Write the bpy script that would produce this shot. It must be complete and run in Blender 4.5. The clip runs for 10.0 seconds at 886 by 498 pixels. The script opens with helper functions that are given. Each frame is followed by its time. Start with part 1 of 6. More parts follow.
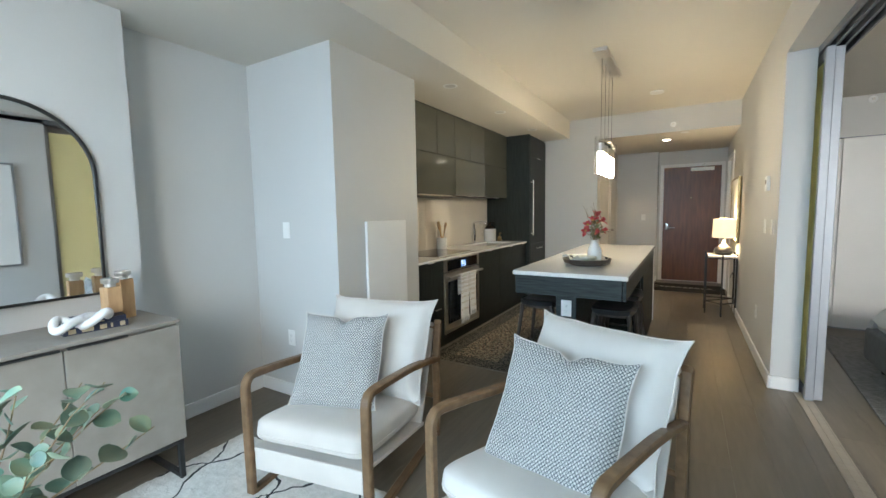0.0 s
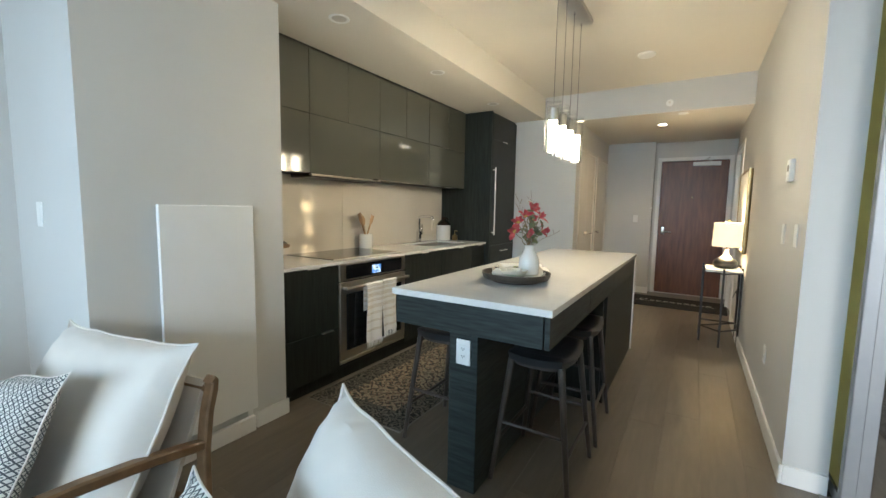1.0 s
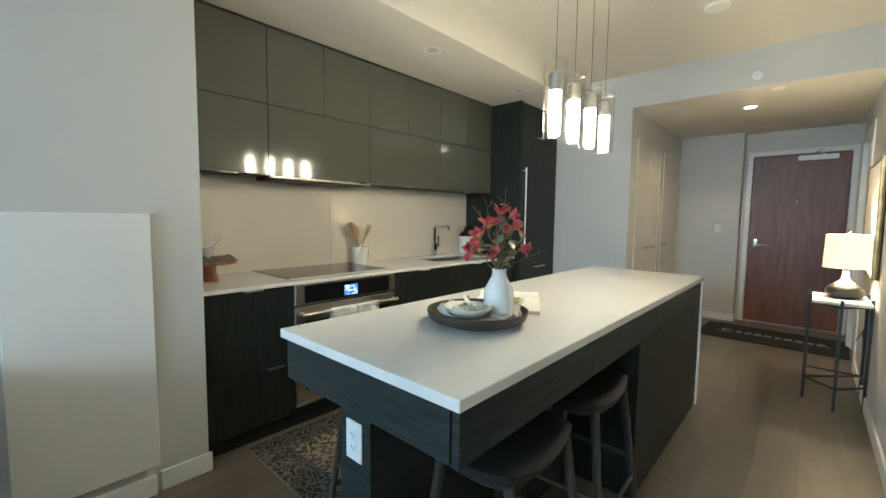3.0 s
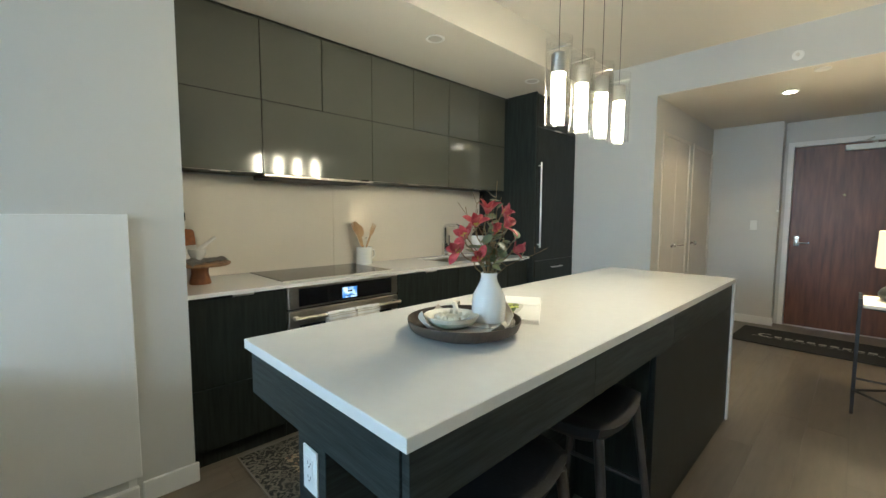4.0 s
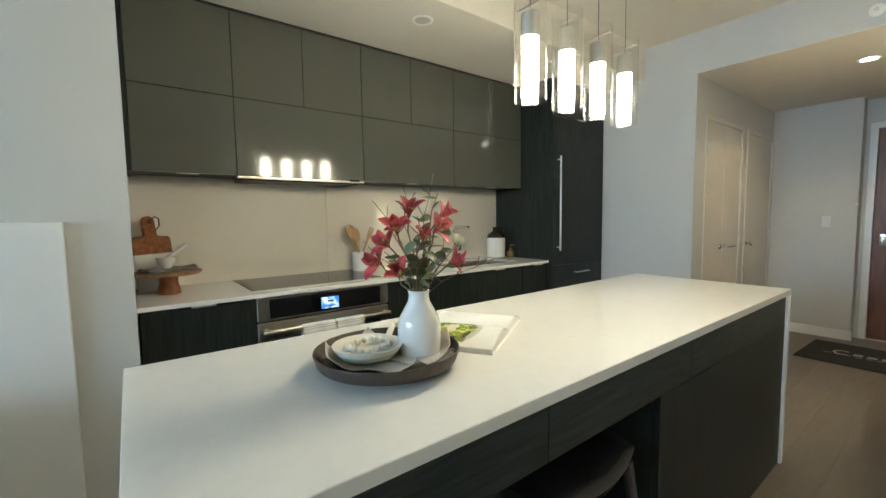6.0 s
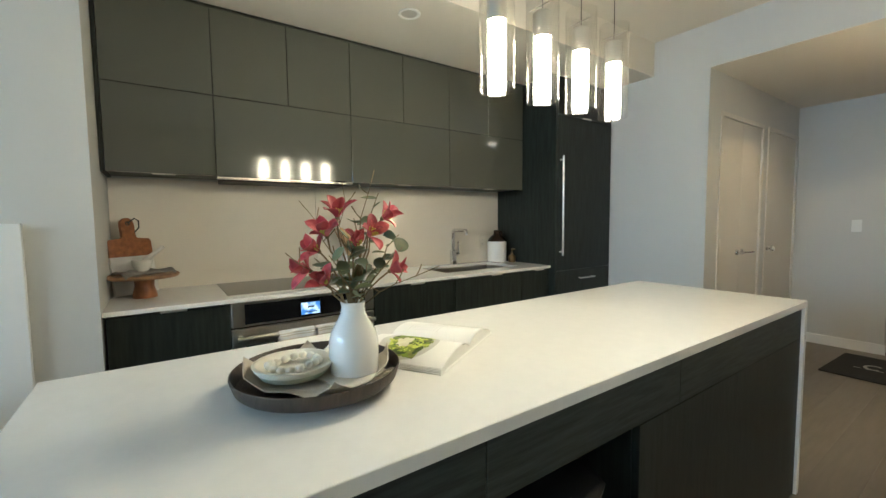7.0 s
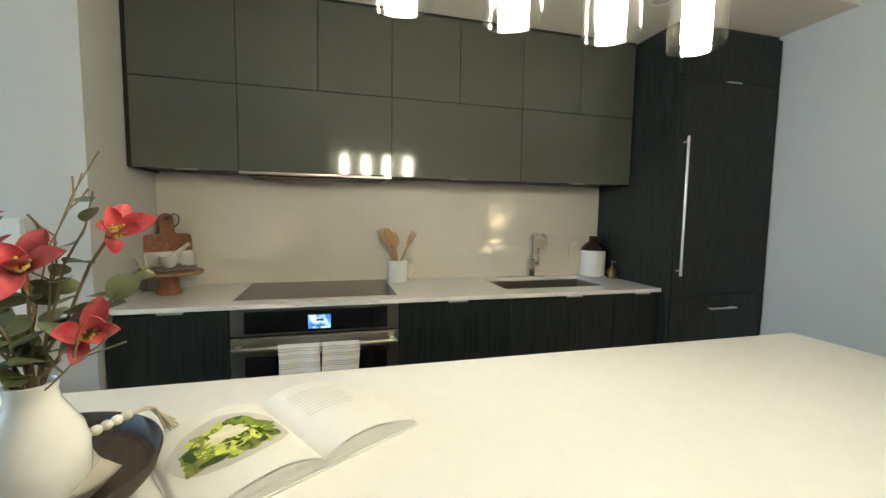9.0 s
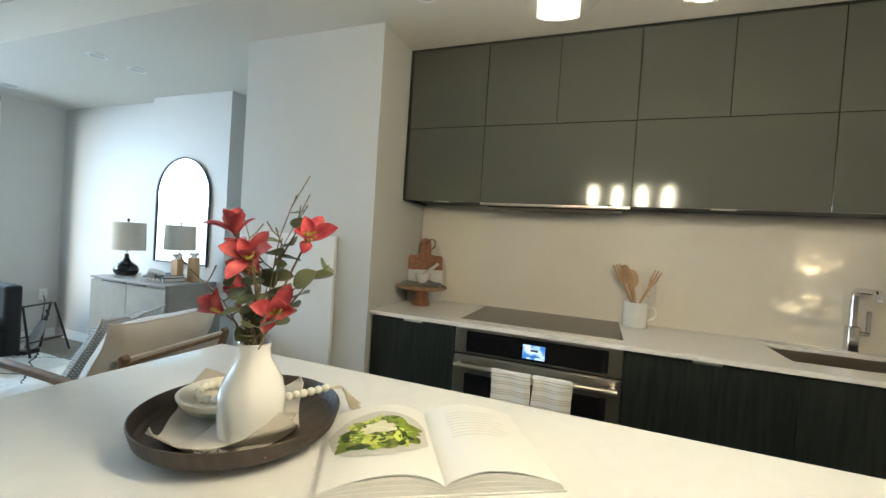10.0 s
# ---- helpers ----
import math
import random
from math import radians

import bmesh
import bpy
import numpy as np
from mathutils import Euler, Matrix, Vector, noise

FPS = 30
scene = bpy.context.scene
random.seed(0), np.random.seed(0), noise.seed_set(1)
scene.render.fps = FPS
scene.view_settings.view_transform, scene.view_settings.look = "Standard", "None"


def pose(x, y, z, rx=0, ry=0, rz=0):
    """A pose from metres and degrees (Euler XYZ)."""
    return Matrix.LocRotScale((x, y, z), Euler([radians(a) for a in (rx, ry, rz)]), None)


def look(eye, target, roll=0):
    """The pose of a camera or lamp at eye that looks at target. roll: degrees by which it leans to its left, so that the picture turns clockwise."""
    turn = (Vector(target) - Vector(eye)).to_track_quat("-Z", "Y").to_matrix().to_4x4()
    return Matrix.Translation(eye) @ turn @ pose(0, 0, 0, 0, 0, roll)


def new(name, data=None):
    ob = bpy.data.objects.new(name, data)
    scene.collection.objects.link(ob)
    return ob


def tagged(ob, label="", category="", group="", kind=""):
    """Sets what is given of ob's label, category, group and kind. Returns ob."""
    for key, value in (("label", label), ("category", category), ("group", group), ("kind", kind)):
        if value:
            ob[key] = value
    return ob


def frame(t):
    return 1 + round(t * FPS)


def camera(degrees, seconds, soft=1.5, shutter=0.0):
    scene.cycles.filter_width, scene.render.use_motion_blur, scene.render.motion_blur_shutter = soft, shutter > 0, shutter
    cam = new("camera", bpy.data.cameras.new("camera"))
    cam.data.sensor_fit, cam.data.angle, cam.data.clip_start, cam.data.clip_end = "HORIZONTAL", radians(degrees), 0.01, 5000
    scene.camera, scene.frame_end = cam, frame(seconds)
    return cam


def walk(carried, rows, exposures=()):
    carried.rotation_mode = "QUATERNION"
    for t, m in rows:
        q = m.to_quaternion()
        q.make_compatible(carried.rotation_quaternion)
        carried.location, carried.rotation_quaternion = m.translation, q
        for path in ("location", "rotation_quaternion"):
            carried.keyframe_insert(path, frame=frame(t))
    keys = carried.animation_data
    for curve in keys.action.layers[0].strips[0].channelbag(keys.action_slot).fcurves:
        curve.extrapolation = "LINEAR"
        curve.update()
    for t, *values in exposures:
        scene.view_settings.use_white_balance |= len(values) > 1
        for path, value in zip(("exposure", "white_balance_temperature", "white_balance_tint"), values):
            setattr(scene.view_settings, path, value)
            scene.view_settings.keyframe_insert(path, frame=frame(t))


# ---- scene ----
cam = camera(94.8, 10.0)
PATH = [
    (0, (0.286, 2.478, 1.352), (-0.734, 4.189, 1.176), -1.0),
    (0.5, (0.311, 3.115, 1.312), (-0.62, 4.87, 1.082), -1.0),
    (1, (0.425, 3.798, 1.303), (-0.619, 5.492, 1.108), 1.0),
    (1.5, (0.48, 4.309, 1.301), (-0.703, 5.911, 1.12), 1.2),
    (2, (0.492, 4.465, 1.301), (-0.749, 6.025, 1.138), 1.1),
    (2.5, (0.506, 4.583, 1.303), (-0.781, 6.106, 1.148), 0.9),
    (4, (0.501, 4.923, 1.298), (-0.924, 6.317, 1.138), 0.2),
    (4.5, (0.493, 5.031, 1.299), (-0.974, 6.381, 1.14), -0.2),
    (5, (0.498, 5.144, 1.305), (-1.01, 6.448, 1.145), -0.3),
    (5.5, (0.507, 5.265, 1.302), (-1.038, 6.524, 1.143), -0.6),
    (7, (0.531, 5.609, 1.296), (-1.106, 6.75, 1.157), -0.6),
    (7.5, (0.527, 5.722, 1.298), (-1.129, 6.834, 1.161), -0.4),
    (8, (0.512, 5.846, 1.303), (-1.163, 6.929, 1.158), -0.2),
    (8.5, (0.441, 6.065, 1.317), (-1.303, 7.031, 1.154), 0.3),
    (9, (0.288, 6.35, 1.338), (-1.636, 6.871, 1.173), 0.8),
    (9.5, (0.147, 6.499, 1.328), (-1.848, 6.438, 1.194), 1.6),
    (10, (0.22, 6.535, 1.318), (-1.649, 5.824, 1.278), 3.8),
]
walk(cam, [(t, look(eye, target, roll)) for t, eye, target, roll in PATH],
     exposures=[(0.0, 0.65, 6050, 9), (1.0, 0.76, 5950, 8), (2.5, 0.77, 5600, 4), (5.5, 0.75, 5550, 3), (7.5, 0.72, 5550, 4), (8.5, 0.66, 5600, 4), (9.0, 0.72, 5550, 3), (9.5, 0.82, 5600, 3), (10.0, 0.77, 5700, 5)])

# ---- light ----
world = bpy.data.worlds.new("sky")
scene.world = world
world.use_nodes = True
wn = world.node_tree.nodes
sky = wn.new("ShaderNodeTexSky")
sky.sky_type, sky.sun_disc = "NISHITA", False
sky.sun_elevation, sky.sun_rotation = radians(38), radians(0)
wn["Background"].inputs["Strength"].default_value = 0.10
world.node_tree.links.new(sky.outputs[0], wn["Background"].inputs["Color"])


def lamp(name, kind, m, power, color, size=0.1, size_y=None):
    data = bpy.data.lights.new(name, kind)
    data.energy, data.color = power, color
    if kind == "AREA":
        data.size = size
        if size_y:
            data.shape, data.size_y = "RECTANGLE", size_y
    elif kind == "SUN":
        data.angle = size
    else:
        data.shadow_soft_size = size
    ob = new(name, data)
    ob.matrix_world = m
    return ob


# the sun stands behind the building; only its scattered light comes in
lamp("sun", "SUN", look((0, 20, 20), (0, 0, 0)), 1.0, (1, 0.95, 0.88), radians(10))
DAY = (0.55, 0.80, 1.0)
WARM = (1.0, 0.76, 0.46)
lamp("living_window_skylight", "AREA", pose(-0.55, -0.15, 2.72, 68, 0, 0), 285, DAY, 3.6, 2.2)
lamp("bedroom_window_skylight", "AREA", pose(2.6, -0.15, 2.75, 66, 0, 0), 560, (1.0, 0.92, 0.80), 3.0, 2.2)


# ---- materials ----
def links(m):
    return m.node_tree.nodes, m.node_tree.links


def mat(name, a, b=None, scale=4.0, stretch=(1, 1, 1), rough=0.6, metal=0.0, bump=0.0, bump_scale=60.0, detail=4.0,
        rand=0.0, coat=0.0, sheen=0.0, rough_var=0.1, spec=0.5):
    """A principled surface whose colour wanders between a and b, with grain of its own."""
    m = bpy.data.materials.new(name)
    m.use_nodes = True
    n, l = links(m)
    p = n["Principled BSDF"]
    p.inputs["Metallic"].default_value = metal
    p.inputs["Coat Weight"].default_value = coat
    p.inputs["Coat Roughness"].default_value = 0.05
    p.inputs["Sheen Weight"].default_value = sheen
    p.inputs["Specular IOR Level"].default_value = spec
    b = b or tuple(c * 0.9 for c in a)
    tc, mp = n.new("ShaderNodeTexCoord"), n.new("ShaderNodeMapping")
    mp.inputs["Scale"].default_value = stretch
    l.new(tc.outputs["Object"], mp.inputs["Vector"])
    info = n.new("ShaderNodeObjectInfo")
    if rand:
        shift = n.new("ShaderNodeVectorMath")
        shift.operation = "SCALE"
        shift.inputs[0].default_value = (37.0, 53.0, 29.0)
        l.new(info.outputs["Random"], shift.inputs["Scale"])
        l.new(shift.outputs[0], mp.inputs["Location"])
    big, fine = n.new("ShaderNodeTexNoise"), n.new("ShaderNodeTexNoise")
    big.inputs["Scale"].default_value, big.inputs["Detail"].default_value = scale, detail
    fine.inputs["Scale"].default_value, fine.inputs["Detail"].default_value = bump_scale, 3
    for x in (big, fine):
        l.new(mp.outputs[0], x.inputs["Vector"])
    ramp = n.new("ShaderNodeMapRange")
    ramp.inputs["From Min"].default_value, ramp.inputs["From Max"].default_value = 0.32, 0.68
    l.new(big.outputs[0], ramp.inputs["Value"])
    mix = n.new("ShaderNodeMix")
    mix.data_type = "RGBA"
    mix.inputs[6].default_value, mix.inputs[7].default_value = (*a, 1), (*b, 1)
    l.new(ramp.outputs[0], mix.inputs[0])
    col = mix.outputs[2]
    if rand:
        hsv, mr = n.new("ShaderNodeHueSaturation"), n.new("ShaderNodeMapRange")
        mr.inputs["To Min"].default_value, mr.inputs["To Max"].default_value = 1 - rand, 1 + rand
        l.new(info.outputs["Random"], mr.inputs["Value"])
        l.new(mr.outputs[0], hsv.inputs["Value"])
        l.new(col, hsv.inputs["Color"])
        col = hsv.outputs[0]
    l.new(col, p.inputs["Base Color"])
    rr = n.new("ShaderNodeMapRange")
    rr.inputs["To Min"].default_value, rr.inputs["To Max"].default_value = max(0.02, rough - rough_var * rough), min(1, rough + rough_var * rough)
    l.new(fine.outputs[0], rr.inputs["Value"])
    l.new(rr.outputs[0], p.inputs["Roughness"])
    if bump:
        bp = n.new("ShaderNodeBump")
        bp.inputs["Strength"].default_value, bp.inputs["Distance"].default_value = bump, 0.004
        l.new(fine.outputs[0], bp.inputs["Height"])
        l.new(bp.outputs[0], p.inputs["Normal"])
    return m


def glow(name, color, strength):
    m = bpy.data.materials.new(name)
    m.use_nodes = True
    p = m.node_tree.nodes["Principled BSDF"]
    p.inputs["Base Color"].default_value = (0.9, 0.9, 0.88, 1)
    p.inputs["Emission Color"].default_value = (*color, 1)
    p.inputs["Emission Strength"].default_value = strength
    return m


def clear(name, tint=(1, 1, 1), rough=0.02, gloss=0.6):
    """Thin clear glass: it lets light straight through and mirrors more at a glance."""
    m = bpy.data.materials.new(name)
    m.use_nodes = True
    n, l = links(m)
    out = n["Material Output"]
    tr, gl, fr, mx = (n.new("ShaderNode" + k) for k in ("BsdfTransparent", "BsdfGlossy", "LayerWeight", "MixShader"))
    tr.inputs[0].default_value = (*tint, 1)
    gl.inputs["Roughness"].default_value = rough
    fr.inputs["Blend"].default_value = 0.5
    pw = n.new("ShaderNodeMath")
    pw.operation = "POWER"
    pw.inputs[1].default_value = 3.0
    l.new(fr.outputs["Facing"], pw.inputs[0])
    sc = n.new("ShaderNodeMath")
    sc.operation = "MULTIPLY_ADD"
    sc.inputs[1].default_value, sc.inputs[2].default_value = gloss, 0.04
    l.new(pw.outputs[0], sc.inputs[0])
    l.new(sc.outputs[0], mx.inputs[0])
    l.new(tr.outputs[0], mx.inputs[1])
    l.new(gl.outputs[0], mx.inputs[2])
    l.new(mx.outputs[0], out.inputs[0])
    return m


WALL = mat("wall_paint", (0.575, 0.57, 0.55), (0.555, 0.55, 0.53), 1.5, rough=0.55, bump=0.06, bump_scale=180)
# White ceiling paint; the warm cast of the lamplight is put into its colour.
CEIL = mat("ceiling_paint", (0.69, 0.655, 0.585), (0.665, 0.63, 0.565), 1.2, rough=0.7, bump=0.05, bump_scale=150)
DOORPAINT = mat("door_paint", (0.64, 0.61, 0.56), (0.61, 0.58, 0.53), 3, rough=0.4, bump=0.02)
TRIM = mat("white_trim", (0.78, 0.775, 0.76), (0.75, 0.745, 0.73), 3, rough=0.35, bump=0.02)
FLOOR = mat("oak_floor", (0.162, 0.135, 0.101), (0.136, 0.112, 0.083), 5, (7, 0.8, 1), rough=0.38, bump=0.04, bump_scale=24, rand=0.09, detail=7)
SUBFLOOR = mat("subfloor", (0.06, 0.05, 0.04), rough=0.8)
DARKWOOD = mat("dark_stained_oak", (0.020, 0.025, 0.021), (0.007, 0.009, 0.0075), 7, (9, 9, 0.7), rough=0.46, bump=0.18, bump_scale=30, rand=0.12, detail=6, spec=0.35)
DARKWOOD_H = mat("dark_stained_oak_level", (0.037, 0.047, 0.045), (0.010, 0.014, 0.013), 8, (0.8, 0.8, 10), rough=0.46, bump=0.2, bump_scale=26, rand=0.1, detail=6, spec=0.35)
GLOSS = mat("olive_grey_gloss", (0.084, 0.087, 0.069), (0.080, 0.083, 0.066), 2, rough=0.095, rough_var=0.1, bump=0.005, bump_scale=6, spec=0.75)
QUARTZ = mat("white_quartz", (0.80, 0.785, 0.75), (0.775, 0.76, 0.728), 30, rough=0.10, bump=0.0, rough_var=0.2)
SPLASH = mat("backsplash_gloss", (0.73, 0.675, 0.585), (0.71, 0.655, 0.565), 3, rough=0.03, bump=0.006, bump_scale=4, rough_var=0.05, spec=1.0, coat=0.6)
STEEL = mat("brushed_steel", (0.74, 0.71, 0.66), (0.64, 0.61, 0.56), 10, (1, 30, 30), rough=0.32, metal=1.0, bump=0.03, bump_scale=40)
# Same brushed steel; the dark, warm surroundings it mirrors are put into its colour.
OVENSTEEL = mat("steel_dark_reflection", (0.58, 0.54, 0.47), (0.47, 0.44, 0.38), 10, (1, 30, 30), rough=0.32, metal=1.0, bump=0.03, bump_scale=40)
BASIN = mat("dull_basin_steel", (0.50, 0.46, 0.40), (0.42, 0.385, 0.33), 10, (1, 30, 30), rough=0.3, metal=1.0, bump=0.03, bump_scale=40)
CHROME = mat("chrome", (0.75, 0.75, 0.75), (0.72, 0.72, 0.72), 5, rough=0.08, metal=1.0)
BRASS = mat("aged_brass", (0.34, 0.24, 0.11), (0.22, 0.15, 0.07), 14, rough=0.3, metal=1.0, bump=0.05)
BLACKGLASS = mat("black_glass", (0.008, 0.008, 0.009), (0.010, 0.010, 0.010), 3, rough=0.06)
BLACK = mat("black_metal", (0.014, 0.014, 0.014), (0.022, 0.021, 0.020), 20, rough=0.45, bump=0.05)
LEATHER = mat("black_leather", (0.012, 0.012, 0.013), (0.018, 0.018, 0.019), 18, rough=0.38, bump=0.2, bump_scale=140)
STOOLWOOD = mat("dark_walnut", (0.070, 0.056, 0.047), (0.042, 0.032, 0.026), 9, (8, 8, 1), rough=0.38, bump=0.08, bump_scale=30)
CHAIRWOOD = mat("brown_ash", (0.215, 0.130, 0.066), (0.135, 0.078, 0.038), 8, (2.5, 2.5, 2.5), rough=0.42, bump=0.15, bump_scale=38, detail=6)
CREAM = mat("cream_linen", (0.68, 0.630, 0.570), (0.63, 0.580, 0.525), 6, rough=0.9, bump=0.35, bump_scale=420, sheen=0.2)
DOORWOOD = mat("red_brown_veneer", (0.185, 0.068, 0.030), (0.100, 0.035, 0.017), 5, (5, 5, 0.55), rough=0.38, bump=0.05, bump_scale=30, detail=7)
PLATE = mat("white_plastic", (0.80, 0.80, 0.78), (0.78, 0.78, 0.76), 4, rough=0.35)
DARKHOLE = mat("dark_slot", (0.02, 0.02, 0.02), rough=0.7)
CERAMIC = mat("white_ceramic", (0.79, 0.775, 0.74), (0.77, 0.755, 0.72), 6, rough=0.06, bump=0.01, bump_scale=10, coat=0.6)
BOARDWOOD = mat("acacia_wood", (0.30, 0.115, 0.04), (0.17, 0.06, 0.02), 9, (4, 4, 1), rough=0.45, bump=0.1, bump_scale=30)
PALEWOOD = mat("pale_wood", (0.52, 0.34, 0.18), (0.42, 0.26, 0.13), 12, (4, 4, 1), rough=0.55, bump=0.08)
MARBLE = mat("white_marble", (0.74, 0.72, 0.69), (0.60, 0.585, 0.56), 3, rough=0.25, detail=9)
TRAYWOOD = mat("dark_tray_wood", (0.074, 0.054, 0.038), (0.038, 0.028, 0.020), 10, (1, 9, 1), rough=0.5, bump=0.15, bump_scale=40)
LINEN = mat("beige_napkin", (0.60, 0.55, 0.47), (0.53, 0.48, 0.40), 9, rough=0.95, bump=0.4, bump_scale=500)
GREYCLOTH = mat("grey_napkin", (0.24, 0.225, 0.205), (0.16, 0.15, 0.135), 30, rough=0.95, bump=0.4, bump_scale=400)
BEAD = mat("cream_bead", (0.80, 0.76, 0.66), (0.75, 0.70, 0.58), 20, rough=0.55)
PAPER = mat("book_paper", (0.78, 0.765, 0.73), (0.75, 0.735, 0.70), 6, rough=0.6)
CONSOLE = mat("grey_wash_wood", (0.300, 0.275, 0.240), (0.235, 0.215, 0.188), 5, (1, 1.2, 1.2), rough=0.42, bump=0.08, bump_scale=40, detail=8)
NAVY = mat("navy_cover", (0.020, 0.028, 0.060), (0.016, 0.022, 0.050), 8, rough=0.5)
GILT = mat("pale_gilt", (0.50, 0.42, 0.28), rough=0.5)
WHITECLAY = mat("white_clay", (0.78, 0.775, 0.76), rough=0.6, bump=0.05)
SHADE = mat("lamp_linen", (0.66, 0.61, 0.53), (0.62, 0.57, 0.49), 9, (1, 1, 12), rough=0.9, bump=0.2, bump_scale=300)
SOFA = mat("charcoal_fabric", (0.017, 0.0175, 0.0185), (0.012, 0.0125, 0.0135), 20, rough=0.95, bump=0.3, bump_scale=350)
BEDGREY = mat("grey_bed_fabric", (0.29, 0.285, 0.28), (0.24, 0.235, 0.23), 20, rough=0.95, bump=0.3, bump_scale=300)
GREENGLAZE = mat("pale_green_glaze", (0.24, 0.36, 0.22), (0.56, 0.55, 0.42), 22, rough=0.35)
PANE = clear("window_pane")
TUBEGLASS = clear("clear_tube", (0.985, 0.985, 0.98), gloss=0.22)
# a faint bloom in the pendant glass catches the light of the tube inside
_n, _l = links(TUBEGLASS)
_out = [x for x in _n if x.type == "OUTPUT_MATERIAL"][0]
_haze, _mix = _n.new("ShaderNodeBsdfTranslucent"), _n.new("ShaderNodeMixShader")
_haze.inputs["Color"].default_value = (0.9, 0.88, 0.82, 1)
_mix.inputs[0].default_value = 0.002
_l.new(_out.inputs[0].links[0].from_socket, _mix.inputs[1])
_l.new(_haze.outputs[0], _mix.inputs[2])
_l.new(_mix.outputs[0], _out.inputs[0])


# ---- mesh helpers ----
def bx(bm, x0, x1, y0, y1, z0, z1, bev=0.0, seg=1):
    r = bmesh.ops.create_cube(bm, size=1.0)
    for v in r["verts"]:
        v.co = Vector(((x0 + x1) / 2 + v.co.x * (x1 - x0), (y0 + y1) / 2 + v.co.y * (y1 - y0), (z0 + z1) / 2 + v.co.z * (z1 - z0)))
    if bev:
        es = list({e for v in r["verts"] for e in v.link_edges})
        bmesh.ops.bevel(bm, geom=es, offset=bev, segments=seg, profile=0.6, affect="EDGES")
    return bm


def box(x0, x1, y0, y1, z0, z1, bev=0.0, seg=1):
    return bx(bmesh.new(), x0, x1, y0, y1, z0, z1, bev, seg)


def frame_of(d):
    d = d.normalized()
    u = d.cross(Vector((0, 0, 1)))
    if u.length < 1e-4:
        u = d.cross(Vector((0, 1, 0)))
    u.normalize()
    return u, d.cross(u).normalized()


def rod(bm, p, q, r, r2=None, seg=12):
    p, q = Vector(p), Vector(q)
    r2 = r if r2 is None else r2
    u, w = frame_of(q - p)
    rings = []
    for c, rr in ((p, r), (q, r2)):
        rings.append([bm.verts.new(c + (u * math.cos(2 * math.pi * i / seg) + w * math.sin(2 * math.pi * i / seg)) * rr) for i in range(seg)])
    for i in range(seg):
        bm.faces.new((rings[0][i], rings[0][(i + 1) % seg], rings[1][(i + 1) % seg], rings[1][i]))
    bm.faces.new(rings[0][::-1])
    bm.faces.new(rings[1])
    return bm


def tube(bm, pts, r, seg=8, closed=False, flat=None, up=None):
    """Sweep along pts: round of radius r (a number or one for each point), or flat=(width, height) with a fixed up."""
    pts = [Vector(p) for p in pts]
    n = len(pts)
    rad = r if isinstance(r, (list, tuple)) else [r] * n
    rings, u = [], None
    for i, p in enumerate(pts):
        a = pts[(i - 1) % n] if (closed or i) else p
        b = pts[(i + 1) % n] if (closed or i < n - 1) else p
        d = (b - a).normalized()
        if flat:
            side = d.cross(Vector(up)) if up else frame_of(d)[0]
            side.normalize()
            top = side.cross(d).normalized()
            hw, hh = flat[0] / 2, flat[1] / 2
            c = min(hw, hh) * 0.35
            loc = [(-hw + c, -hh), (hw - c, -hh), (hw, -hh + c), (hw, hh - c), (hw - c, hh), (-hw + c, hh), (-hw, hh - c), (-hw, -hh + c)]
            rings.append([bm.verts.new(p + side * s + top * t) for s, t in loc])
        else:
            if u is None:
                u = frame_of(d)[0]
            u = (u - d * u.dot(d)).normalized()
            w = d.cross(u)
            rings.append([bm.verts.new(p + (u * math.cos(2 * math.pi * k / seg) + w * math.sin(2 * math.pi * k / seg)) * rad[i]) for k in range(seg)])
    m = len(rings[0])
    for i in range(n if closed else n - 1):
        A, B = rings[i], rings[(i + 1) % n]
        for k in range(m):
            bm.faces.new((A[k], A[(k + 1) % m], B[(k + 1) % m], B[k]))
    if not closed:
        bm.faces.new(rings[0][::-1])
        bm.faces.new(rings[-1])
    bmesh.ops.recalc_face_normals(bm, faces=bm.faces)
    return bm


def lathe(bm, prof, seg=32, at=(0, 0, 0), sx=1.0, sy=1.0):
    """Turn a profile of (radius, height) round the upright axis."""
    at = Vector(at)
    rings = []
    for r, z in prof:
        if r < 1e-5:
            rings.append([bm.verts.new(at + Vector((0, 0, z)))])
        else:
            rings.append([bm.verts.new(at + Vector((sx * r * math.cos(2 * math.pi * i / seg), sy * r * math.sin(2 * math.pi * i / seg), z))) for i in range(seg)])
    for A, B in zip(rings, rings[1:]):
        for i in range(seg):
            j = (i + 1) % seg
            if len(A) == 1 and len(B) > 1:
                bm.faces.new((A[0], B[j], B[i]))
            elif len(B) == 1 and len(A) > 1:
                bm.faces.new((A[i], A[j], B[0]))
            elif len(A) > 1:
                bm.faces.new((A[i], A[j], B[j], B[i]))
    bmesh.ops.recalc_face_normals(bm, faces=bm.faces)
    return bm


def sheet(bm, nu, nv, fn, thick=0.0):
    """A grid of points fn(u, v), u and v from 0 to 1; thick gives it a back."""
    g = [[bm.verts.new(fn(i / nu, j / nv)) for j in range(nv + 1)] for i in range(nu + 1)]
    fs = [bm.faces.new((g[i][j], g[i + 1][j], g[i + 1][j + 1], g[i][j + 1])) for i in range(nu) for j in range(nv)]
    if thick:
        bmesh.ops.recalc_face_normals(bm, faces=fs)
        bmesh.ops.solidify(bm, geom=fs, thickness=thick)
    return bm


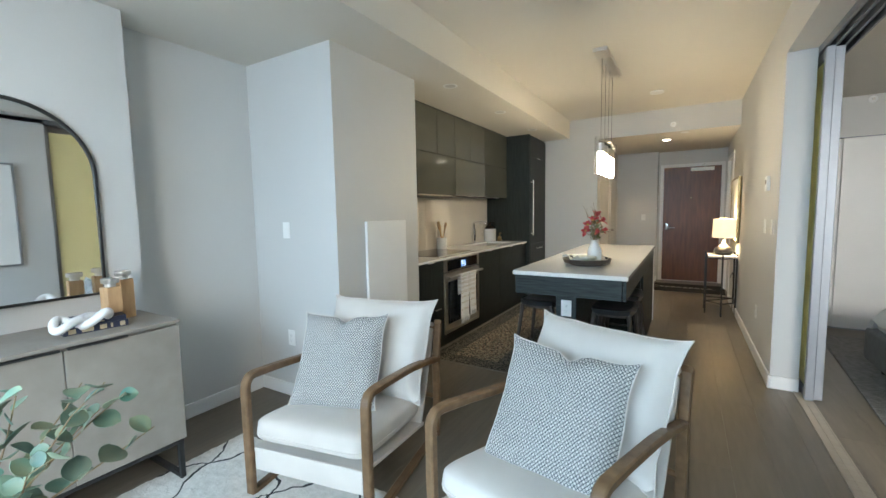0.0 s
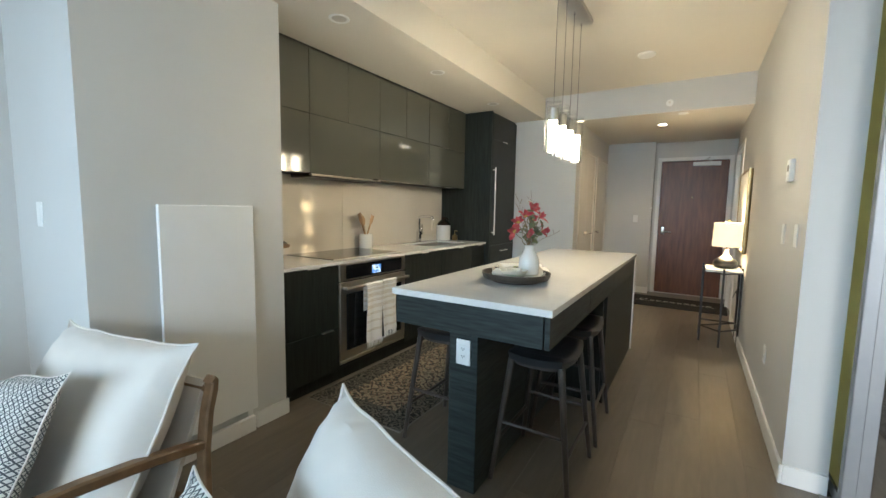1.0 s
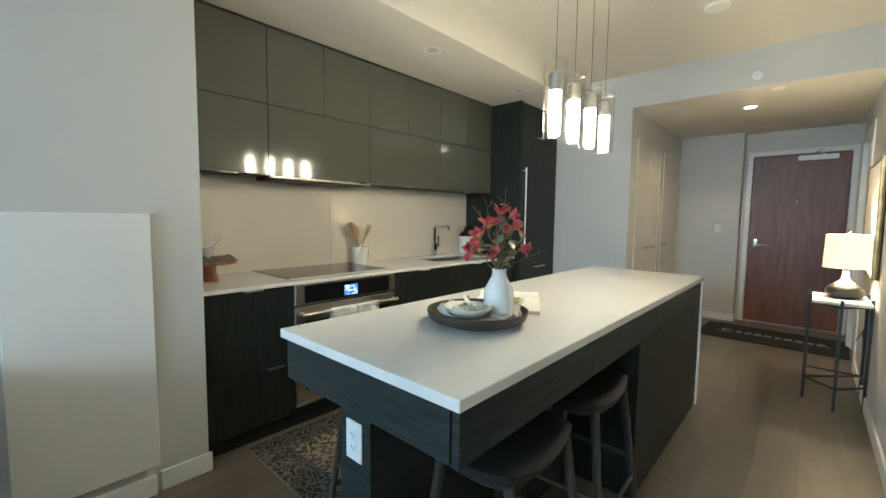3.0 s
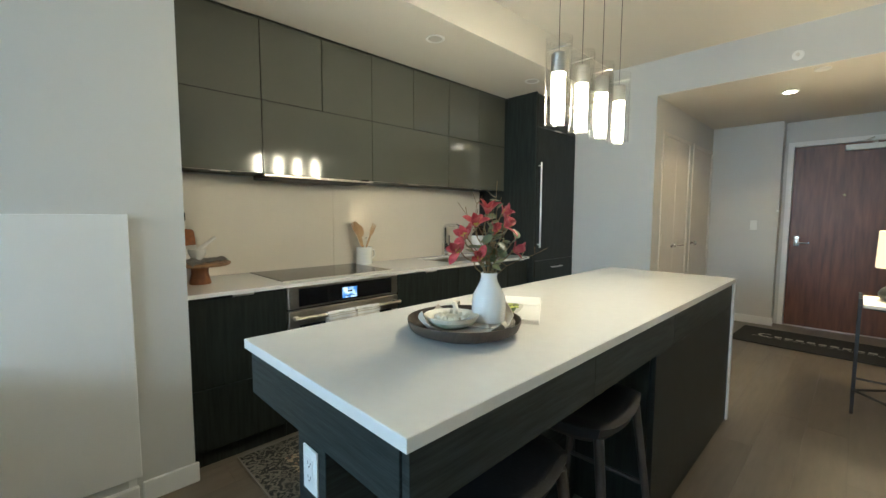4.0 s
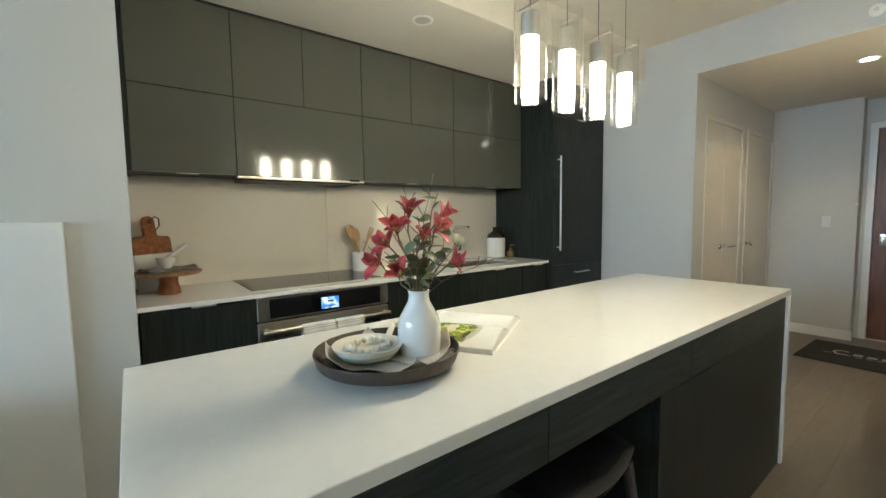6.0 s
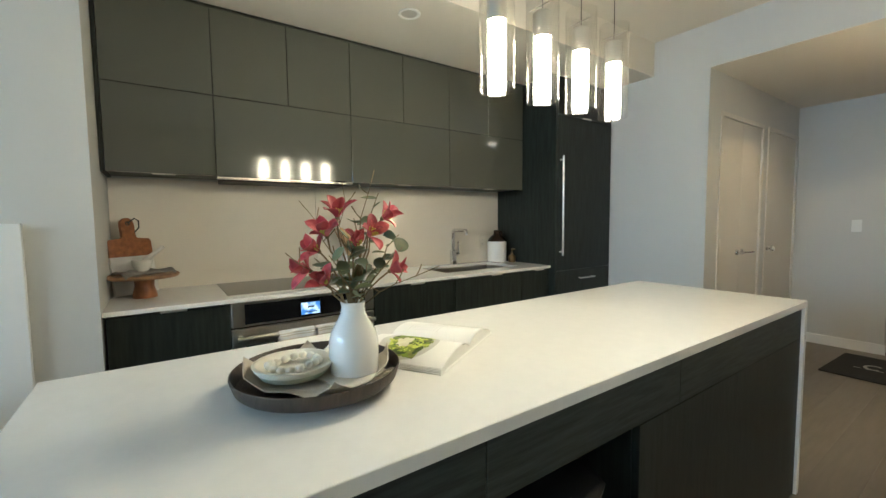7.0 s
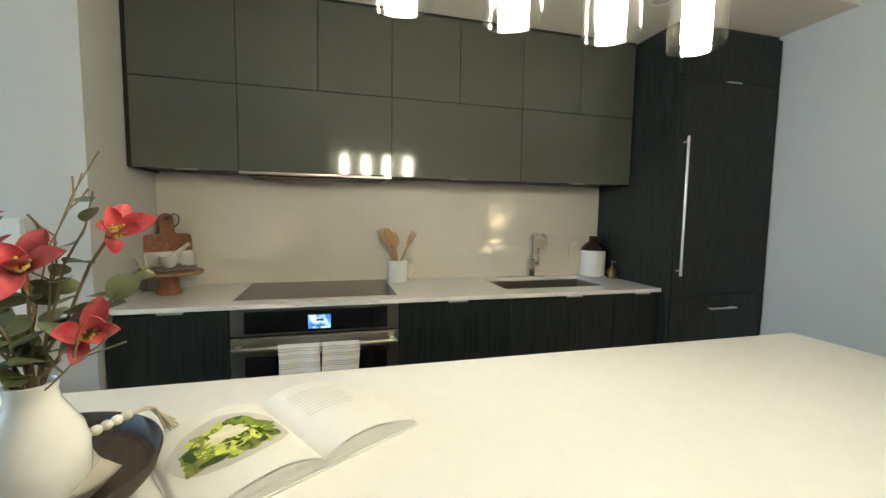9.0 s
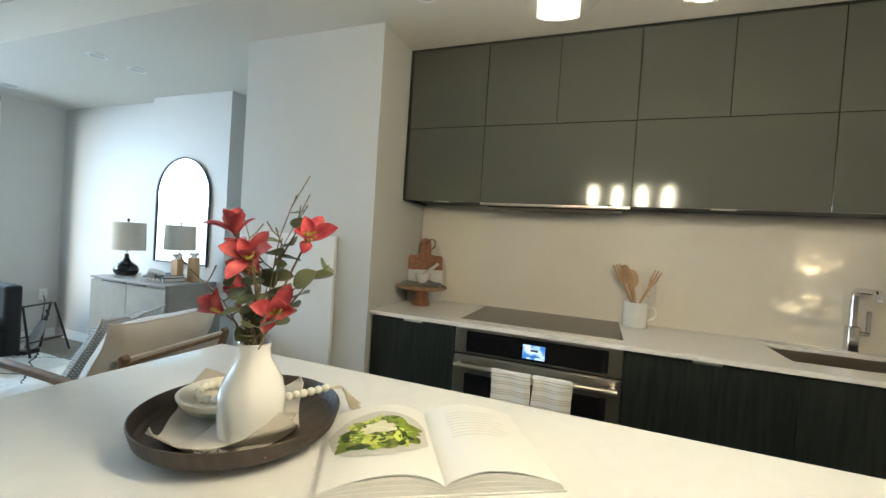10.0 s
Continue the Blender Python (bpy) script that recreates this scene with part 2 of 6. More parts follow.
def prism(bm, outline, z0, z1):
    a = [bm.verts.new((x, y, z0)) for x, y in outline]
    b = [bm.verts.new((x, y, z1)) for x, y in outline]
    n = len(a)
    bm.faces.new(a[::-1])
    bm.faces.new(b)
    for i in range(n):
        bm.faces.new((a[i], a[(i + 1) % n], b[(i + 1) % n], b[i]))
    bmesh.ops.recalc_face_normals(bm, faces=bm.faces)
    return bm


def finish(name, bm, material, smooth):
    me = bpy.data.meshes.new(name)
    bm.to_mesh(me)
    bm.free()
    me.materials.append(material)
    if smooth:
        me.shade_smooth()
        me.set_sharp_from_angle(angle=radians(40))
    return me


def part(name, bm, material, parent, label="", smooth=True):
    ob = new(name, finish(name, bm, material, smooth))
    ob.parent = parent
    return tagged(ob, label)


def thing(name, label, category, m=None, group=""):
    ob = new(name)
    ob.empty_display_size = 0.1
    if m is not None:
        ob.matrix_world = m
    return tagged(ob, label, category, group)


def solo(name, bm, material, label, category="", group="", kind="", m=None, smooth=True):
    ob = new(name, finish(name, bm, material, smooth))
    if m is not None:
        ob.matrix_world = m
    return tagged(ob, label, category, group, kind)


def structure(name, bm, material, label, smooth=False):
    return solo(name, bm, material, label, kind="structure", smooth=smooth)


# ---- the shell ----
TOP = 2.95
CZ, SOFF, HALLZ = 2.735, 2.464, 2.412
RW = 0.862
structure("wall_kitchen", box(-2.55, -2.37, 5.39, 9.03, 0, TOP), WALL, "painted kitchen wall behind the cabinets")
structure("wall_pier", box(-2.75, -1.70, 4.44, 5.39, 0, TOP), WALL, "pale grey painted pier beside the kitchen")
structure("wall_alcove", box(-2.75, -2.565, 3.57, 4.44, 0, TOP), WALL, "pale grey painted alcove wall")
structure("wall_mirror", box(-2.75, -2.35, 2.60, 3.57, 0, TOP), WALL, "pale grey painted wall pier behind the console")
structure("wall_west", box(-2.75, -2.45, 0.80, 2.60, 0, TOP), WALL, "pale grey painted living room wall")
structure("wall_fridge_side", box(-2.55, -0.876, 9.03, 9.20, 0, TOP), WALL, "pale grey painted wall beside the fridge")
bm = box(-1.05, -0.876, 9.20, 9.24, 0, TOP)
bx(bm, -1.05, -0.876, 9.24, 11.10, 2.13, TOP)
bx(bm, -1.05, -0.876, 10.14, 10.25, 0, 2.13)
bx(bm, -1.05, -0.876, 11.085, 11.10, 0, 2.13)
bx(bm, -1.30, -1.05, 9.20, 11.10, 0, TOP)
structure("wall_hall", bm, WALL, "painted hallway wall with two closet doorways")
structure("wall_entry", box(-1.05, -0.18, 11.10, 11.45, 0, TOP), WALL, "painted entry wall with a light switch")
bm = box(-0.18, -0.10, 11.285, 11.45, 0, TOP)
bx(bm, 0.82, 1.10, 11.285, 11.45, 0, TOP)
bx(bm, -0.10, 0.82, 11.285, 11.45, 2.13, TOP)
bx(bm, -0.10, 0.82, 11.40, 11.45, 0, 2.13)
structure("wall_door", bm, WALL, "painted wall around the entrance door")
bm = box(RW, 1.03, 6.27, 9.75, 0, TOP)
bx(bm, RW, 1.03, 9.75, 10.65, 2.13, TOP)
bx(bm, 0.92, 1.03, 9.75, 10.65, 0, 2.13)
bx(bm, RW + 0.03, 1.03, 10.65, 11.285, 0, TOP)
structure("wall_east", bm, WALL, "long pale painted hallway wall")
bm = box(RW, 1.20, 0.80, 6.27, 2.43, TOP)
structure("beam", bm, WALL, "painted beam over the sliding door opening")
structure("wall_living_east", box(1.03, 1.20, 0.80, 4.15, 0, 2.43), WALL, "painted wall of the living room")
# window wall with its openings
bm = bmesh.new()
for a, b, c, d in ((-2.75, -1.90, 0, TOP), (0.80, 1.40, 0, TOP), (3.75, 4.40, 0, TOP), (-1.90, 0.80, 0, 0.14), (-1.90, 0.80, 2.38, TOP), (1.40, 3.75, 0, 0.3), (1.40, 3.75, 2.30, TOP)):
    bx(bm, a, b, 0.85, 1.05, c, d)
structure("wall_window", bm, WALL, "painted outer wall with wide windows")
structure("wall_bedroom_back", box(1.03, 4.40, 9.25, 9.40, 0, TOP), WALL, "painted back wall of the bedroom closet")
structure("wall_bedroom_east", box(4.25, 4.40, 1.05, 9.25, 0, TOP), WALL, "painted bedroom wall")
bm = box(1.03, 1.66, 8.50, 8.60, 0, 2.50)
bx(bm, 1.66, 4.25, 8.50, 8.60, 2.085, 2.50)
structure("wall_bedroom_north", bm, WALL, "painted bedroom wall above the closet")
# ceilings
structure("ceiling", box(-1.30, RW, 0.85, 9.03, CZ, TOP), CEIL, "white painted raised ceiling")
bm = box(-2.75, -1.30, 0.85, 9.03, SOFF, TOP - 0.001)
structure("ceiling_kitchen", bm, CEIL, "white painted dropped ceiling over the kitchen")
structure("wall_header", box(-0.876, RW - 0.001, 9.03, 9.10, HALLZ + 0.003, CZ - 0.001), WALL, "painted header over the hallway")
bm = box(-0.876, RW + 0.04, 9.034, 11.45, HALLZ, TOP - 0.002)
structure("ceiling_hall", bm, CEIL, "white painted low hallway ceiling")
structure("ceiling_bedroom", box(1.03, 4.40, 1.05, 9.40, 2.50, TOP - 0.003), CEIL, "white painted bedroom ceiling")
structure("subfloor", box(-2.75, 4.40, 0.80, 11.45, -0.12, -0.008), SUBFLOOR, "dark floor under the boards")


def baseboard(runs):
    """Skirting with a stepped, eased top along straight runs (x0, x1, y0, y1)."""
    bm = bmesh.new()
    for a, b, c, d in runs:
        bx(bm, a, b, c, d, 0.0, 0.098, 0.004)
    structure("baseboard", bm, TRIM, "white painted baseboard along the wall")


B = 0.014
baseboard([(-1.70, -1.70 + B, 5.18, 5.39 + B), (-1.70, -1.70 + B, 4.44 - B, 4.70), (-2.565, -1.70, 4.44 - B, 4.44), (-2.565, -2.565 + B, 3.57, 4.44 - B),
           (-2.35, -2.35 + B, 2.60, 3.57), (-2.45, -2.45 + B, 1.05, 2.60), (-2.45 + B, -1.90, 1.05, 1.05 + B)])
baseboard([(RW - B, RW, 6.27 - B, 9.70), (RW, 1.03, 6.27 - B, 6.27), (-1.66, -0.876, 9.03 - B, 9.03), (-0.876, -0.18 + B, 11.10 - B, 11.10),
           (-0.876, -0.876 + B, 9.03 - B, 9.20)])


# ---- windows ----
def window(name, x0, x1, z0, z1, splits):
    w = thing(name, "wide window with slim dark frames in daylight", "window")
    w["kind"] = "structure"
    f = box(x0, x1, 0.90, 0.96, z0, z0 + 0.05)
    bx(f, x0, x1, 0.90, 0.96, z1 - 0.05, z1)
    bx(f, x0, x0 + 0.05, 0.90, 0.96, z0 + 0.05, z1 - 0.05)
    bx(f, x1 - 0.05, x1, 0.90, 0.96, z0 + 0.05, z1 - 0.05)
    part("window_frame", f, BLACK, w, smooth=False)
    edges = [x0 + 0.024, *splits, x1 - 0.024]
    for a, b in zip(edges, edges[1:]):
        if a in splits:
            part("mullion", box(a - 0.025, a + 0.025, 0.90, 0.96, z0 + 0.05, z1 - 0.05), BLACK, w, smooth=False)
        p = part("pane", box(a + 0.026, b - 0.026, 0.925, 0.931, z0 + 0.05, z1 - 0.05), PANE, w, smooth=False)
        p.visible_shadow = False
    return w


window("window_1", -1.90, 0.80, 0.14, 2.38, [-0.20])
window("window_2", 1.40, 3.75, 0.30, 2.30, [2.57])


# bright overcast distance beyond the windows
bm = bmesh.new()
bx(bm, -14, 16, -9.1, -9.0, -6, 12)
HAZE = glow("overcast_distance", (0.90, 0.96, 1.0), 1.3)
structure("backdrop", bm, HAZE, "pale overcast distance outside the windows")


# ---- kitchen ----
def panel_door(name, parent, x, y0, y1, z0, z1, material, thick=0.02, gap=0.0018, label=""):
    return part(name, box(x - thick, x, y0 + gap, y1 - gap, z0 + gap, z1 - gap, 0.0012), material, parent, label, smooth=False)


def pull(parent, x, y, z, length=0.105, label="slim brushed steel edge pull"):
    """A thin folded edge pull on the top of a front."""
    bm = box(x - 0.018, x + 0.012, y - length / 2, y + length / 2, z, z + 0.0025)
    bx(bm, x + 0.0095, x + 0.012, y - length / 2, y + length / 2, z - 0.006, z)
    return part("handle", bm, STEEL, parent, label, smooth=False)


UX = -2.03
ZS, ZB, ZT = 1.986, 1.552, 2.450
for y0, y1 in ((5.41, 5.885), (5.885, 6.672), (6.672, 7.466), (7.466, 8.256)):
    cab = thing("wall_cabinet", "glossy olive-grey lift-up wall cabinet above the counter", "cabinet", group="wall cabinets")
    part("body", box(-2.37, UX - 0.022, y0, y1, ZB + 0.01, ZS), DARKWOOD, cab, smooth=False)
    panel_door("door", cab, UX, y0, y1, ZB, ZS, GLOSS)
    if y0 != 5.885:
        ym = (y0 + y1) / 2
        part("handle", box(UX - 0.016, UX + 0.010, ym - 0.05, ym + 0.05, ZB - 0.004, ZB - 0.0015), STEEL, cab, "slim steel edge pull", smooth=False)
for y0, y1 in ((5.41, 5.885), (5.885, 6.28), (6.28, 6.672), (6.672, 7.067), (7.067, 7.466), (7.466, 7.862), (7.862, 8.256)):
    cab = thing("upper_cabinet", "glossy olive-grey top cabinet under the dropped ceiling", "cabinet", group="upper cabinets")
    part("body", box(-2.37, UX - 0.022, y0, y1, ZS, ZT), DARKWOOD, cab, smooth=False)
    panel_door("door", cab, UX, y0, y1, ZS, ZT, GLOSS)
bm = box(-2.37, UX - 0.004, 5.392, 5.409, ZB, SOFF)
bx(bm, -2.37, UX - 0.004, 5.409, 8.256, ZT + 0.002, SOFF)
solo("cabinet_filler", bm, DARKWOOD, "dark filler strip around the wall cabinets", "filler", smooth=False)

hood = thing("range_hood", "slim stainless pull-out range hood under the cabinets", "range hood")
part("body", box(-2.30, UX - 0.025, 5.92, 6.64, ZB - 0.022, ZB + 0.008, 0.003), BLACK, hood, smooth=False)
part("front_strip", box(UX - 0.02, UX + 0.012, 5.887, 6.670, ZB - 0.014, ZB - 0.002, 0.002), OVENSTEEL, hood, "brushed steel front strip", smooth=False)
part("button_panel", box(UX + 0.0125, UX + 0.0135, 6.56, 6.63, ZB - 0.006, ZB + 0.004), BLACKGLASS, hood, smooth=False)

bm = box(-2.37, -2.358, 5.392, 6.527, 0.9155, ZB - 0.002)
bs = solo("backsplash", bm, SPLASH, "glossy pale back-painted backsplash panel", "backsplash", group="backsplash panels", smooth=False)
solo("backsplash", box(-2.37, -2.358, 6.529, 8.262, 0.9155, ZB - 0.002), SPLASH, "glossy pale back-painted backsplash panel", "backsplash", group="backsplash panels", smooth=False)

# counter with the sink opening
SX0, SX1, SY0, SY1 = -2.27, -1.88, 7.32, 8.05
bm = bmesh.new()
for a, b, c, d in ((-2.37, -1.722, 5.392, SY0), (-2.37, -1.722, SY1, 8.268), (-2.37, SX0, SY0, SY1), (SX1, -1.722, SY0, SY1)):
    bx(bm, a, b, c, d, 0.894, 0.915)
bmesh.ops.remove_doubles(bm, verts=bm.verts, dist=0.0005)
solo("countertop", bm, QUARTZ, "white quartz kitchen countertop with a sink cut-out", "countertop", smooth=False)

FX = -1.742
base_rows = [(5.40, 5.884, True), (6.674, 7.294, False), (7.294, 7.95, False), (7.95, 8.266, False)]
for y0, y1, split in base_rows:
    cab = thing("base_cabinet", "dark stained oak base cabinet with slim steel pulls", "cabinet", group="base cabinets")
    deep = -2.37
    part("body", box(deep, FX - 0.022, y0, y1, 0.10, 0.66 if y0 > 7.2 else 0.893), DARKWOOD, cab, smooth=False)
    if split:
        d = panel_door("drawer", cab, FX, y0, y1, 0.425, 0.887, DARKWOOD)
        pull(d, FX, 5.65, 0.888)
        d = panel_door("drawer", cab, FX, y0, y1, 0.105, 0.425, DARKWOOD)
        pull(d, FX, 5.77, 0.4235)
    else:
        d = panel_door("door", cab, FX, y0, y1, 0.105, 0.887, DARKWOOD)
        pull(d, FX, {6.674: 6.985, 7.294: 7.68, 7.95: 8.145}[y0], 0.888)
    part("toe_kick", box(-2.30, FX - 0.06, y0, y1, 0.0, 0.10), DARKWOOD, cab, smooth=False)

oven = thing("oven", "stainless built-in wall oven with a black control panel", "oven")
part("body", box(-2.33, FX - 0.02, 5.888, 6.670, 0.10, 0.893), BLACK, oven, smooth=False)
part("control_panel", box(FX - 0.02, FX + 0.006, 5.889, 6.669, 0.762, 0.890, 0.004), OVENSTEEL, oven, "brushed steel control panel", smooth=False)
cp = part("control_glass", box(FX + 0.006, FX + 0.009, 5.95, 6.612, 0.774, 0.878, 0.001), BLACKGLASS, oven, "black glass control panel", smooth=False)
SCREEN = mat("display_blue", (0.05, 0.1, 0.2), rough=0.2)
sn, sl = links(SCREEN)
sp = sn["Principled BSDF"]
vor = sn.new("ShaderNodeTexNoise")
vor.inputs["Scale"].default_value = 26
rampc = sn.new("ShaderNodeValToRGB")
rampc.color_ramp.elements[0].position, rampc.color_ramp.elements[0].color = 0.42, (0.04, 0.16, 0.45, 1)
rampc.color_ramp.elements[1].position, rampc.color_ramp.elements[1].color = 0.60, (0.75, 0.9, 1, 1)
stc = sn.new("ShaderNodeTexCoord")
sl.new(stc.outputs["Object"], vor.inputs["Vector"])
sl.new(vor.outputs[0], rampc.inputs[0])
sl.new(rampc.outputs[0], sp.inputs["Emission Color"])
sp.inputs["Emission Strength"].default_value = 0.9
disp = part("display", box(FX + 0.009, FX + 0.0105, 6.232, 6.336, 0.786, 0.852), SCREEN, oven, "lit blue oven display", smooth=False)
bm = box(FX + 0.0106, FX + 0.0112, 6.268, 6.304, 0.822, 0.832)
bx(bm, FX + 0.0106, FX + 0.0112, 6.255, 6.318, 0.797, 0.801)
part("reading", bm, DARKHOLE, oven, smooth=False)
part("door", box(FX - 0.02, FX + 0.008, 5.889, 6.669, 0.17, 0.752, 0.004), OVENSTEEL, oven, "brushed steel oven door", smooth=False)
part("door_glass", box(FX + 0.008, FX + 0.011, 5.95, 6.612, 0.235, 0.665, 0.002), BLACKGLASS, oven, "black oven window", smooth=False)
part("vent_trim", box(FX - 0.02, FX + 0.004, 5.889, 6.669, 0.138, 0.164, 0.003), OVENSTEEL, oven, smooth=False)
part("toe_kick", box(-2.30, FX - 0.06, 5.886, 6.672, 0.0, 0.10), DARKWOOD, oven, smooth=False)
hb = rod(bmesh.new(), (FX + 0.055, 5.905, 0.712), (FX + 0.055, 6.653, 0.712), 0.0125, seg=16)
handle = part("handle", hb, OVENSTEEL, oven, "round brushed steel bar handle")
for y in (5.925, 6.633):
    part("handle_bracket", box(FX + 0.008, FX + 0.050, y - 0.012, y + 0.012, 0.702, 0.722, 0.002), STEEL, handle, smooth=False)

# striped towels over the oven handle
TOWEL = mat("striped_towel", (0.72, 0.70, 0.66), rough=0.95, bump=0.4, bump_scale=380)


def stripes(m, dark, axis, spec, base=(0.80, 0.78, 0.74)):
    """Woven bands: spec holds (centre, half width) along an object axis in metres."""
    n, l = links(m)
    p = n["Principled BSDF"]
    tc, sep = n.new("ShaderNodeTexCoord"), n.new("ShaderNodeSeparateXYZ")
    l.new(tc.outputs["Object"], sep.inputs[0])
    total = None
    for c, h in spec:
        a, b = n.new("ShaderNodeMath"), n.new("ShaderNodeMath")
        a.operation, b.operation = "SUBTRACT", "ABSOLUTE"
        a.inputs[1].default_value = c
        l.new(sep.outputs[axis], a.inputs[0])
        l.new(a.outputs[0], b.inputs[0])
        k = n.new("ShaderNodeMath")
        k.operation = "LESS_THAN"
        k.inputs[1].default_value = h
        l.new(b.outputs[0], k.inputs[0])
        if total:
            s = n.new("ShaderNodeMath")
            s.operation = "MAXIMUM"
            l.new(total, s.inputs[0])
            l.new(k.outputs[0], s.inputs[1])
            total = s.outputs[0]
        else:
            total = k.outputs[0]
    mix = n.new("ShaderNodeMix")
    mix.data_type = "RGBA"
    mix.inputs[6].default_value, mix.inputs[7].default_value = (*base, 1), (*dark, 1)
    l.new(total, mix.inputs[0])
    l.new(mix.outputs[2], p.inputs["Base Color"])


stripes(TOWEL, (0.56, 0.48, 0.36), 2, [(z, 0.0021) for z in (0.712, 0.700, 0.678, 0.668, 0.640, 0.630, 0.620, 0.592, 0.582, 0.548, 0.538, 0.528, 0.49, 0.48, 0.43, 0.42, 0.36, 0.35)])


def towel(y0, y1, low, name_label, phase):
    hx, hz, r = FX + 0.055, 0.712, 0.017
    t = thing("dish_towel", name_label, "towel", group="towels on the oven")

    def fn(u, v):
        w = y0 + (y1 - y0) * v
        fold = 0.006 * math.sin(v * 9 + phase) * min(1, u * 3)
        if u < 0.25:
            a = math.pi * (u / 0.25)
            return Vector((hx - r * math.cos(a), w, hz + r * math.sin(a)))
        s = (u - 0.25) / 0.75
        return Vector((hx + r + fold + 0.004 * s, w + 0.006 * math.sin(5 * s + phase), hz - s * (hz - low)))
    part("cloth", sheet(bmesh.new(), 24, 18, fn, 0.004), TOWEL, t)
    part("back_fold", sheet(bmesh.new(), 6, 6, lambda u, v: Vector((hx - r, y0 + (y1 - y0) * v, hz - u * 0.20)), 0.003), TOWEL, t)
    fr = bmesh.new()
    rnd = random.Random(int(phase * 10))
    for i in range(16):
        y = y0 + (y1 - y0) * (i + 0.5) / 16
        x = hx + r + 0.004 + 0.006 * math.sin((i + 0.5) / 16 * 9 + phase)
        tube(fr, [(x, y, low + 0.004), (x + 0.003, y + rnd.uniform(-0.005, 0.005), low - 0.02), (x, y + rnd.uniform(-0.008, 0.008), low - 0.045)], [0.003, 0.0036, 0.0022], 5)
    part("fringe", fr, TOWEL, t, "knotted white fringe")


towel(6.10, 6.283, 0.265, "white striped dish towel folded over the oven handle", 0.4)
towel(6.295, 6.468, 0.30, "white striped dish towel hanging on the oven handle", 2.1)

cook = thing("cooktop", "black glass induction cooktop set in the counter", "cooktop")
part("glass", box(-2.325, -1.80, 5.888, 6.672, 0.9155, 0.9205, 0.002), BLACKGLASS, cook, smooth=False)
part("front_trim", box(-1.80, -1.793, 5.888, 6.672, 0.9155, 0.9215), STEEL, cook, "thin steel trim", smooth=False)

# fridge column
fr = thing("fridge_column", "tall dark stained oak panelled fridge", "fridge")
FF = -1.675
part("side_panel", box(-2.37, FF - 0.004, 8.270, 8.292, 0.0, SOFF - 0.002), DARKWOOD, fr, smooth=False)
part("body", box(-2.36, FF - 0.025, 8.294, 9.022, 0.10, SOFF - 0.004), BLACK, fr, smooth=False)
part("toe_kick", box(-2.30, FF - 0.07, 8.294, 9.022, 0.0, 0.10), DARKWOOD, fr, smooth=False)
d = panel_door("door", fr, FF, 8.294, 9.022, 0.868, 2.145, DARKWOOD)
hbm = rod(bmesh.new(), (FF + 0.034, 8.322, 1.0), (FF + 0.034, 8.322, 1.81), 0.008, seg=12)
for z in (1.03, 1.78):
    rod(hbm, (FF, 8.322, z), (FF + 0.034, 8.322, z), 0.006, seg=8)
part("handle", hbm, STEEL, d, "long brushed steel bar handle")
d = panel_door("upper_door", fr, FF, 8.294, 9.022, 2.145, SOFF - 0.03, DARKWOOD)
pull(d, FF, 8.66, 2.1465)
d = panel_door("freezer_drawer", fr, FF, 8.294, 9.022, 0.105, 0.868, DARKWOOD)
hbm = rod(bmesh.new(), (FF + 0.03, 8.56, 0.792), (FF + 0.03, 8.77, 0.792), 0.006, seg=10)
for y in (8.58, 8.75):
    rod(hbm, (FF, y, 0.792), (FF + 0.03, y, 0.792), 0.005, seg=8)
part("handle", hbm, STEEL, d, "short brushed steel handle")

# sink and tap
sk = thing("sink", "undermount stainless kitchen sink", "sink")
bm = bmesh.new()
t = 0.004
bx(bm, SX0 - t, SX1 + t, SY0 - t, SY1 + t, 0.69, 0.694)
bx(bm, SX0 - t, SX0, SY0, SY1, 0.694, 0.8935)
bx(bm, SX1, SX1 + t, SY0, SY1, 0.694, 0.8935)
bx(bm, SX0 - t, SX1 + t, SY0 - t, SY0, 0.694, 0.8935)
bx(bm, SX0 - t, SX1 + t, SY1, SY1 + t, 0.694, 0.8935)
part("basin", bm, BASIN, sk, smooth=False)
part("drain", lathe(bmesh.new(), [(0.0, 0.696), (0.04, 0.696), (0.045, 0.6945)], 20, (-2.08, 7.70, 0)), CHROME, sk)
tap = thing("faucet", "square-arched chrome kitchen faucet", "faucet", pose(-2.315, 7.700, 0.915))
part("body", box(-0.022, 0.022, -0.022, 0.022, 0.0, 0.125, 0.003), CHROME, tap, smooth=False)
pts = [(0, 0, 0.125), (0, 0, 0.27), (0.006, 0, 0.288), (0.022, 0, 0.297), (0.04, 0, 0.30), (0.165, 0, 0.30), (0.178, 0, 0.296), (0.184, 0, 0.284), (0.185, 0, 0.262)]
part("spout", tube(bmesh.new(), pts, 0.014, flat=(0.026, 0.026), up=(0, 1, 0)), CHROME, tap)
lv = rod(bmesh.new(), (0, 0.022, 0.09), (0, 0.06, 0.09), 0.012, seg=12)
bx(lv, -0.006, 0.006, 0.05, 0.066, 0.085, 0.20, 0.002)
part("lever", lv, CHROME, tap)


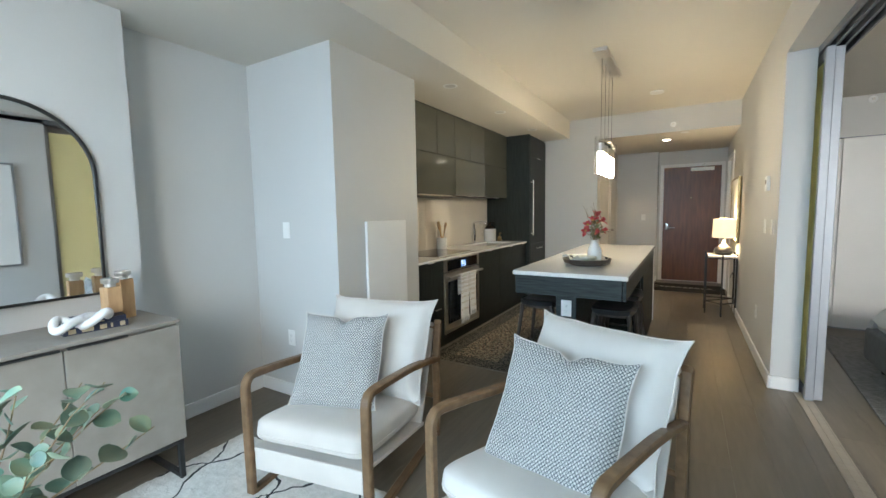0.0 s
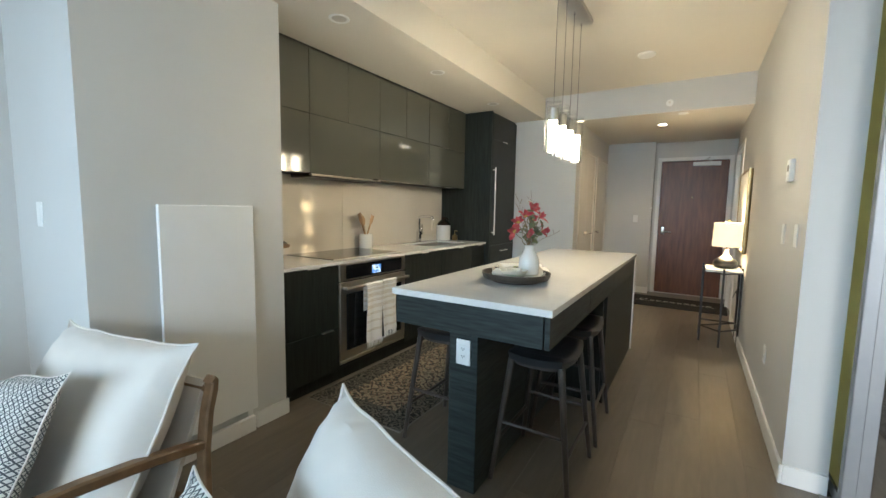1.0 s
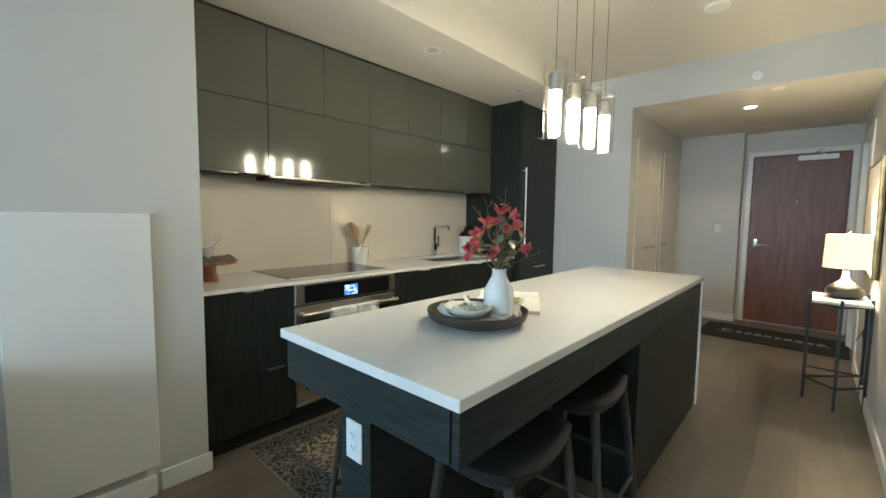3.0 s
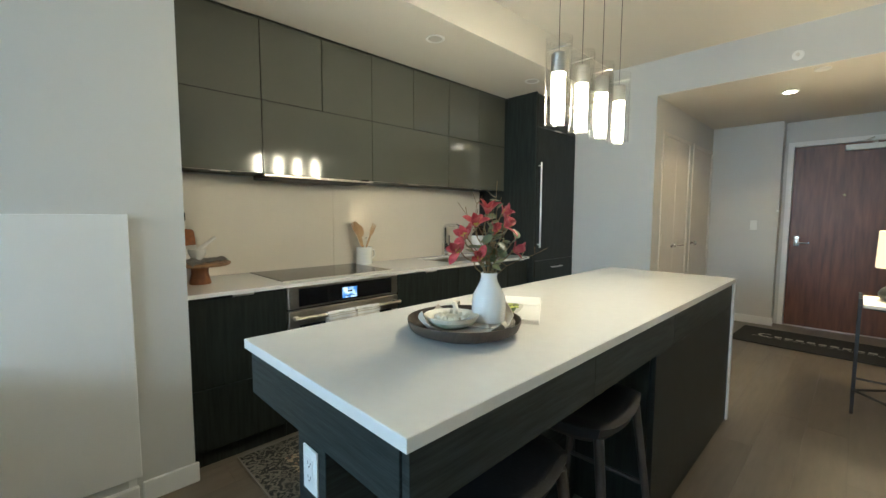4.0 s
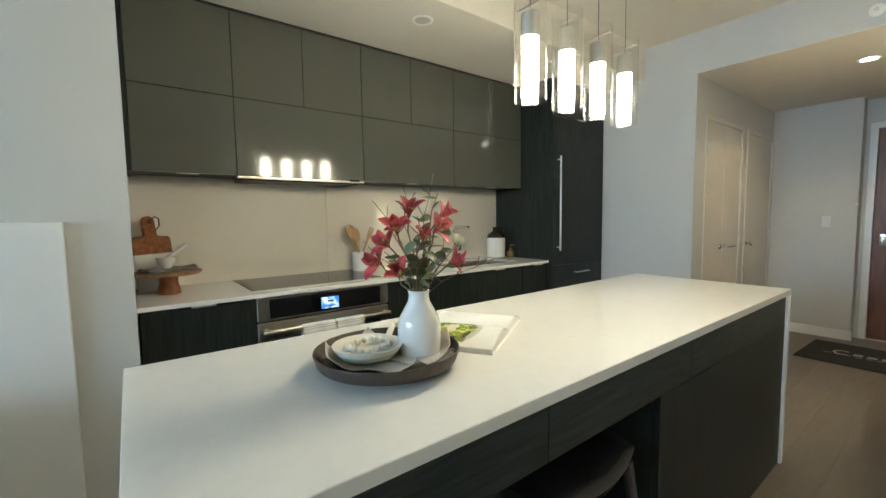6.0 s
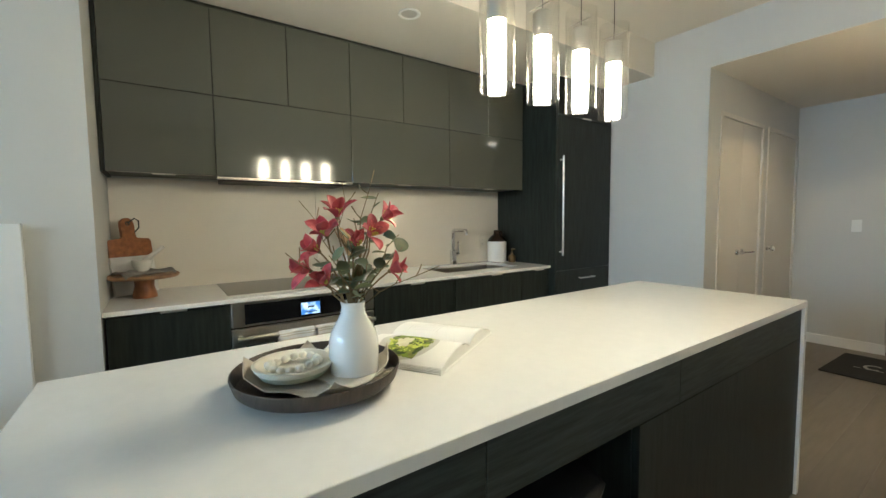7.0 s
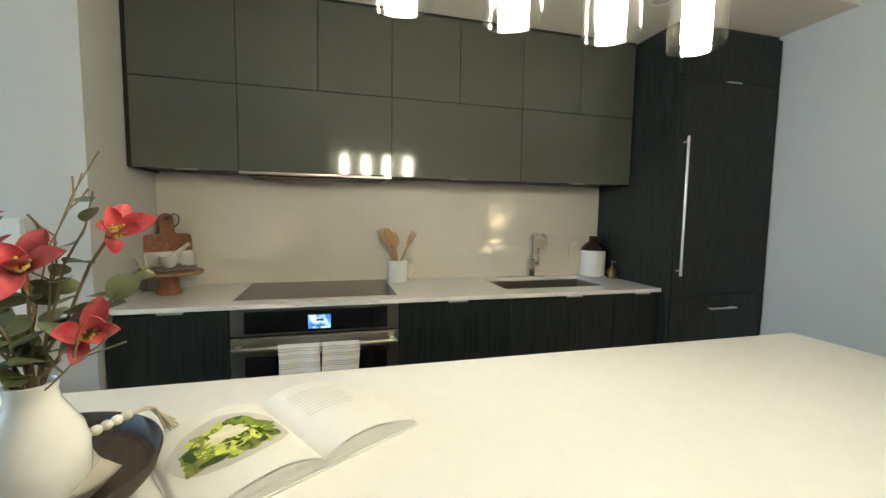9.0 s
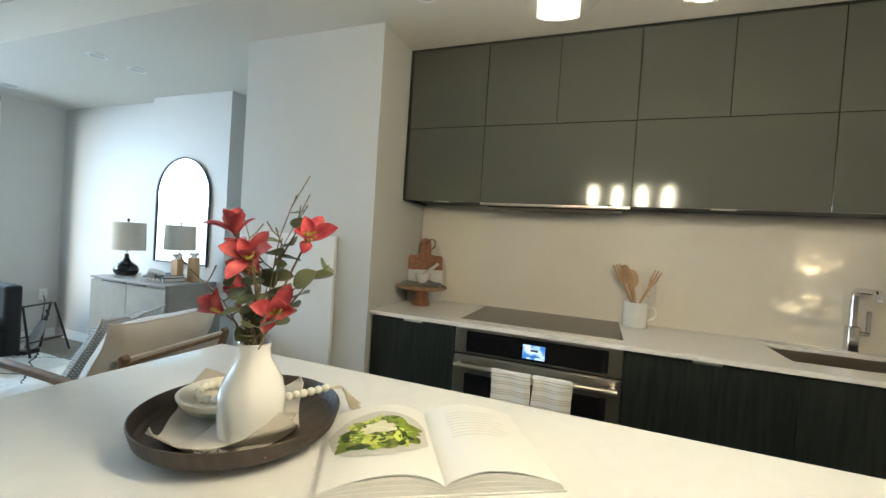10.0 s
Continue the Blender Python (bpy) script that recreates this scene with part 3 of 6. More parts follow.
# ---- island ----
IX0, IX1, IY0, IY1 = -0.822, -0.024, 5.350, 8.020
isl = thing("kitchen_island", "dark oak kitchen island with an overhanging end", "kitchen island")
part("front_apron", box(IX0 + 0.018, IX1 - 0.040, IY0 + 0.015, IY0 + 0.035, 0.745, 0.884, 0.001), DARKWOOD_H, isl, smooth=False)
for y0, y1 in ((IY0 + 0.037, 6.10), (6.10, 6.86), (6.86, IY1 - 0.033)):
    part("side_apron", box(IX1 - 0.034, IX1 - 0.012, (y0 - 0.022 if y0 < 5.5 else y0) + 0.001, y1 - 0.001, 0.745, 0.884, 0.001), DARKWOOD_H, isl, smooth=False)
part("back_apron", box(IX0 + 0.012, IX0 + 0.034, IY0 + 0.037, IY1 - 0.032, 0.745, 0.884, 0.001), DARKWOOD_H, isl, smooth=False)
part("post", box(-0.50, -0.357, 5.372, 6.62, 0.0, 0.884, 0.0015), DARKWOOD_H, isl, smooth=False)
part("cabinet_body", box(IX0 + 0.034, IX1 - 0.036, 6.64, IY1 - 0.032, 0.0, 0.884), DARKWOOD, isl, smooth=False)
part("end_panel", box(IX1 - 0.034, IX1 - 0.012, 6.642, IY1 - 0.032, 0.004, 0.742, 0.001), DARKWOOD, isl, smooth=False)
part("kitchen_side_panel", box(IX0 + 0.012, IX0 + 0.034, 6.642, IY1 - 0.032, 0.10, 0.742, 0.001), DARKWOOD, isl, smooth=False)
bm = box(IX0, IX1, IY0, IY1, 0.885, 0.915, 0.0015)
solo("island_countertop", bm, QUARTZ, "long white quartz island countertop", "countertop", smooth=False)
solo("waterfall_panel", box(IX0, IX1, IY1 - 0.03, IY1, 0.0, 0.8845, 0.0015), QUARTZ, "white quartz waterfall end of the island", "countertop", smooth=False)


def outlet(name, m, label, group, kind="outlet", w=0.072, hgt=0.116, plate=None):
    """A wall plate in its own xz plane, facing -y."""
    t = thing(name, label, "outlet" if kind == "outlet" else "switch", m, group)
    part("plate", box(-w / 2, w / 2, -0.006, 0.0, -hgt / 2, hgt / 2, 0.002), plate or PLATE, t, smooth=False)
    part("insert", box(-0.017, 0.017, -0.008, -0.006, -0.034, 0.034, 0.001), plate or PLATE, t, smooth=False)
    if kind == "outlet":
        for z in (-0.018, 0.018):
            sl_ = bmesh.new()
            bx(sl_, -0.0075, -0.0055, -0.0084, -0.008, z - 0.002, z + 0.006)
            bx(sl_, 0.0055, 0.0075, -0.0084, -0.008, z - 0.002, z + 0.006)
            bx(sl_, -0.002, 0.002, -0.0084, -0.008, z - 0.009, z - 0.005)
            part("socket", sl_, DARKHOLE, t, smooth=False)
    return t


outlet("power_outlet", pose(-0.426, 5.372, 0.662, 0, 0, 0), "white duplex power outlet on the island post", "outlets")
CREAMPLATE = mat("cream_plate", (0.66, 0.61, 0.53), rough=0.3)
for y in (5.556, 6.82, 8.065):
    outlet("power_outlet", pose(-2.358, y, 1.10, 0, 0, 90), "cream power outlet on the backsplash", "outlets", plate=CREAMPLATE)
outlet("power_outlet", pose(RW, 7.06, 0.41, 0, 0, -90), "white power outlet low on the hallway wall", "outlets")
outlet("light_switch", pose(RW, 6.81, 1.195, 0, 0, -90), "white light switch on the hallway wall", "switches", "switch")
outlet("light_switch", pose(RW, 6.47, 1.20, 0, 0, -90), "white light switch near the wall end", "switches", "switch")
outlet("light_switch", pose(-0.406, 11.10, 1.205, 0, 0, 0), "white light switch on the entry wall", "switches", "switch")
outlet("light_switch", pose(-2.20, 4.44, 1.246, 0, 0, 0), "white light switch in the alcove", "switches", "switch")
outlet("power_outlet", pose(-2.20, 4.44, 0.45, 0, 0, 0), "white power outlet in the alcove", "outlets")
outlet("power_outlet", pose(-2.32, 1.05, 0.47, 0, 0, 180), "white power outlet with a plugged cord", "outlets")
outlet("light_switch", pose(-2.45, 2.05, 1.22, 0, 0, 90), "white light switch on the living room wall", "switches", "switch")
th = thing("thermostat", "white wall thermostat box", "thermostat", pose(RW, 6.715, 1.545, 0, 0, -90))
part("case", box(-0.045, 0.045, -0.024, 0, -0.06, 0.06, 0.006, 2), PLATE, th)
part("screen", box(-0.025, 0.025, -0.0245, -0.024, -0.005, 0.03), BEDGREY, th, smooth=False)

# heater cover on the pier
hp = thing("wall_panel_heater", "white flat panel heater on the pier wall", "heater")
part("front_panel", box(-1.70 + 0.006, -1.70 + 0.030, 4.705, 5.178, 0.135, 1.302, 0.003), TRIM, hp, smooth=False)
part("base_box", box(-1.70 + 0.001, -1.70 + 0.026, 4.72, 5.165, 0.0, 0.09, 0.003), TRIM, hp, smooth=False)
part("bracket", box(-1.70 + 0.001, -1.70 + 0.005, 5.13, 5.16, 0.09, 0.15), TRIM, hp, smooth=False)


# ---- pendant light ----
TUBE = glow("frosted_tube_lit", (1.0, 0.81, 0.53), 69.0)
pl = thing("pendant_light", "four-tube glass pendant lamp on a steel ceiling bar", "pendant light")
part("canopy", box(-0.445, -0.325, 6.27, 7.11, CZ - 0.03, CZ, 0.002), STEEL, pl, "brushed steel ceiling bar", smooth=False)
for i in range(4):
    px, py = -0.398, 6.459 + i * 0.198
    pd = part("glass_tube", lathe(bmesh.new(), [(0.0515, 1.680), (0.0535, 1.680), (0.0535, 2.018), (0.0515, 2.018), (0.0515, 1.680)], 32, (px, py, 0)), TUBEGLASS, pl, "clear glass cylinder")
    part("frosted_tube", lathe(bmesh.new(), [(0, 1.690), (0.0255, 1.690), (0.0270, 1.692), (0.0270, 1.880), (0, 1.880)], 24, (px, py, 0)), TUBE, pd, "lit frosted white tube")
    part("socket", lathe(bmesh.new(), [(0.0, 1.8805), (0.0305, 1.8805), (0.0305, 1.955), (0.024, 1.962), (0.006, 1.965), (0, 1.965)], 24, (px, py, 0)), STEEL, pd, "brushed steel socket")
    bar = rod(bmesh.new(), (px - 0.052, py, 1.985), (px + 0.052, py, 1.985), 0.003, seg=6)
    part("cross_pin", bar, STEEL, pd)
    part("cable", rod(bmesh.new(), (px, py, 1.965), (px, py, CZ - 0.03), 0.0016, seg=6), BLACK, pl)
    # Unseen spot added under each tube to strengthen its light on the counter.
    sl4 = lamp("pendant_down_spot", "SPOT", Matrix.Translation((px, py, 1.66)), 1.2, (1.0, 0.84, 0.60), 0.025)
    sl4.data.spot_size, sl4.data.spot_blend = radians(125), 0.7
    part("ferrule", rod(bmesh.new(), (px, py, CZ - 0.045), (px, py, CZ - 0.030), 0.008, seg=10), CHROME, pl)


# ---- ceiling fittings ----
def downlight(x, y, z, lit, label):
    t = thing("downlight", label, "ceiling light", pose(x, y, z), "downlights")
    part("trim_ring", lathe(bmesh.new(), [(0.046, -0.003), (0.060, -0.006), (0.064, -0.003), (0.064, 0.0), (0.046, 0.0), (0.046, -0.003)], 32), PLATE, t)
    part("lens", lathe(bmesh.new(), [(0, -0.002), (0.0455, -0.002), (0.0455, -0.0005), (0, -0.0005)], 24), lit, t)


UNLIT = mat("unlit_lens", (0.55, 0.53, 0.50), rough=0.35)
DOWN = glow("downlight_lit", (1.0, 0.86, 0.66), 40.0)
for x, y in ((-1.53, 5.70), (-1.53, 6.83), (-1.55, 8.0), (-1.60, 3.13), (-1.85, 3.16), (-1.84, 1.44)):
    downlight(x, y, SOFF, UNLIT, "round recessed ceiling downlight, switched off")
downlight(-0.005, 9.73, HALLZ, DOWN, "round recessed downlight, lit in the hallway ceiling")
lamp("hall_downlight_light", "SPOT", pose(-0.005, 9.73, HALLZ - 0.02), 15, (1.0, 0.70, 0.36), 0.04).data.spot_size = radians(130)


def ceiling_disc(name, x, y, z, r, h, label):
    t = thing(name, label, "smoke detector", pose(x, y, z), "ceiling discs")
    part("disc", lathe(bmesh.new(), [(0, -h), (r * 0.85, -h), (r, -h * 0.7), (r, 0), (0, 0)], 32), PLATE, t)


ceiling_disc("ceiling_speaker", -0.05, 8.03, CZ, 0.075, 0.022, "round white disc on the raised ceiling")
ceiling_disc("ceiling_speaker", 0.235, 9.16, HALLZ, 0.05, 0.01, "small round white disc on the hall ceiling")
sd = thing("sprinkler", "small round white sprinkler on the bulkhead", "sprinkler", pose(0.10, 9.03, 2.51, 90, 0, 0))
part("rosette", lathe(bmesh.new(), [(0, 0.012), (0.02, 0.012), (0.036, 0.004), (0.037, 0), (0, 0)], 24), PLATE, sd)
part("nozzle", lathe(bmesh.new(), [(0, 0.03), (0.012, 0.03), (0.012, 0.0125), (0, 0.0125)], 16), STEEL, sd)
sd = thing("sprinkler", "small round sprinkler high on the bedroom wall", "sprinkler", pose(1.92, 8.5, 2.45, 90, 0, 0))
part("rosette", lathe(bmesh.new(), [(0, 0.012), (0.02, 0.012), (0.036, 0.004), (0.037, 0), (0, 0)], 24), PLATE, sd)
part("nozzle", lathe(bmesh.new(), [(0, 0.03), (0.012, 0.03), (0.012, 0.0125), (0, 0.0125)], 16), STEEL, sd)


# ---- kitchen things ----
def blob(bm, a, b, c, e1=0.3, e2=0.3, nu=32, nv=16, at=(0, 0, 0)):
    """A rounded box (superellipsoid) of half sizes a, b, c."""
    def s(w, e):
        return math.copysign(abs(w) ** e, w)
    at = Vector(at)
    prof = []
    for j in range(nv + 1):
        ph = -math.pi / 2 + math.pi * j / nv
        prof.append((s(math.cos(ph), e1), s(math.sin(ph), e1)))
    rings = []
    for r, z in prof:
        if r < 1e-4:
            rings.append([bm.verts.new(at + Vector((0, 0, c * z)))])
        else:
            rings.append([bm.verts.new(at + Vector((a * r * s(math.cos(2 * math.pi * i / nu), e2), b * r * s(math.sin(2 * math.pi * i / nu), e2), c * z))) for i in range(nu)])
    for A, B_ in zip(rings, rings[1:]):
        for i in range(nu):
            j = (i + 1) % nu
            if len(A) == 1:
                bm.faces.new((A[0], B_[j], B_[i]))
            elif len(B_) == 1:
                bm.faces.new((A[i], A[j], B_[0]))
            else:
                bm.faces.new((A[i], A[j], B_[j], B_[i]))
    bmesh.ops.recalc_face_normals(bm, faces=bm.faces)
    return bm


def crumple(x, y, amp, f=9.0, seed=0.0):
    return amp * noise.noise(Vector((x * f + seed, y * f - seed, seed)))


# stoneware crock with a brown shoulder
c = thing("stoneware_crock", "white stoneware crock with a glossy brown top", "jar", pose(-2.265, 8.165, 0.915))
part("jar", lathe(bmesh.new(), [(0, 0.002), (0.082, 0.002), (0.088, 0.008), (0.089, 0.175), (0.086, 0.187)], 40), CERAMIC, c)
BROWN = mat("brown_glaze", (0.022, 0.015, 0.011), (0.034, 0.021, 0.014), 12, rough=0.2)
part("shoulder", lathe(bmesh.new(), [(0.0865, 0.187), (0.080, 0.205), (0.058, 0.232), (0.036, 0.248), (0.028, 0.258), (0.031, 0.285), (0.026, 0.288), (0.022, 0.286), (0, 0.284)], 40), BROWN, c, "glossy brown glazed shoulder")
part("ear", tube(bmesh.new(), [(0.03, 0.0, 0.275), (0.055, 0, 0.275), (0.066, 0, 0.26), (0.062, 0, 0.235)], 0.008, 8), BROWN, c)
c = thing("soap_dispenser", "small aged brass soap pump bottle", "soap dispenser", pose(-2.14, 8.235, 0.915))
part("bottle", lathe(bmesh.new(), [(0, 0.0), (0.030, 0.0), (0.034, 0.006), (0.034, 0.045), (0.024, 0.064), (0.012, 0.070), (0.012, 0.084), (0, 0.084)], 24), BRASS, c)
pm = rod(bmesh.new(), (0, 0, 0.084), (0, 0, 0.115), 0.004, seg=8)
bx(pm, -0.006, 0.038, -0.006, 0.006, 0.113, 0.123, 0.002)
part("pump", pm, BRASS, c)

# mug of wooden utensils
CX, CY = -2.27, 6.748
c = thing("utensil_mug", "cream ceramic mug holding wooden utensils", "mug", pose(CX, CY, 0.915))
part("mug", lathe(bmesh.new(), [(0, 0.0), (0.060, 0.0), (0.064, 0.005), (0.064, 0.134), (0.0625, 0.137), (0.059, 0.134), (0.058, 0.012), (0, 0.010)], 32), CERAMIC, c)
part("handle", tube(bmesh.new(), [(0.0, 0.062, 0.11), (0, 0.092, 0.108), (0, 0.102, 0.085), (0, 0.096, 0.055), (0, 0.062, 0.035)], 0.007, 8), CERAMIC, c)


def utensil(tip, lean, kind, label):
    """A wooden spoon or fork that stands in the mug and leans out."""
    t = thing("wooden_" + kind, label, "utensil", Matrix.Translation((CX, CY, 0.926)), "wooden utensils")
    foot, top = Vector(lean), Vector(tip)
    d = (top - foot).normalized()
    neck = foot + (top - foot) * 0.68
    bm = tube(bmesh.new(), [foot, foot + (neck - foot) * 0.5, neck], [0.0055, 0.006, 0.008], 8)
    part("stick", bm, PALEWOOD, t)
    hd = bmesh.new()
    side = Vector((0, 1, 0))
    side = (side - d * side.dot(d)).normalized()
    nrm = d.cross(side)
    L = (top - neck).length

    def outline(s):
        return 0.009 + 0.022 * math.sin(math.pi * min(1, s * 0.93 + 0.07)) ** 0.7

    def fn(u, v):
        w = (v - 0.5) * 2
        dish = 0.010 * (w * w - 1) * math.sin(math.pi * u)
        return neck + d * (L * u) + side * (outline(u) * w) + nrm * dish
    if kind == "spoon":
        sheet(hd, 12, 6, fn, 0.005)
    else:
        for k in (-1, 0, 1):
            pts = [neck - d * 0.01, neck + d * L * 0.35 + side * 0.013 * k, neck + d * L * 0.95 + side * 0.016 * k]
            tube(hd, pts, [0.006, 0.0062, 0.0035], 8)
    part("head", hd, PALEWOOD, t)


utensil((0.02, -0.115, 0.33), (0.0, 0.03, 0.01), "fork", "pale wooden serving fork leaning in the mug")
utensil((-0.01, -0.075, 0.325), (0.01, 0.03, 0.012), "spoon", "pale wooden spoon leaning in the mug")
utensil((-0.02, -0.035, 0.30), (-0.01, 0.02, 0.01), "spoon", "darker wooden spoon leaning in the mug")
utensil((0.0, 0.105, 0.31), (0.0, -0.03, 0.01), "fork", "wooden fork leaning out of the mug")

# cake stand with napkin, mortar and pestle; cutting board behind
KX, KY = -2.08, 5.536
c = thing("cake_stand", "round wooden cake stand with a turned foot", "cake stand", pose(KX, KY, 0.915))
part("foot", lathe(bmesh.new(), [(0, 0), (0.053, 0), (0.055, 0.004), (0.050, 0.030), (0.042, 0.060), (0.044, 0.085), (0.056, 0.102), (0, 0.102)], 32), BOARDWOOD, c, "glossy turned acacia foot")
part("plate", lathe(bmesh.new(), [(0, 0.103), (0.148, 0.103), (0.156, 0.110), (0.156, 0.118), (0.151, 0.123), (0, 0.122)], 40), mat("brown_oak", (0.30, 0.17, 0.085), (0.19, 0.10, 0.05), 9, (1, 6, 1), rough=0.6), c)


def cloth_fn(u, v):
    x, y = (u - 0.5) * 0.19, (v - 0.5) * 0.24
    r = math.hypot(x, y)
    z = 0.004 + max(0, crumple(x, y, 0.024, 14, 3.1)) + 0.008 * (noise.noise(Vector((x * 40, y * 40, 1))) + 0.5)
    if r > 0.132:
        z -= (r - 0.132) * 1.1
    return Vector((x, y, z))


solo("napkin", sheet(bmesh.new(), 36, 42, cloth_fn, 0.003), GREYCLOTH, "crumpled grey napkin on the cake stand", "napkin", m=pose(KX + 0.01, KY, 1.040, 0, 0, 25))
c = thing("mortar", "small white marble mortar on the napkin", "mortar", pose(KX - 0.02, KY - 0.005, 1.046) @ Matrix.Scale(0.82, 4))
part("bowl", lathe(bmesh.new(), [(0, 0.0), (0.030, 0.0), (0.032, 0.012), (0.046, 0.030), (0.055, 0.058), (0.056, 0.076), (0.050, 0.077), (0.045, 0.055), (0.02, 0.025), (0, 0.022)], 32), MARBLE, c)
solo("pestle", tube(bmesh.new(), [(0, 0, 0), (0.004, 0.03, 0.03), (0.01, 0.085, 0.075), (0.012, 0.10, 0.088)], [0.012, 0.013, 0.009, 0.011], 12), MARBLE, "white marble pestle leaning in the mortar", "pestle", m=pose(KX - 0.03, KY - 0.01, 1.086))


def board_outline(w, h, handle):
    pts, r = [], 0.02
    for cx, cy, a0 in ((w / 2 - r, r, -90), (w / 2 - r, h - r, 0)):
        pts += [(cx + r * math.cos(radians(a0 + k * 15)), cy + r * math.sin(radians(a0 + k * 15))) for k in range(7)]
    pts += [(0.045, h + 0.004), (0.036, h + 0.012)]
    pts += [(0.036 * math.cos(radians(k * 15)) * (1.0 if k < 7 else 1.0), h + handle - 0.036 + 0.036 * math.sin(radians(k * 15))) for k in range(13)]
    pts += [(-0.036, h + 0.012), (-0.045, h + 0.004)]
    for cx, cy, a0 in ((-w / 2 + r, h - r, 90), (-w / 2 + r, r, 180)):
        pts += [(cx + r * math.cos(radians(a0 + k * 15)), cy + r * math.sin(radians(a0 + k * 15))) for k in range(7)]
    return pts


cb = thing("cutting_board", "acacia and marble cutting board with a leather loop", "cutting board", pose(-2.225, 5.500, 0.9165, 82, 0, 130))
W_, H_ = 0.235, 0.30
lo = prism(bmesh.new(), [(-W_ / 2, 0), (W_ / 2, 0), (W_ / 2, 0.205), (-W_ / 2, 0.205)], -0.009, 0.009)
part("marble_half", lo, MARBLE, cb, "white marble lower half", smooth=False)
up = prism(bmesh.new(), [(W_ / 2, 0.2055)] + [p for p in board_outline(W_, H_, 0.115) if p[1] > 0.1] + [(-W_ / 2, 0.2055)], -0.009, 0.009)
part("wood_half", up, BOARDWOOD, cb, "red-brown acacia upper half", smooth=False)
part("loop", tube(bmesh.new(), [(0.0, 0.385, 0.011), (0.04, 0.412, 0.014), (0.062, 0.398, 0.012), (0.058, 0.36, 0.012), (0.03, 0.335, 0.012)], 0.0035, 6), BLACK, cb, "dark leather loop")
part("grommet", lathe(bmesh.new(), [(0.006, 0.009), (0.012, 0.011), (0.012, 0.009), (0.006, 0.009)], 16, (0, 0.385, 0)), BLACK, cb)


# ---- island things ----
TX, TY, CT = -0.396, 5.899, 0.9155
tr = thing("round_tray", "round dark wooden tray on the island", "tray", pose(TX, TY, CT))
part("foot", lathe(bmesh.new(), [(0, 0.0), (0.128, 0.0), (0.130, 0.002), (0.130, 0.0118), (0, 0.0118)], 64), TRAYWOOD, tr)
part("base", lathe(bmesh.new(), [(0, 0.012), (0.152, 0.012), (0.1640, 0.0145), (0.1640, 0.020), (0, 0.020)], 64), TRAYWOOD, tr)
part("rim", lathe(bmesh.new(), [(0.1642, 0.0146), (0.1735, 0.017), (0.1790, 0.023), (0.1870, 0.048), (0.1865, 0.051), (0.1845, 0.0515), (0.1825, 0.049), (0.1745, 0.024), (0.1642, 0.0205), (0.1642, 0.0146)], 72), TRAYWOOD, tr)


def napkin_fn(u, v):
    x, y = (u - 0.5) * 0.285, (v - 0.5) * 0.235
    rim = max(abs(u - 0.5), abs(v - 0.5)) * 2
    lift = max(0.0, (rim - 0.70) / 0.30)
    z = 0.003 + abs(crumple(x, y, 0.008, 15, 7.7)) + lift * (0.004 + abs(crumple(x, y, 0.008, 11, 3.1))) * (1.0 - 0.35 * lift)
    x, y = x + 0.012 * math.sin(20 * y), y + 0.010 * math.sin(16 * x)
    far = math.hypot(x, y)
    if far > 0.128:
        z += (far - 0.128) * 0.9
    if far > 0.158:
        x, y = x * 0.158 / far, y * 0.158 / far
    return Vector((x, y, z))


nk = thing("linen_napkin", "crumpled beige linen napkin in the tray", "napkin", pose(-0.384, 5.897, CT + 0.0205, 0, 0, 32))
part("cloth", sheet(bmesh.new(), 44, 40, napkin_fn, 0.002), LINEN, nk)


def fold_fn(u, v):
    edge = max(abs(u - 0.5), abs(v - 0.5))
    return Vector(((u - 0.5) * 0.16, (v - 0.5) * 0.125, 0.0090 + 0.003 * noise.noise(Vector((u * 4, v * 5, 2))) - 0.040 * edge ** 3))


part("fold", sheet(bmesh.new(), 20, 14, fold_fn, 0.007), LINEN, nk).matrix_local = pose(0.055, 0.032, 0.002, 0, 0, -12)
fr_ = bmesh.new()
rnd = random.Random(12)
for i in range(26):
    y = -0.055 + 0.0044 * i
    tube(fr_, [(0.132, y + 0.032, 0.012), (0.145, y + 0.032 + rnd.uniform(-0.004, 0.004), 0.016 + rnd.uniform(0, 0.006)), (0.155, y + 0.032 + rnd.uniform(-0.007, 0.007), 0.010)], 0.0011, 4)
part("fringe", fr_, LINEN, nk, "frayed linen edge")
bw = thing("shallow_bowl", "shallow cream bowl with a mossy green base", "bowl", pose(-0.402, 5.846, CT + 0.0325))
part("shell", lathe(bmesh.new(), [(0.0800, 0.0212), (0.0865, 0.030), (0.0885, 0.036), (0.0815, 0.037), (0.062, 0.024), (0.03, 0.018), (0, 0.017)], 48), BEAD, bw, "cream glazed rim and inside")
part("underside", lathe(bmesh.new(), [(0, 0.0), (0.050, 0.0), (0.070, 0.008), (0.0800, 0.021)], 48), GREENGLAZE, bw, "mossy green underside")
beads = thing("bead_garland", "string of cream wooden beads with a tassel", "bead garland")
rnd = random.Random(9)
loop = []
for i in range(17):
    a = 2 * math.pi * i / 17
    loop.append((-0.400 + 0.042 * math.cos(a), 5.846 + 0.055 * math.sin(a), CT + 0.0645 + 0.003 * math.sin(3 * a)))
tail = [(-0.425 - 0.0118 * i, 5.905 + 0.0098 * i, CT + 0.044 + 0.0018 * i) for i in range(10)]
bead_mesh = finish("bead", blob(bmesh.new(), 0.0092, 0.0092, 0.0088, 1, 1, 14, 8), BEAD, True)
for p in loop + tail:
    o = new("bead", bead_mesh)
    o.location = p
    o.parent = beads
tb = bmesh.new()
ex, ey, ez = tail[-1]
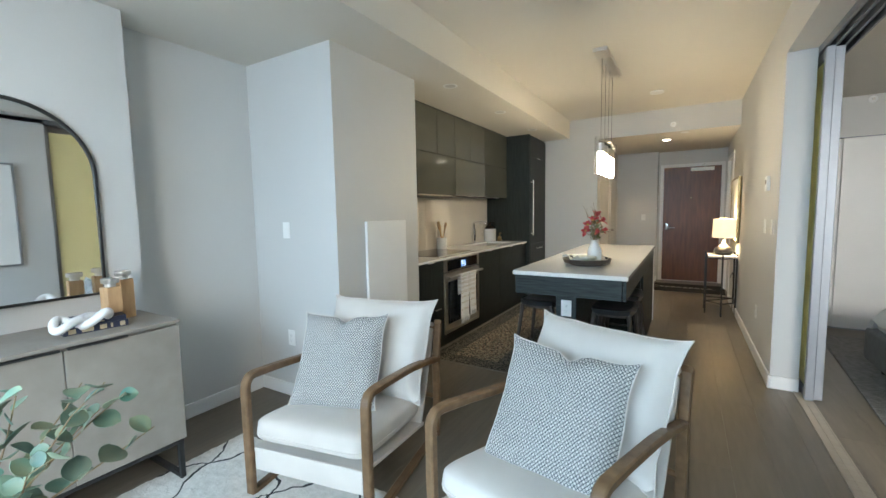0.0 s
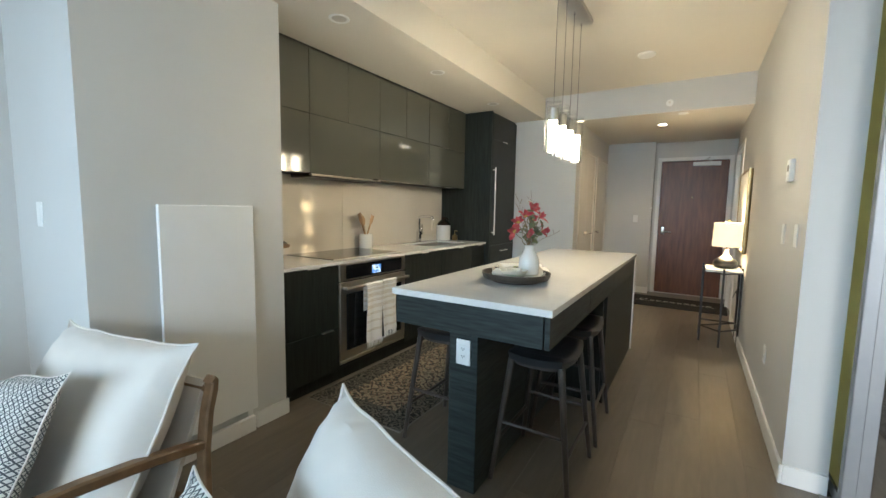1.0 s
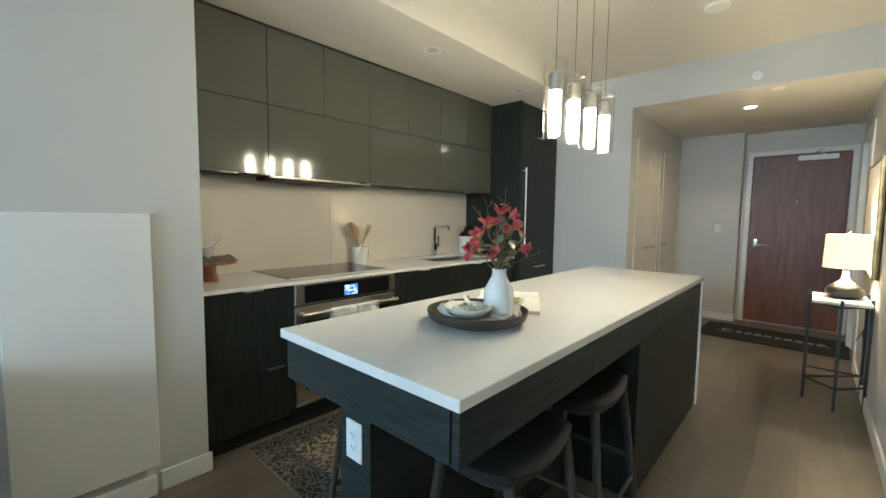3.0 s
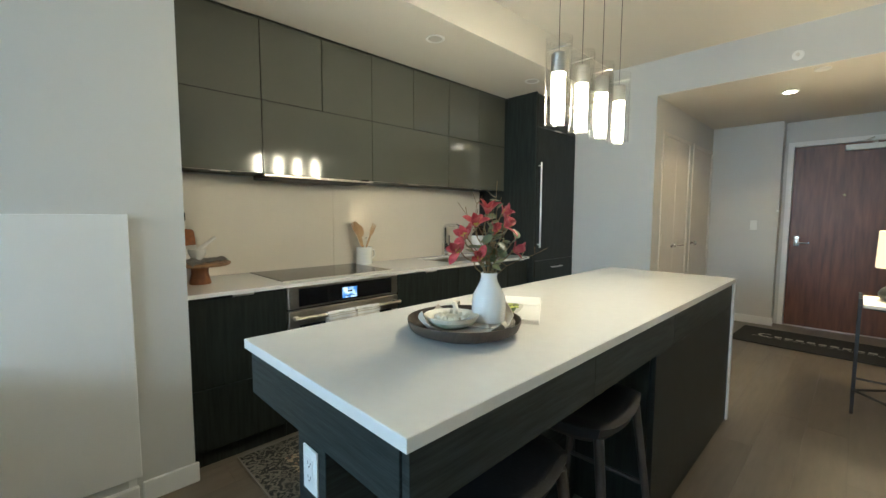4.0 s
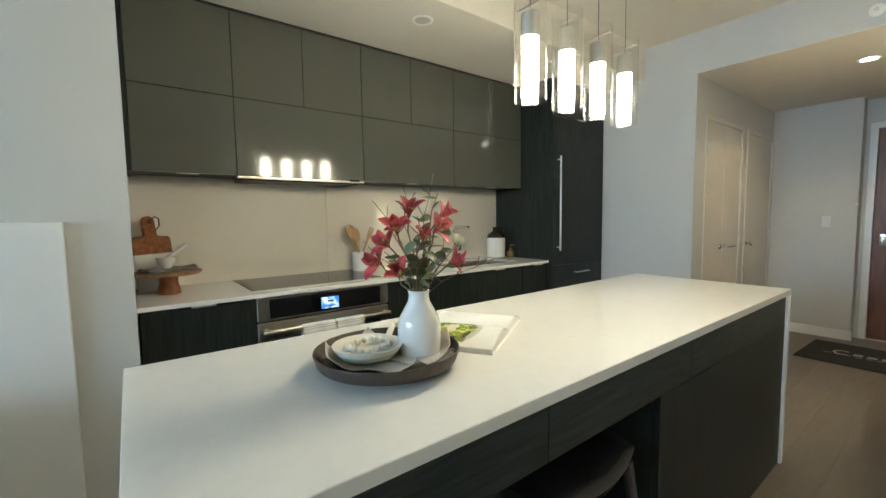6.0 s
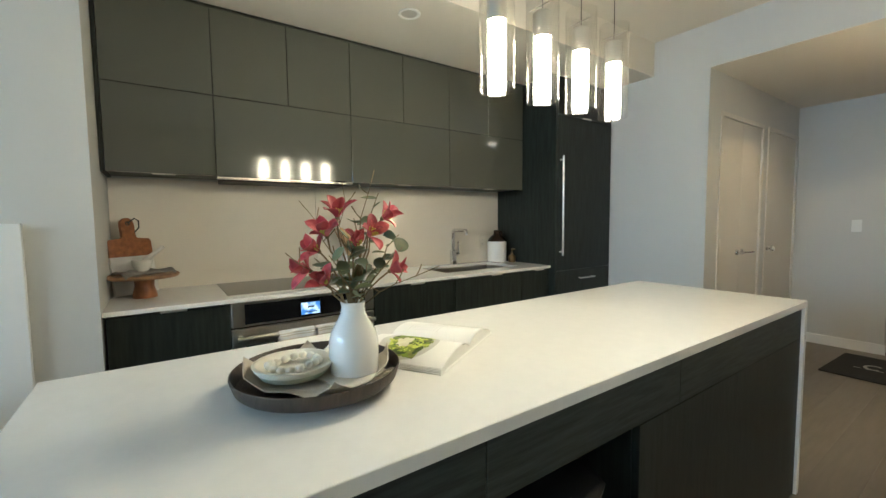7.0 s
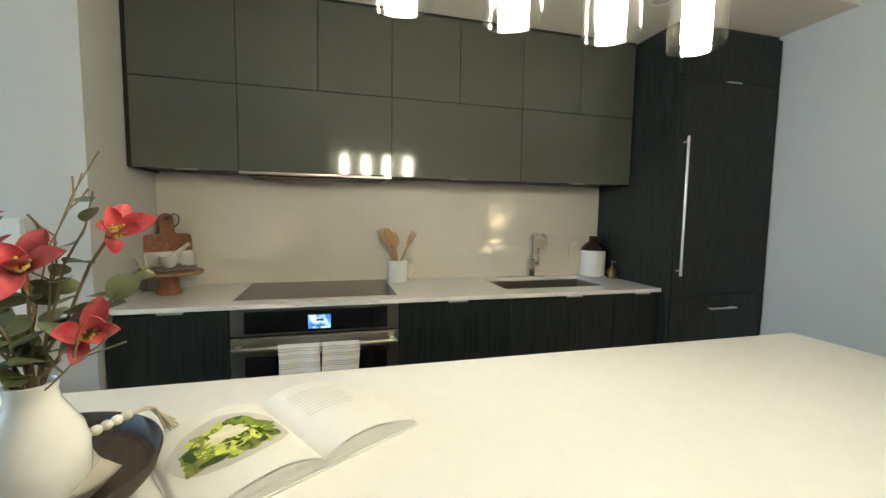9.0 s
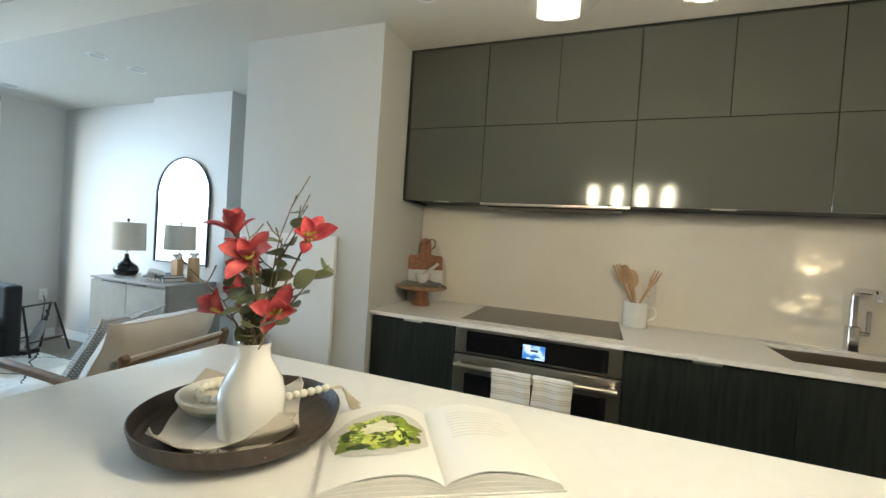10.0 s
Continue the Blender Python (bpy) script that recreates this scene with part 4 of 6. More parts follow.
for i in range(36):
    a = rnd.uniform(-0.5, 0.5)
    tube(tb, [(ex, ey + 0.006, ez), (ex - 0.03 * math.cos(a) * 0.6 + 0.01 * a, ey + 0.03 + 0.02 * a, ez + 0.004), (ex - 0.045 + 0.03 * a, ey + 0.055 + rnd.uniform(-0.01, 0.012), CT + 0.006 + rnd.uniform(0, 0.012))], 0.0013, 4)
part("tassel", tb, mat("cream_thread", (0.60, 0.53, 0.40), rough=0.95), beads, "frayed cream tassel")

# vase with magnolias
VX, VY, VZ = -0.349, 5.968, CT + 0.034
vs = thing("vase", "white ceramic bottle vase standing in the tray", "vase", pose(VX, VY, VZ))
part("bottle", lathe(bmesh.new(), [(0, 0.0), (0.050, 0.0), (0.0545, 0.004), (0.0565, 0.045), (0.0560, 0.074), (0.0500, 0.096), (0.0380, 0.118), (0.0285, 0.136), (0.0262, 0.152), (0.0280, 0.160), (0.0285, 0.163), (0.0255, 0.164), (0.022, 0.158), (0.021, 0.13), (0, 0.125)], 48), CERAMIC, vs)

PETAL = mat("magenta_petal", (0.35, 0.022, 0.042), (0.62, 0.13, 0.125), 34, rough=0.5, rand=0.25, bump=0.1, bump_scale=60)
PETAL.node_tree.nodes["Principled BSDF"].inputs["Subsurface Weight"].default_value = 0.15
PETAL.node_tree.nodes["Principled BSDF"].inputs["Subsurface Radius"].default_value = (0.01, 0.003, 0.003)
LEAF = mat("eucalyptus_leaf", (0.085, 0.115, 0.070), (0.20, 0.21, 0.085), 14, rough=0.42, rand=0.4, bump=0.1, bump_scale=50)
STEM = mat("brown_stem", (0.24, 0.19, 0.09), (0.17, 0.11, 0.06), 20, rough=0.7)
STAMEN = mat("yellow_stamen", (0.62, 0.50, 0.10), (0.50, 0.42, 0.10), 30, rough=0.7)
bq = thing("flower_bouquet", "red magnolia and eucalyptus stems in the vase", "flowers", pose(VX, VY, VZ + 0.144))


def petal_fn(L, W, a0, a1):
    """A long pointed petal that leaves the heart at a0 degrees and bends to a1."""
    def fn(u, v):
        w = (v - 0.5) * 2
        x = z = 0.0
        for k in range(8):
            a = radians(a0 + (a1 - a0) * (k + 0.5) / 8 * u)
            x += L * u / 8 * math.cos(a)
            z += L * u / 8 * math.sin(a)
        a = radians(a0 + (a1 - a0) * u)
        half = W * (0.18 * (1 - u) + math.sin(math.pi * u ** 1.25) ** 0.8 if 0 < u < 1 else 0.18 * (1 - u))
        cup = 0.38 * half * w * w
        return Vector((x - cup * math.sin(a), half * w, z + cup * math.cos(a)))
    return fn


def leaf_fn(L, W, bend=0.15):
    def fn(u, v):
        w = (v - 0.5) * 2
        half = W * math.sin(math.pi * min(1.0, 0.04 + 0.96 * u)) ** 0.6
        return Vector((L * u, half * w, 0.22 * half * w * w - bend * L * u * u))
    return fn


PETALS = [finish("petal", sheet(bmesh.new(), 8, 6, petal_fn(l, w, c_, k), 0.0011), PETAL, True) for l, w, c_, k in ((0.066, 0.0158, 70, 26), (0.062, 0.0145, 50, 8), (0.060, 0.0160, 84, 52))]
LEAVES = [finish("leaf", sheet(bmesh.new(), 7, 6, leaf_fn(l, w, b_), 0.0008), LEAF, True) for l, w, b_ in ((0.046, 0.021, 0.15), (0.038, 0.019, 0.3), (0.052, 0.020, -0.1))]


def stem_pts(tip, rnd, wob=0.012):
    tip = Vector(tip)
    base = Vector((rnd.uniform(-0.010, 0.010), rnd.uniform(-0.010, 0.010), -0.02))
    out = []
    for i in range(7):
        s = i / 6
        p = base.lerp(tip, s)
        p.x = base.x + (tip.x - base.x) * s ** 1.5
        p.y = base.y + (tip.y - base.y) * s ** 1.5
        if 0 < i < 6:
            p += Vector((rnd.uniform(-wob, wob), rnd.uniform(-wob, wob), 0)) * s
        out.append(p)
    return out


def bloom(parent, at, aim, rnd, openness):
    q = Vector(aim).to_track_quat("Z", "Y").to_matrix().to_4x4()
    fl_ = part("bloom", lathe(bmesh.new(), [(0, -0.004), (0.005, 0.0), (0.006, 0.005), (0, 0.010)], 10), STEM, parent, "open red magnolia")
    fl_.matrix_local = Matrix.Translation(at) @ q
    n = 6
    for i in range(n):
        o = new("petal", PETALS[i % 3])
        o.parent = fl_
        tilt = rnd.uniform(-12, 10) - (26 if openness < 0.5 else 0)
        o.matrix_local = pose(0, 0, 0.003, 0, 0, 360 / n * i + rnd.uniform(-14, 14)) @ pose(0.003, 0, 0, 0, tilt, 0) @ Matrix.Scale(rnd.uniform(0.66, 0.92), 4)
    sb = bmesh.new()
    for i in range(26):
        a, r = rnd.uniform(0, 6.28), rnd.uniform(0.003, 0.013)
        rod(sb, (0.2 * r * math.cos(a), 0.2 * r * math.sin(a), 0.006), (r * math.cos(a), r * math.sin(a), 0.022 + rnd.uniform(-0.003, 0.004)), 0.0014, 0.0018, 5)
    part("stamen_tuft", sb, STAMEN, fl_, "yellow stamens")


rnd = random.Random(21)
for (dx, dy, z), aim, op in (((0.023, -0.039, 1.318), (0.25, -0.05, 0.95), 1), ((-0.010, 0.096, 1.310), (0.55, 0.62, 0.55), 1), ((0.052, 0.027, 1.272), (0.75, 0.30, 0.60), 1),
                             ((0.046, 0.086, 1.186), (0.60, 0.55, 0.35), 0.8), ((-0.055, -0.091, 1.188), (0.25, -0.9, 0.25), 0.8), ((-0.012, -0.056, 1.275), (0.35, -0.45, 0.8), 0.8),
                             ((-0.043, -0.071, 1.236), (0.2, -0.75, 0.5), 0.8), ((0.021, -0.072, 1.168), (0.5, -0.55, 0.6), 0.3), ((0.018, 0.006, 1.250), (0.5, -0.3, 0.8), 0.3)):
    tip = Vector((dx, dy, z - VZ - 0.144)) - Vector(aim).normalized() * 0.016
    part("stem", tube(bmesh.new(), stem_pts(tip, rnd), [0.0024, 0.0023, 0.0022, 0.002, 0.002, 0.002, 0.0022], 6), STEM, bq)
    bloom(bq, tip, aim, rnd, op)
# bare twigs
for tip in ((-0.03, 0.075, 0.325), (-0.05, -0.10, 0.25), (0.12, 0.16, 0.10), (0.02, -0.15, 0.14), (-0.10, 0.02, 0.30)):
    pts = stem_pts(tip, rnd, 0.02)
    tw = tube(bmesh.new(), pts, [0.0016, 0.0015, 0.0013, 0.0012, 0.0010, 0.0009, 0.0012], 5)
    for k in (3, 4, 5):
        side = Vector((rnd.uniform(-1, 1), rnd.uniform(-1, 1), 0.6)).normalized()
        tube(tw, [pts[k], pts[k] + side * 0.018, pts[k] + side * 0.034 + Vector((0, 0, 0.006))], [0.0013, 0.0012, 0.0016], 5)
    part("twig", tw, STEM, bq, "bare budding twig")
# eucalyptus
for tip, nl in (((-0.02, 0.135, 0.17), 7), ((-0.01, 0.075, 0.27), 7), ((0.03, 0.115, 0.14), 6), ((0.06, 0.01, 0.11), 9), ((0.03, -0.02, 0.17), 9), ((-0.03, 0.02, 0.21), 7), ((0.02, -0.06, 0.13), 4), ((-0.05, -0.07, 0.12), 4)):
    pts = stem_pts(tip, rnd)
    part("sprig", tube(bmesh.new(), pts, [0.0018] * 5 + [0.0014, 0.001], 5), STEM, bq)
    for i in range(nl):
        s = 0.35 + 0.65 * (i + 0.5) / nl
        k = min(5, int(s * 6))
        p = pts[k].lerp(pts[k + 1], s * 6 - k)
        o = new("leaf", LEAVES[rnd.randrange(3)])
        o.parent = bq
        o.matrix_local = Matrix.Translation(p) @ pose(0, 0, 0, 0, 0, rnd.uniform(0, 360)) @ pose(0, 0, 0, rnd.uniform(-50, 50), rnd.uniform(-50, 15), 0) @ Matrix.Scale(rnd.uniform(0.6, 0.95), 4)

# open cookbook
bk = thing("open_cookbook", "open cookbook with a salad photo on its page", "book", pose(-0.497, 6.268, CT, 0, 0, 121))
BW, BH = 0.202, 0.265
part("cover", box(-BW - 0.004, BW + 0.004, -BH / 2 - 0.003, BH / 2 + 0.003, 0.0, 0.003), PAPER, bk, smooth=False)


def page_fn(sign, lift, inset):
    def fn(u, v):
        x = u * (BW - inset)
        z = 0.004 + lift * 1.75 * math.sin(math.pi * min(1, u * 0.90 + 0.03)) ** 0.6 * (1 - 0.50 * u)
        return Vector((sign * x, (v - 0.5) * BH, z))
    return fn


for sign in (-1, 1):
    for k, lift in enumerate((0.006, 0.013, 0.020, 0.0255)):
        part("page_block" if k < 3 else "page", sheet(bmesh.new(), 20, 3, page_fn(sign, lift, 0.002 * k), 0.0035 if k < 3 else 0.0012), PAPER, bk, "printed white page" if k == 3 else "")
for sign in (-1, 1):
    a, b = page_fn(sign, 0.002, 0), page_fn(sign, 0.0225, 0.004)
    for vv in (0.002, 0.998):
        fore = bmesh.new()
        top = [b(i / 20, vv) for i in range(21)]
        bot = [Vector((p.x, p.y, 0.0032)) for p in top]
        T_ = [fore.verts.new(p) for p in top]
        O_ = [fore.verts.new(p) for p in bot]
        for i in range(20):
            fore.faces.new((O_[i], O_[i + 1], T_[i + 1], T_[i]))
        part("page_edges", fore, PAPER, bk)
SALAD = mat("salad_print", (0.04, 0.06, 0.008), (0.36, 0.38, 0.08), 42, rough=0.5, detail=6)
PLATEINK = mat("plate_print", (0.52, 0.50, 0.46), (0.60, 0.58, 0.54), 9, rough=0.5)
DRESS = mat("dressing_print", (0.80, 0.78, 0.62), (0.66, 0.60, 0.40), 30, rough=0.5)
TEXTINK = mat("text_grey", (0.58, 0.57, 0.55), rough=0.6)
pf = page_fn(-1, 0.0255, 0.006)


def on_page(x, y, up_):
    u = -x / (BW - 0.006)
    return pf(u, y / BH + 0.5) + Vector((0, 0, up_))


def print_shape(name, cx, cy, rx_, ry_, up_, material, wob, seed):
    bm = bmesh.new()
    cv = bm.verts.new(on_page(cx, cy, up_))
    rings = []
    for r in (0.33, 0.66, 1.0):
        ring = []
        for i in range(40):
            a = 2 * math.pi * i / 40
            k = r * (1 + wob * noise.noise(Vector((math.cos(a) * 2.5, math.sin(a) * 2.5, seed))))
            ring.append(bm.verts.new(on_page(min(-0.012, cx + rx_ * k * math.cos(a)), cy + ry_ * k * math.sin(a), up_)))
        rings.append(ring)
    for i in range(40):
        j = (i + 1) % 40
        bm.faces.new((cv, rings[0][i], rings[0][j]))
        bm.faces.new((rings[0][i], rings[1][i], rings[1][j], rings[0][j]))
        bm.faces.new((rings[1][i], rings[2][i], rings[2][j], rings[1][j]))
    bmesh.ops.recalc_face_normals(bm, faces=bm.faces)
    part(name, bm, material, bk)


print_shape("plate_photo", -0.098, 0.012, 0.094, 0.084, 0.0016, PLATEINK, 0.05, 1.0)
print_shape("salad_photo", -0.100, 0.008, 0.074, 0.060, 0.0022, SALAD, 0.55, 2.0)
rnd = random.Random(31)
for tone, count in (((0.030, 0.052, 0.006), 18), ((0.15, 0.20, 0.018), 26), ((0.42, 0.45, 0.08), 22)):
    ink = mat("salad_leaf_print", tone, tuple(c_ * 1.7 for c_ in tone), 60, rough=0.5, detail=6)
    leaves = bmesh.new()
    for i in range(count):
        a, d = rnd.uniform(0, 2 * math.pi), math.sqrt(rnd.random())
        cx, cy, t_ = -0.100 + 0.070 * d * math.cos(a), 0.006 + 0.058 * d * math.sin(a), rnd.uniform(0, 2 * math.pi)
        L_, w_ = rnd.uniform(0.012, 0.023), rnd.uniform(0.005, 0.009)
        up_ = 0.0024 + rnd.uniform(0, 0.0004)
        ring = []
        for k in range(12):
            q = 2 * math.pi * k / 12
            ex_, ey_ = L_ * math.cos(q), w_ * math.sin(q) * (1 + 0.35 * math.sin(5 * q + i))
            ring.append(leaves.verts.new(on_page(cx + ex_ * math.cos(t_) - ey_ * math.sin(t_), cy + ex_ * math.sin(t_) + ey_ * math.cos(t_), up_)))
        leaves.faces.new(ring)
    bmesh.ops.recalc_face_normals(leaves, faces=leaves.faces)
    part("salad_leaves_photo", leaves, ink, bk)
print_shape("dressing_photo", -0.100, 0.024, 0.030, 0.022, 0.0032, DRESS, 0.5, 5.0)
pr = page_fn(1, 0.0255, 0.006)
for i in range(9):
    bm = bmesh.new()
    y_ = 0.085 - i * 0.012
    wdt = 0.12 - 0.03 * ((i * 7) % 3) / 3
    for (u0, u1) in ((0.18, 0.18 + wdt / 0.2),):
        def line_fn(u, v, u0=u0, u1=u1, y_=y_):
            return pr(u0 + (u1 - u0) * u, (y_ + 0.0022 * v) / BH + 0.5) + Vector((0, 0, 0.0015))
        sheet(bm, 10, 1, line_fn)
    part("text_line", bm, TEXTINK, bk)


# ---- stools ----
def bar_stool(x, y, rz, label):
    st = thing("bar_stool", label, "bar stool", pose(x, y, 0, 0, 0, rz), "stools at the island")
    hz = 0.632

    def seat(u, v):
        a, b = (u - 0.5) * 2, (v - 0.5) * 2
        sa, sb_ = math.copysign(abs(a) ** 0.9, a), b
        px_ = 0.158 * sa * math.sqrt(max(0, 1 - 0.32 * sb_ * sb_))
        py_ = 0.222 * sb_ * math.sqrt(max(0, 1 - 0.30 * sa * sa))
        edge = max(abs(a), abs(b))
        return Vector((px_, py_, hz + 0.022 * abs(b) ** 2.2 - 0.014 * max(0, edge - 0.8) / 0.2))
    bm = sheet(bmesh.new(), 16, 20, seat, 0.034)
    part("seat", bm, LEATHER, st, "black leather saddle seat")
    fr_ = bmesh.new()
    ring = []
    for i in range(32):
        a = 2 * math.pi * i / 32
        ca, sa = math.cos(a), math.sin(a)
        ring.append((0.128 * math.copysign(abs(ca) ** 0.6, ca), 0.185 * math.copysign(abs(sa) ** 0.6, sa), hz - 0.040))
    tube(fr_, ring, 0.010, closed=True, flat=(0.014, 0.020), up=(0, 0, 1))
    part("seat_frame", fr_, STOOLWOOD, st)
    tops, feet = {}, {}
    for sx in (-1, 1):
        for sy in (-1, 1):
            t_, f_ = Vector((sx * 0.118, sy * 0.165, hz - 0.030)), Vector((sx * 0.186, sy * 0.222, 0.0))
            tops[sx, sy], feet[sx, sy] = t_, f_
            part("leg", rod(bmesh.new(), f_, t_, 0.0115, 0.0165, 12), STOOLWOOD, st)

    def at(k, z):
        return feet[k].lerp(tops[k], z / tops[k].z)
    for a, b, z in (((-1, -1), (-1, 1), 0.20), ((1, -1), (1, 1), 0.20), ((-1, -1), (1, -1), 0.29), ((-1, 1), (1, 1), 0.29)):
        part("rung", rod(bmesh.new(), at(a, z), at(b, z), 0.009, seg=10), STOOLWOOD, st)
    return st


bar_stool(-0.158, 5.745, 0, "dark walnut saddle stool tucked under the island end")
bar_stool(-0.160, 6.300, 2, "dark walnut saddle stool beside the island cabinet")
bar_stool(-0.725, 5.800, 0, "dark walnut saddle stool on the oven side of the island")


# ---- kitchen rug ----
def woven(name, light, mid, dark, accent, scale):
    """A worn oriental weave: rings, lattices and faded patches."""
    m = bpy.data.materials.new(name)
    m.use_nodes = True
    n, l = links(m)
    p = n["Principled BSDF"]
    p.inputs["Roughness"].default_value = 0.95
    tc = n.new("ShaderNodeTexCoord")
    v1, v2, ns, big = n.new("ShaderNodeTexVoronoi"), n.new("ShaderNodeTexVoronoi"), n.new("ShaderNodeTexNoise"), n.new("ShaderNodeTexNoise")
    v1.inputs["Scale"].default_value, v2.inputs["Scale"].default_value = scale, scale * 3.1
    v1.distance = v2.distance = "MANHATTAN"
    v1.inputs["Randomness"].default_value, v2.inputs["Randomness"].default_value = 0.85, 0.8
    ns.inputs["Scale"].default_value, big.inputs["Scale"].default_value = 90, 5
    ns.inputs["Detail"].default_value, big.inputs["Detail"].default_value = 4, 5
    wrp = n.new("ShaderNodeTexNoise")
    wrp.inputs["Scale"].default_value = 14
    l.new(tc.outputs["Object"], wrp.inputs["Vector"])
    mv = n.new("ShaderNodeVectorMath")
    mv.operation = "MULTIPLY_ADD"
    mv.inputs[1].default_value = (0.085, 0.085, 0.0)
    l.new(wrp.outputs["Color"], mv.inputs[0])
    l.new(tc.outputs["Object"], mv.inputs[2])
    for x_ in (v1, v2, ns, big):
        l.new(mv.outputs[0], x_.inputs["Vector"])
    w = n.new("ShaderNodeMath")
    w.operation = "SINE"
    k = n.new("ShaderNodeMath")
    k.operation = "MULTIPLY"
    k.inputs[1].default_value = 10
    l.new(v1.outputs["Distance"], k.inputs[0])
    l.new(k.outputs[0], w.inputs[0])
    add = n.new("ShaderNodeMath")
    add.operation = "ADD"
    l.new(w.outputs[0], add.inputs[0])
    l.new(v2.outputs["Distance"], add.inputs[1])
    cr = n.new("ShaderNodeValToRGB")
    e = cr.color_ramp.elements
    e[0].position, e[0].color = 0.05, (*dark, 1)
    e[1].position, e[1].color = 0.95, (*light, 1)
    e.new(0.35).color = (*mid, 1)
    e.new(0.6).color = (*accent, 1)
    l.new(add.outputs[0], cr.inputs[0])
    mix, mix2 = n.new("ShaderNodeMix"), n.new("ShaderNodeMix")
    for mm in (mix, mix2):
        mm.data_type = "RGBA"
    mix.inputs[7].default_value = (*mid, 1)
    mr = n.new("ShaderNodeMapRange")
    mr.inputs["From Min"].default_value, mr.inputs["From Max"].default_value = 0.50, 0.85
    l.new(big.outputs[0], mr.inputs["Value"])
    l.new(mr.outputs[0], mix.inputs[0])
    l.new(cr.outputs[0], mix.inputs[6])
    l.new(mix.outputs[2], mix2.inputs[6])
    mix2.inputs[7].default_value = (*dark, 1)
    mr2 = n.new("ShaderNodeMapRange")
    mr2.inputs["From Min"].default_value, mr2.inputs["From Max"].default_value = 0.5, 0.75
    l.new(ns.outputs[0], mr2.inputs["Value"])
    l.new(mr2.outputs[0], mix2.inputs[0])
    l.new(mix2.outputs[2], p.inputs["Base Color"])
    bp = n.new("ShaderNodeBump")
    bp.inputs["Strength"].default_value, bp.inputs["Distance"].default_value = 0.5, 0.004
    l.new(ns.outputs[0], bp.inputs["Height"])
    l.new(bp.outputs[0], p.inputs["Normal"])
    return m


RUGF = woven("worn_rug_field", (0.34, 0.28, 0.19), (0.15, 0.125, 0.085), (0.045, 0.048, 0.040), (0.24, 0.085, 0.05), 15)
RUGB = woven("worn_rug_border", (0.17, 0.155, 0.12), (0.050, 0.050, 0.042), (0.016, 0.018, 0.017), (0.10, 0.075, 0.05), 21)
RX0, RX1, RY0, RY1 = -1.755, -0.955, 5.595, 8.05
rg = thing("runner_rug", "worn dark oriental runner rug on the kitchen floor", "rug")
bd = 0.18
part("field", box(RX0 + bd, RX1 - bd, RY0 + bd, RY1 - bd, 0.0005, 0.0075), RUGF, rg, smooth=False)
for a, b, c_, d in ((RX0 + 0.008, RX0 + bd, RY0 + 0.008, RY1 - 0.008), (RX1 - bd, RX1 - 0.008, RY0 + 0.008, RY1 - 0.008), (RX0 + bd, RX1 - bd, RY0 + 0.008, RY0 + bd), (RX0 + bd, RX1 - bd, RY1 - bd, RY1 - 0.008)):
    part("border", box(a, b, c_, d, 0.0005, 0.0070), RUGB, rg, smooth=False)
bm = bmesh.new()
for a, b, c_, d in ((RX0, RX0 + 0.008, RY0, RY1), (RX1 - 0.008, RX1, RY0, RY1), (RX0 + 0.008, RX1 - 0.008, RY0, RY0 + 0.008), (RX0 + 0.008, RX1 - 0.008, RY1 - 0.008, RY1)):
    bx(bm, a, b, c_, d, 0.0005, 0.0075)
part("binding", bm, mat("rug_binding", (0.22, 0.20, 0.17), rough=0.9), rg, "pale stitched binding", smooth=False)


# ---- armchairs ----
def pillow_bm(w, h, t, dent=0.0, flange=0.0, n=22):
    """A stuffed cushion in its own xy plane, with pinched corners, a chopped top and a flat seam edge."""
    bm = bmesh.new()

    def place(u, v, side):
        a, b = u * 2 - 1, v * 2 - 1
        x = a * w / 2 * (1 - 0.035 * (1 - b ** 4)) * (1 + 0.055 * abs(a * b) ** 9)
        y = b * h / 2 * (1 - 0.035 * (1 - a ** 4)) * (1 + 0.055 * abs(a * b) ** 9)
        e = max(0.0, (1 - abs(a) ** 2.4) * (1 - abs(b) ** 2.4))
        z = side * t / 2 * e ** 0.42
        k = math.exp(-(a / 0.15) ** 2) * max(0, b) ** 2
        y -= dent * k
        z *= 1 - 0.35 * k * (dent > 0)
        z += (crumple(x, y, 0.016, 6, 2.0 * side + w) + crumple(x, y, 0.006, 17, 4.0 * side + w)) * e ** 0.5
        z += 0.011 * e ** 0.4 * abs(a * b) ** 1.5 * math.sin(17 * (a * a - b * b) + 5 * a * side + 3 * noise.noise(Vector((a * 3, b * 3, w))))
        z += 0.02 * (a * a + b * b - 1) * 0.3
        y += 0.006 * noise.noise(Vector((x * 9, 3 * side, w))) * abs(b)
        x += 0.006 * noise.noise(Vector((y * 9, 7, w))) * abs(a)
        return Vector((x, y, z))
    F = [[bm.verts.new(place(i / n, j / n, 1)) for j in range(n + 1)] for i in range(n + 1)]
    K = [[F[i][j] if i in (0, n) or j in (0, n) else bm.verts.new(place(i / n, j / n, -1)) for j in range(n + 1)] for i in range(n + 1)]
    for i in range(n):
        for j in range(n):
            bm.faces.new((F[i][j], F[i + 1][j], F[i + 1][j + 1], F[i][j + 1]))
            bm.faces.new((K[i][j], K[i][j + 1], K[i + 1][j + 1], K[i + 1][j]))
    rim = [F[i][0] for i in range(n)] + [F[n][j] for j in range(n)] + [F[i][n] for i in range(n, 0, -1)] + [F[0][j] for j in range(n, 0, -1)]
    edge = [v.co.copy() for v in rim]
    return bm, edge


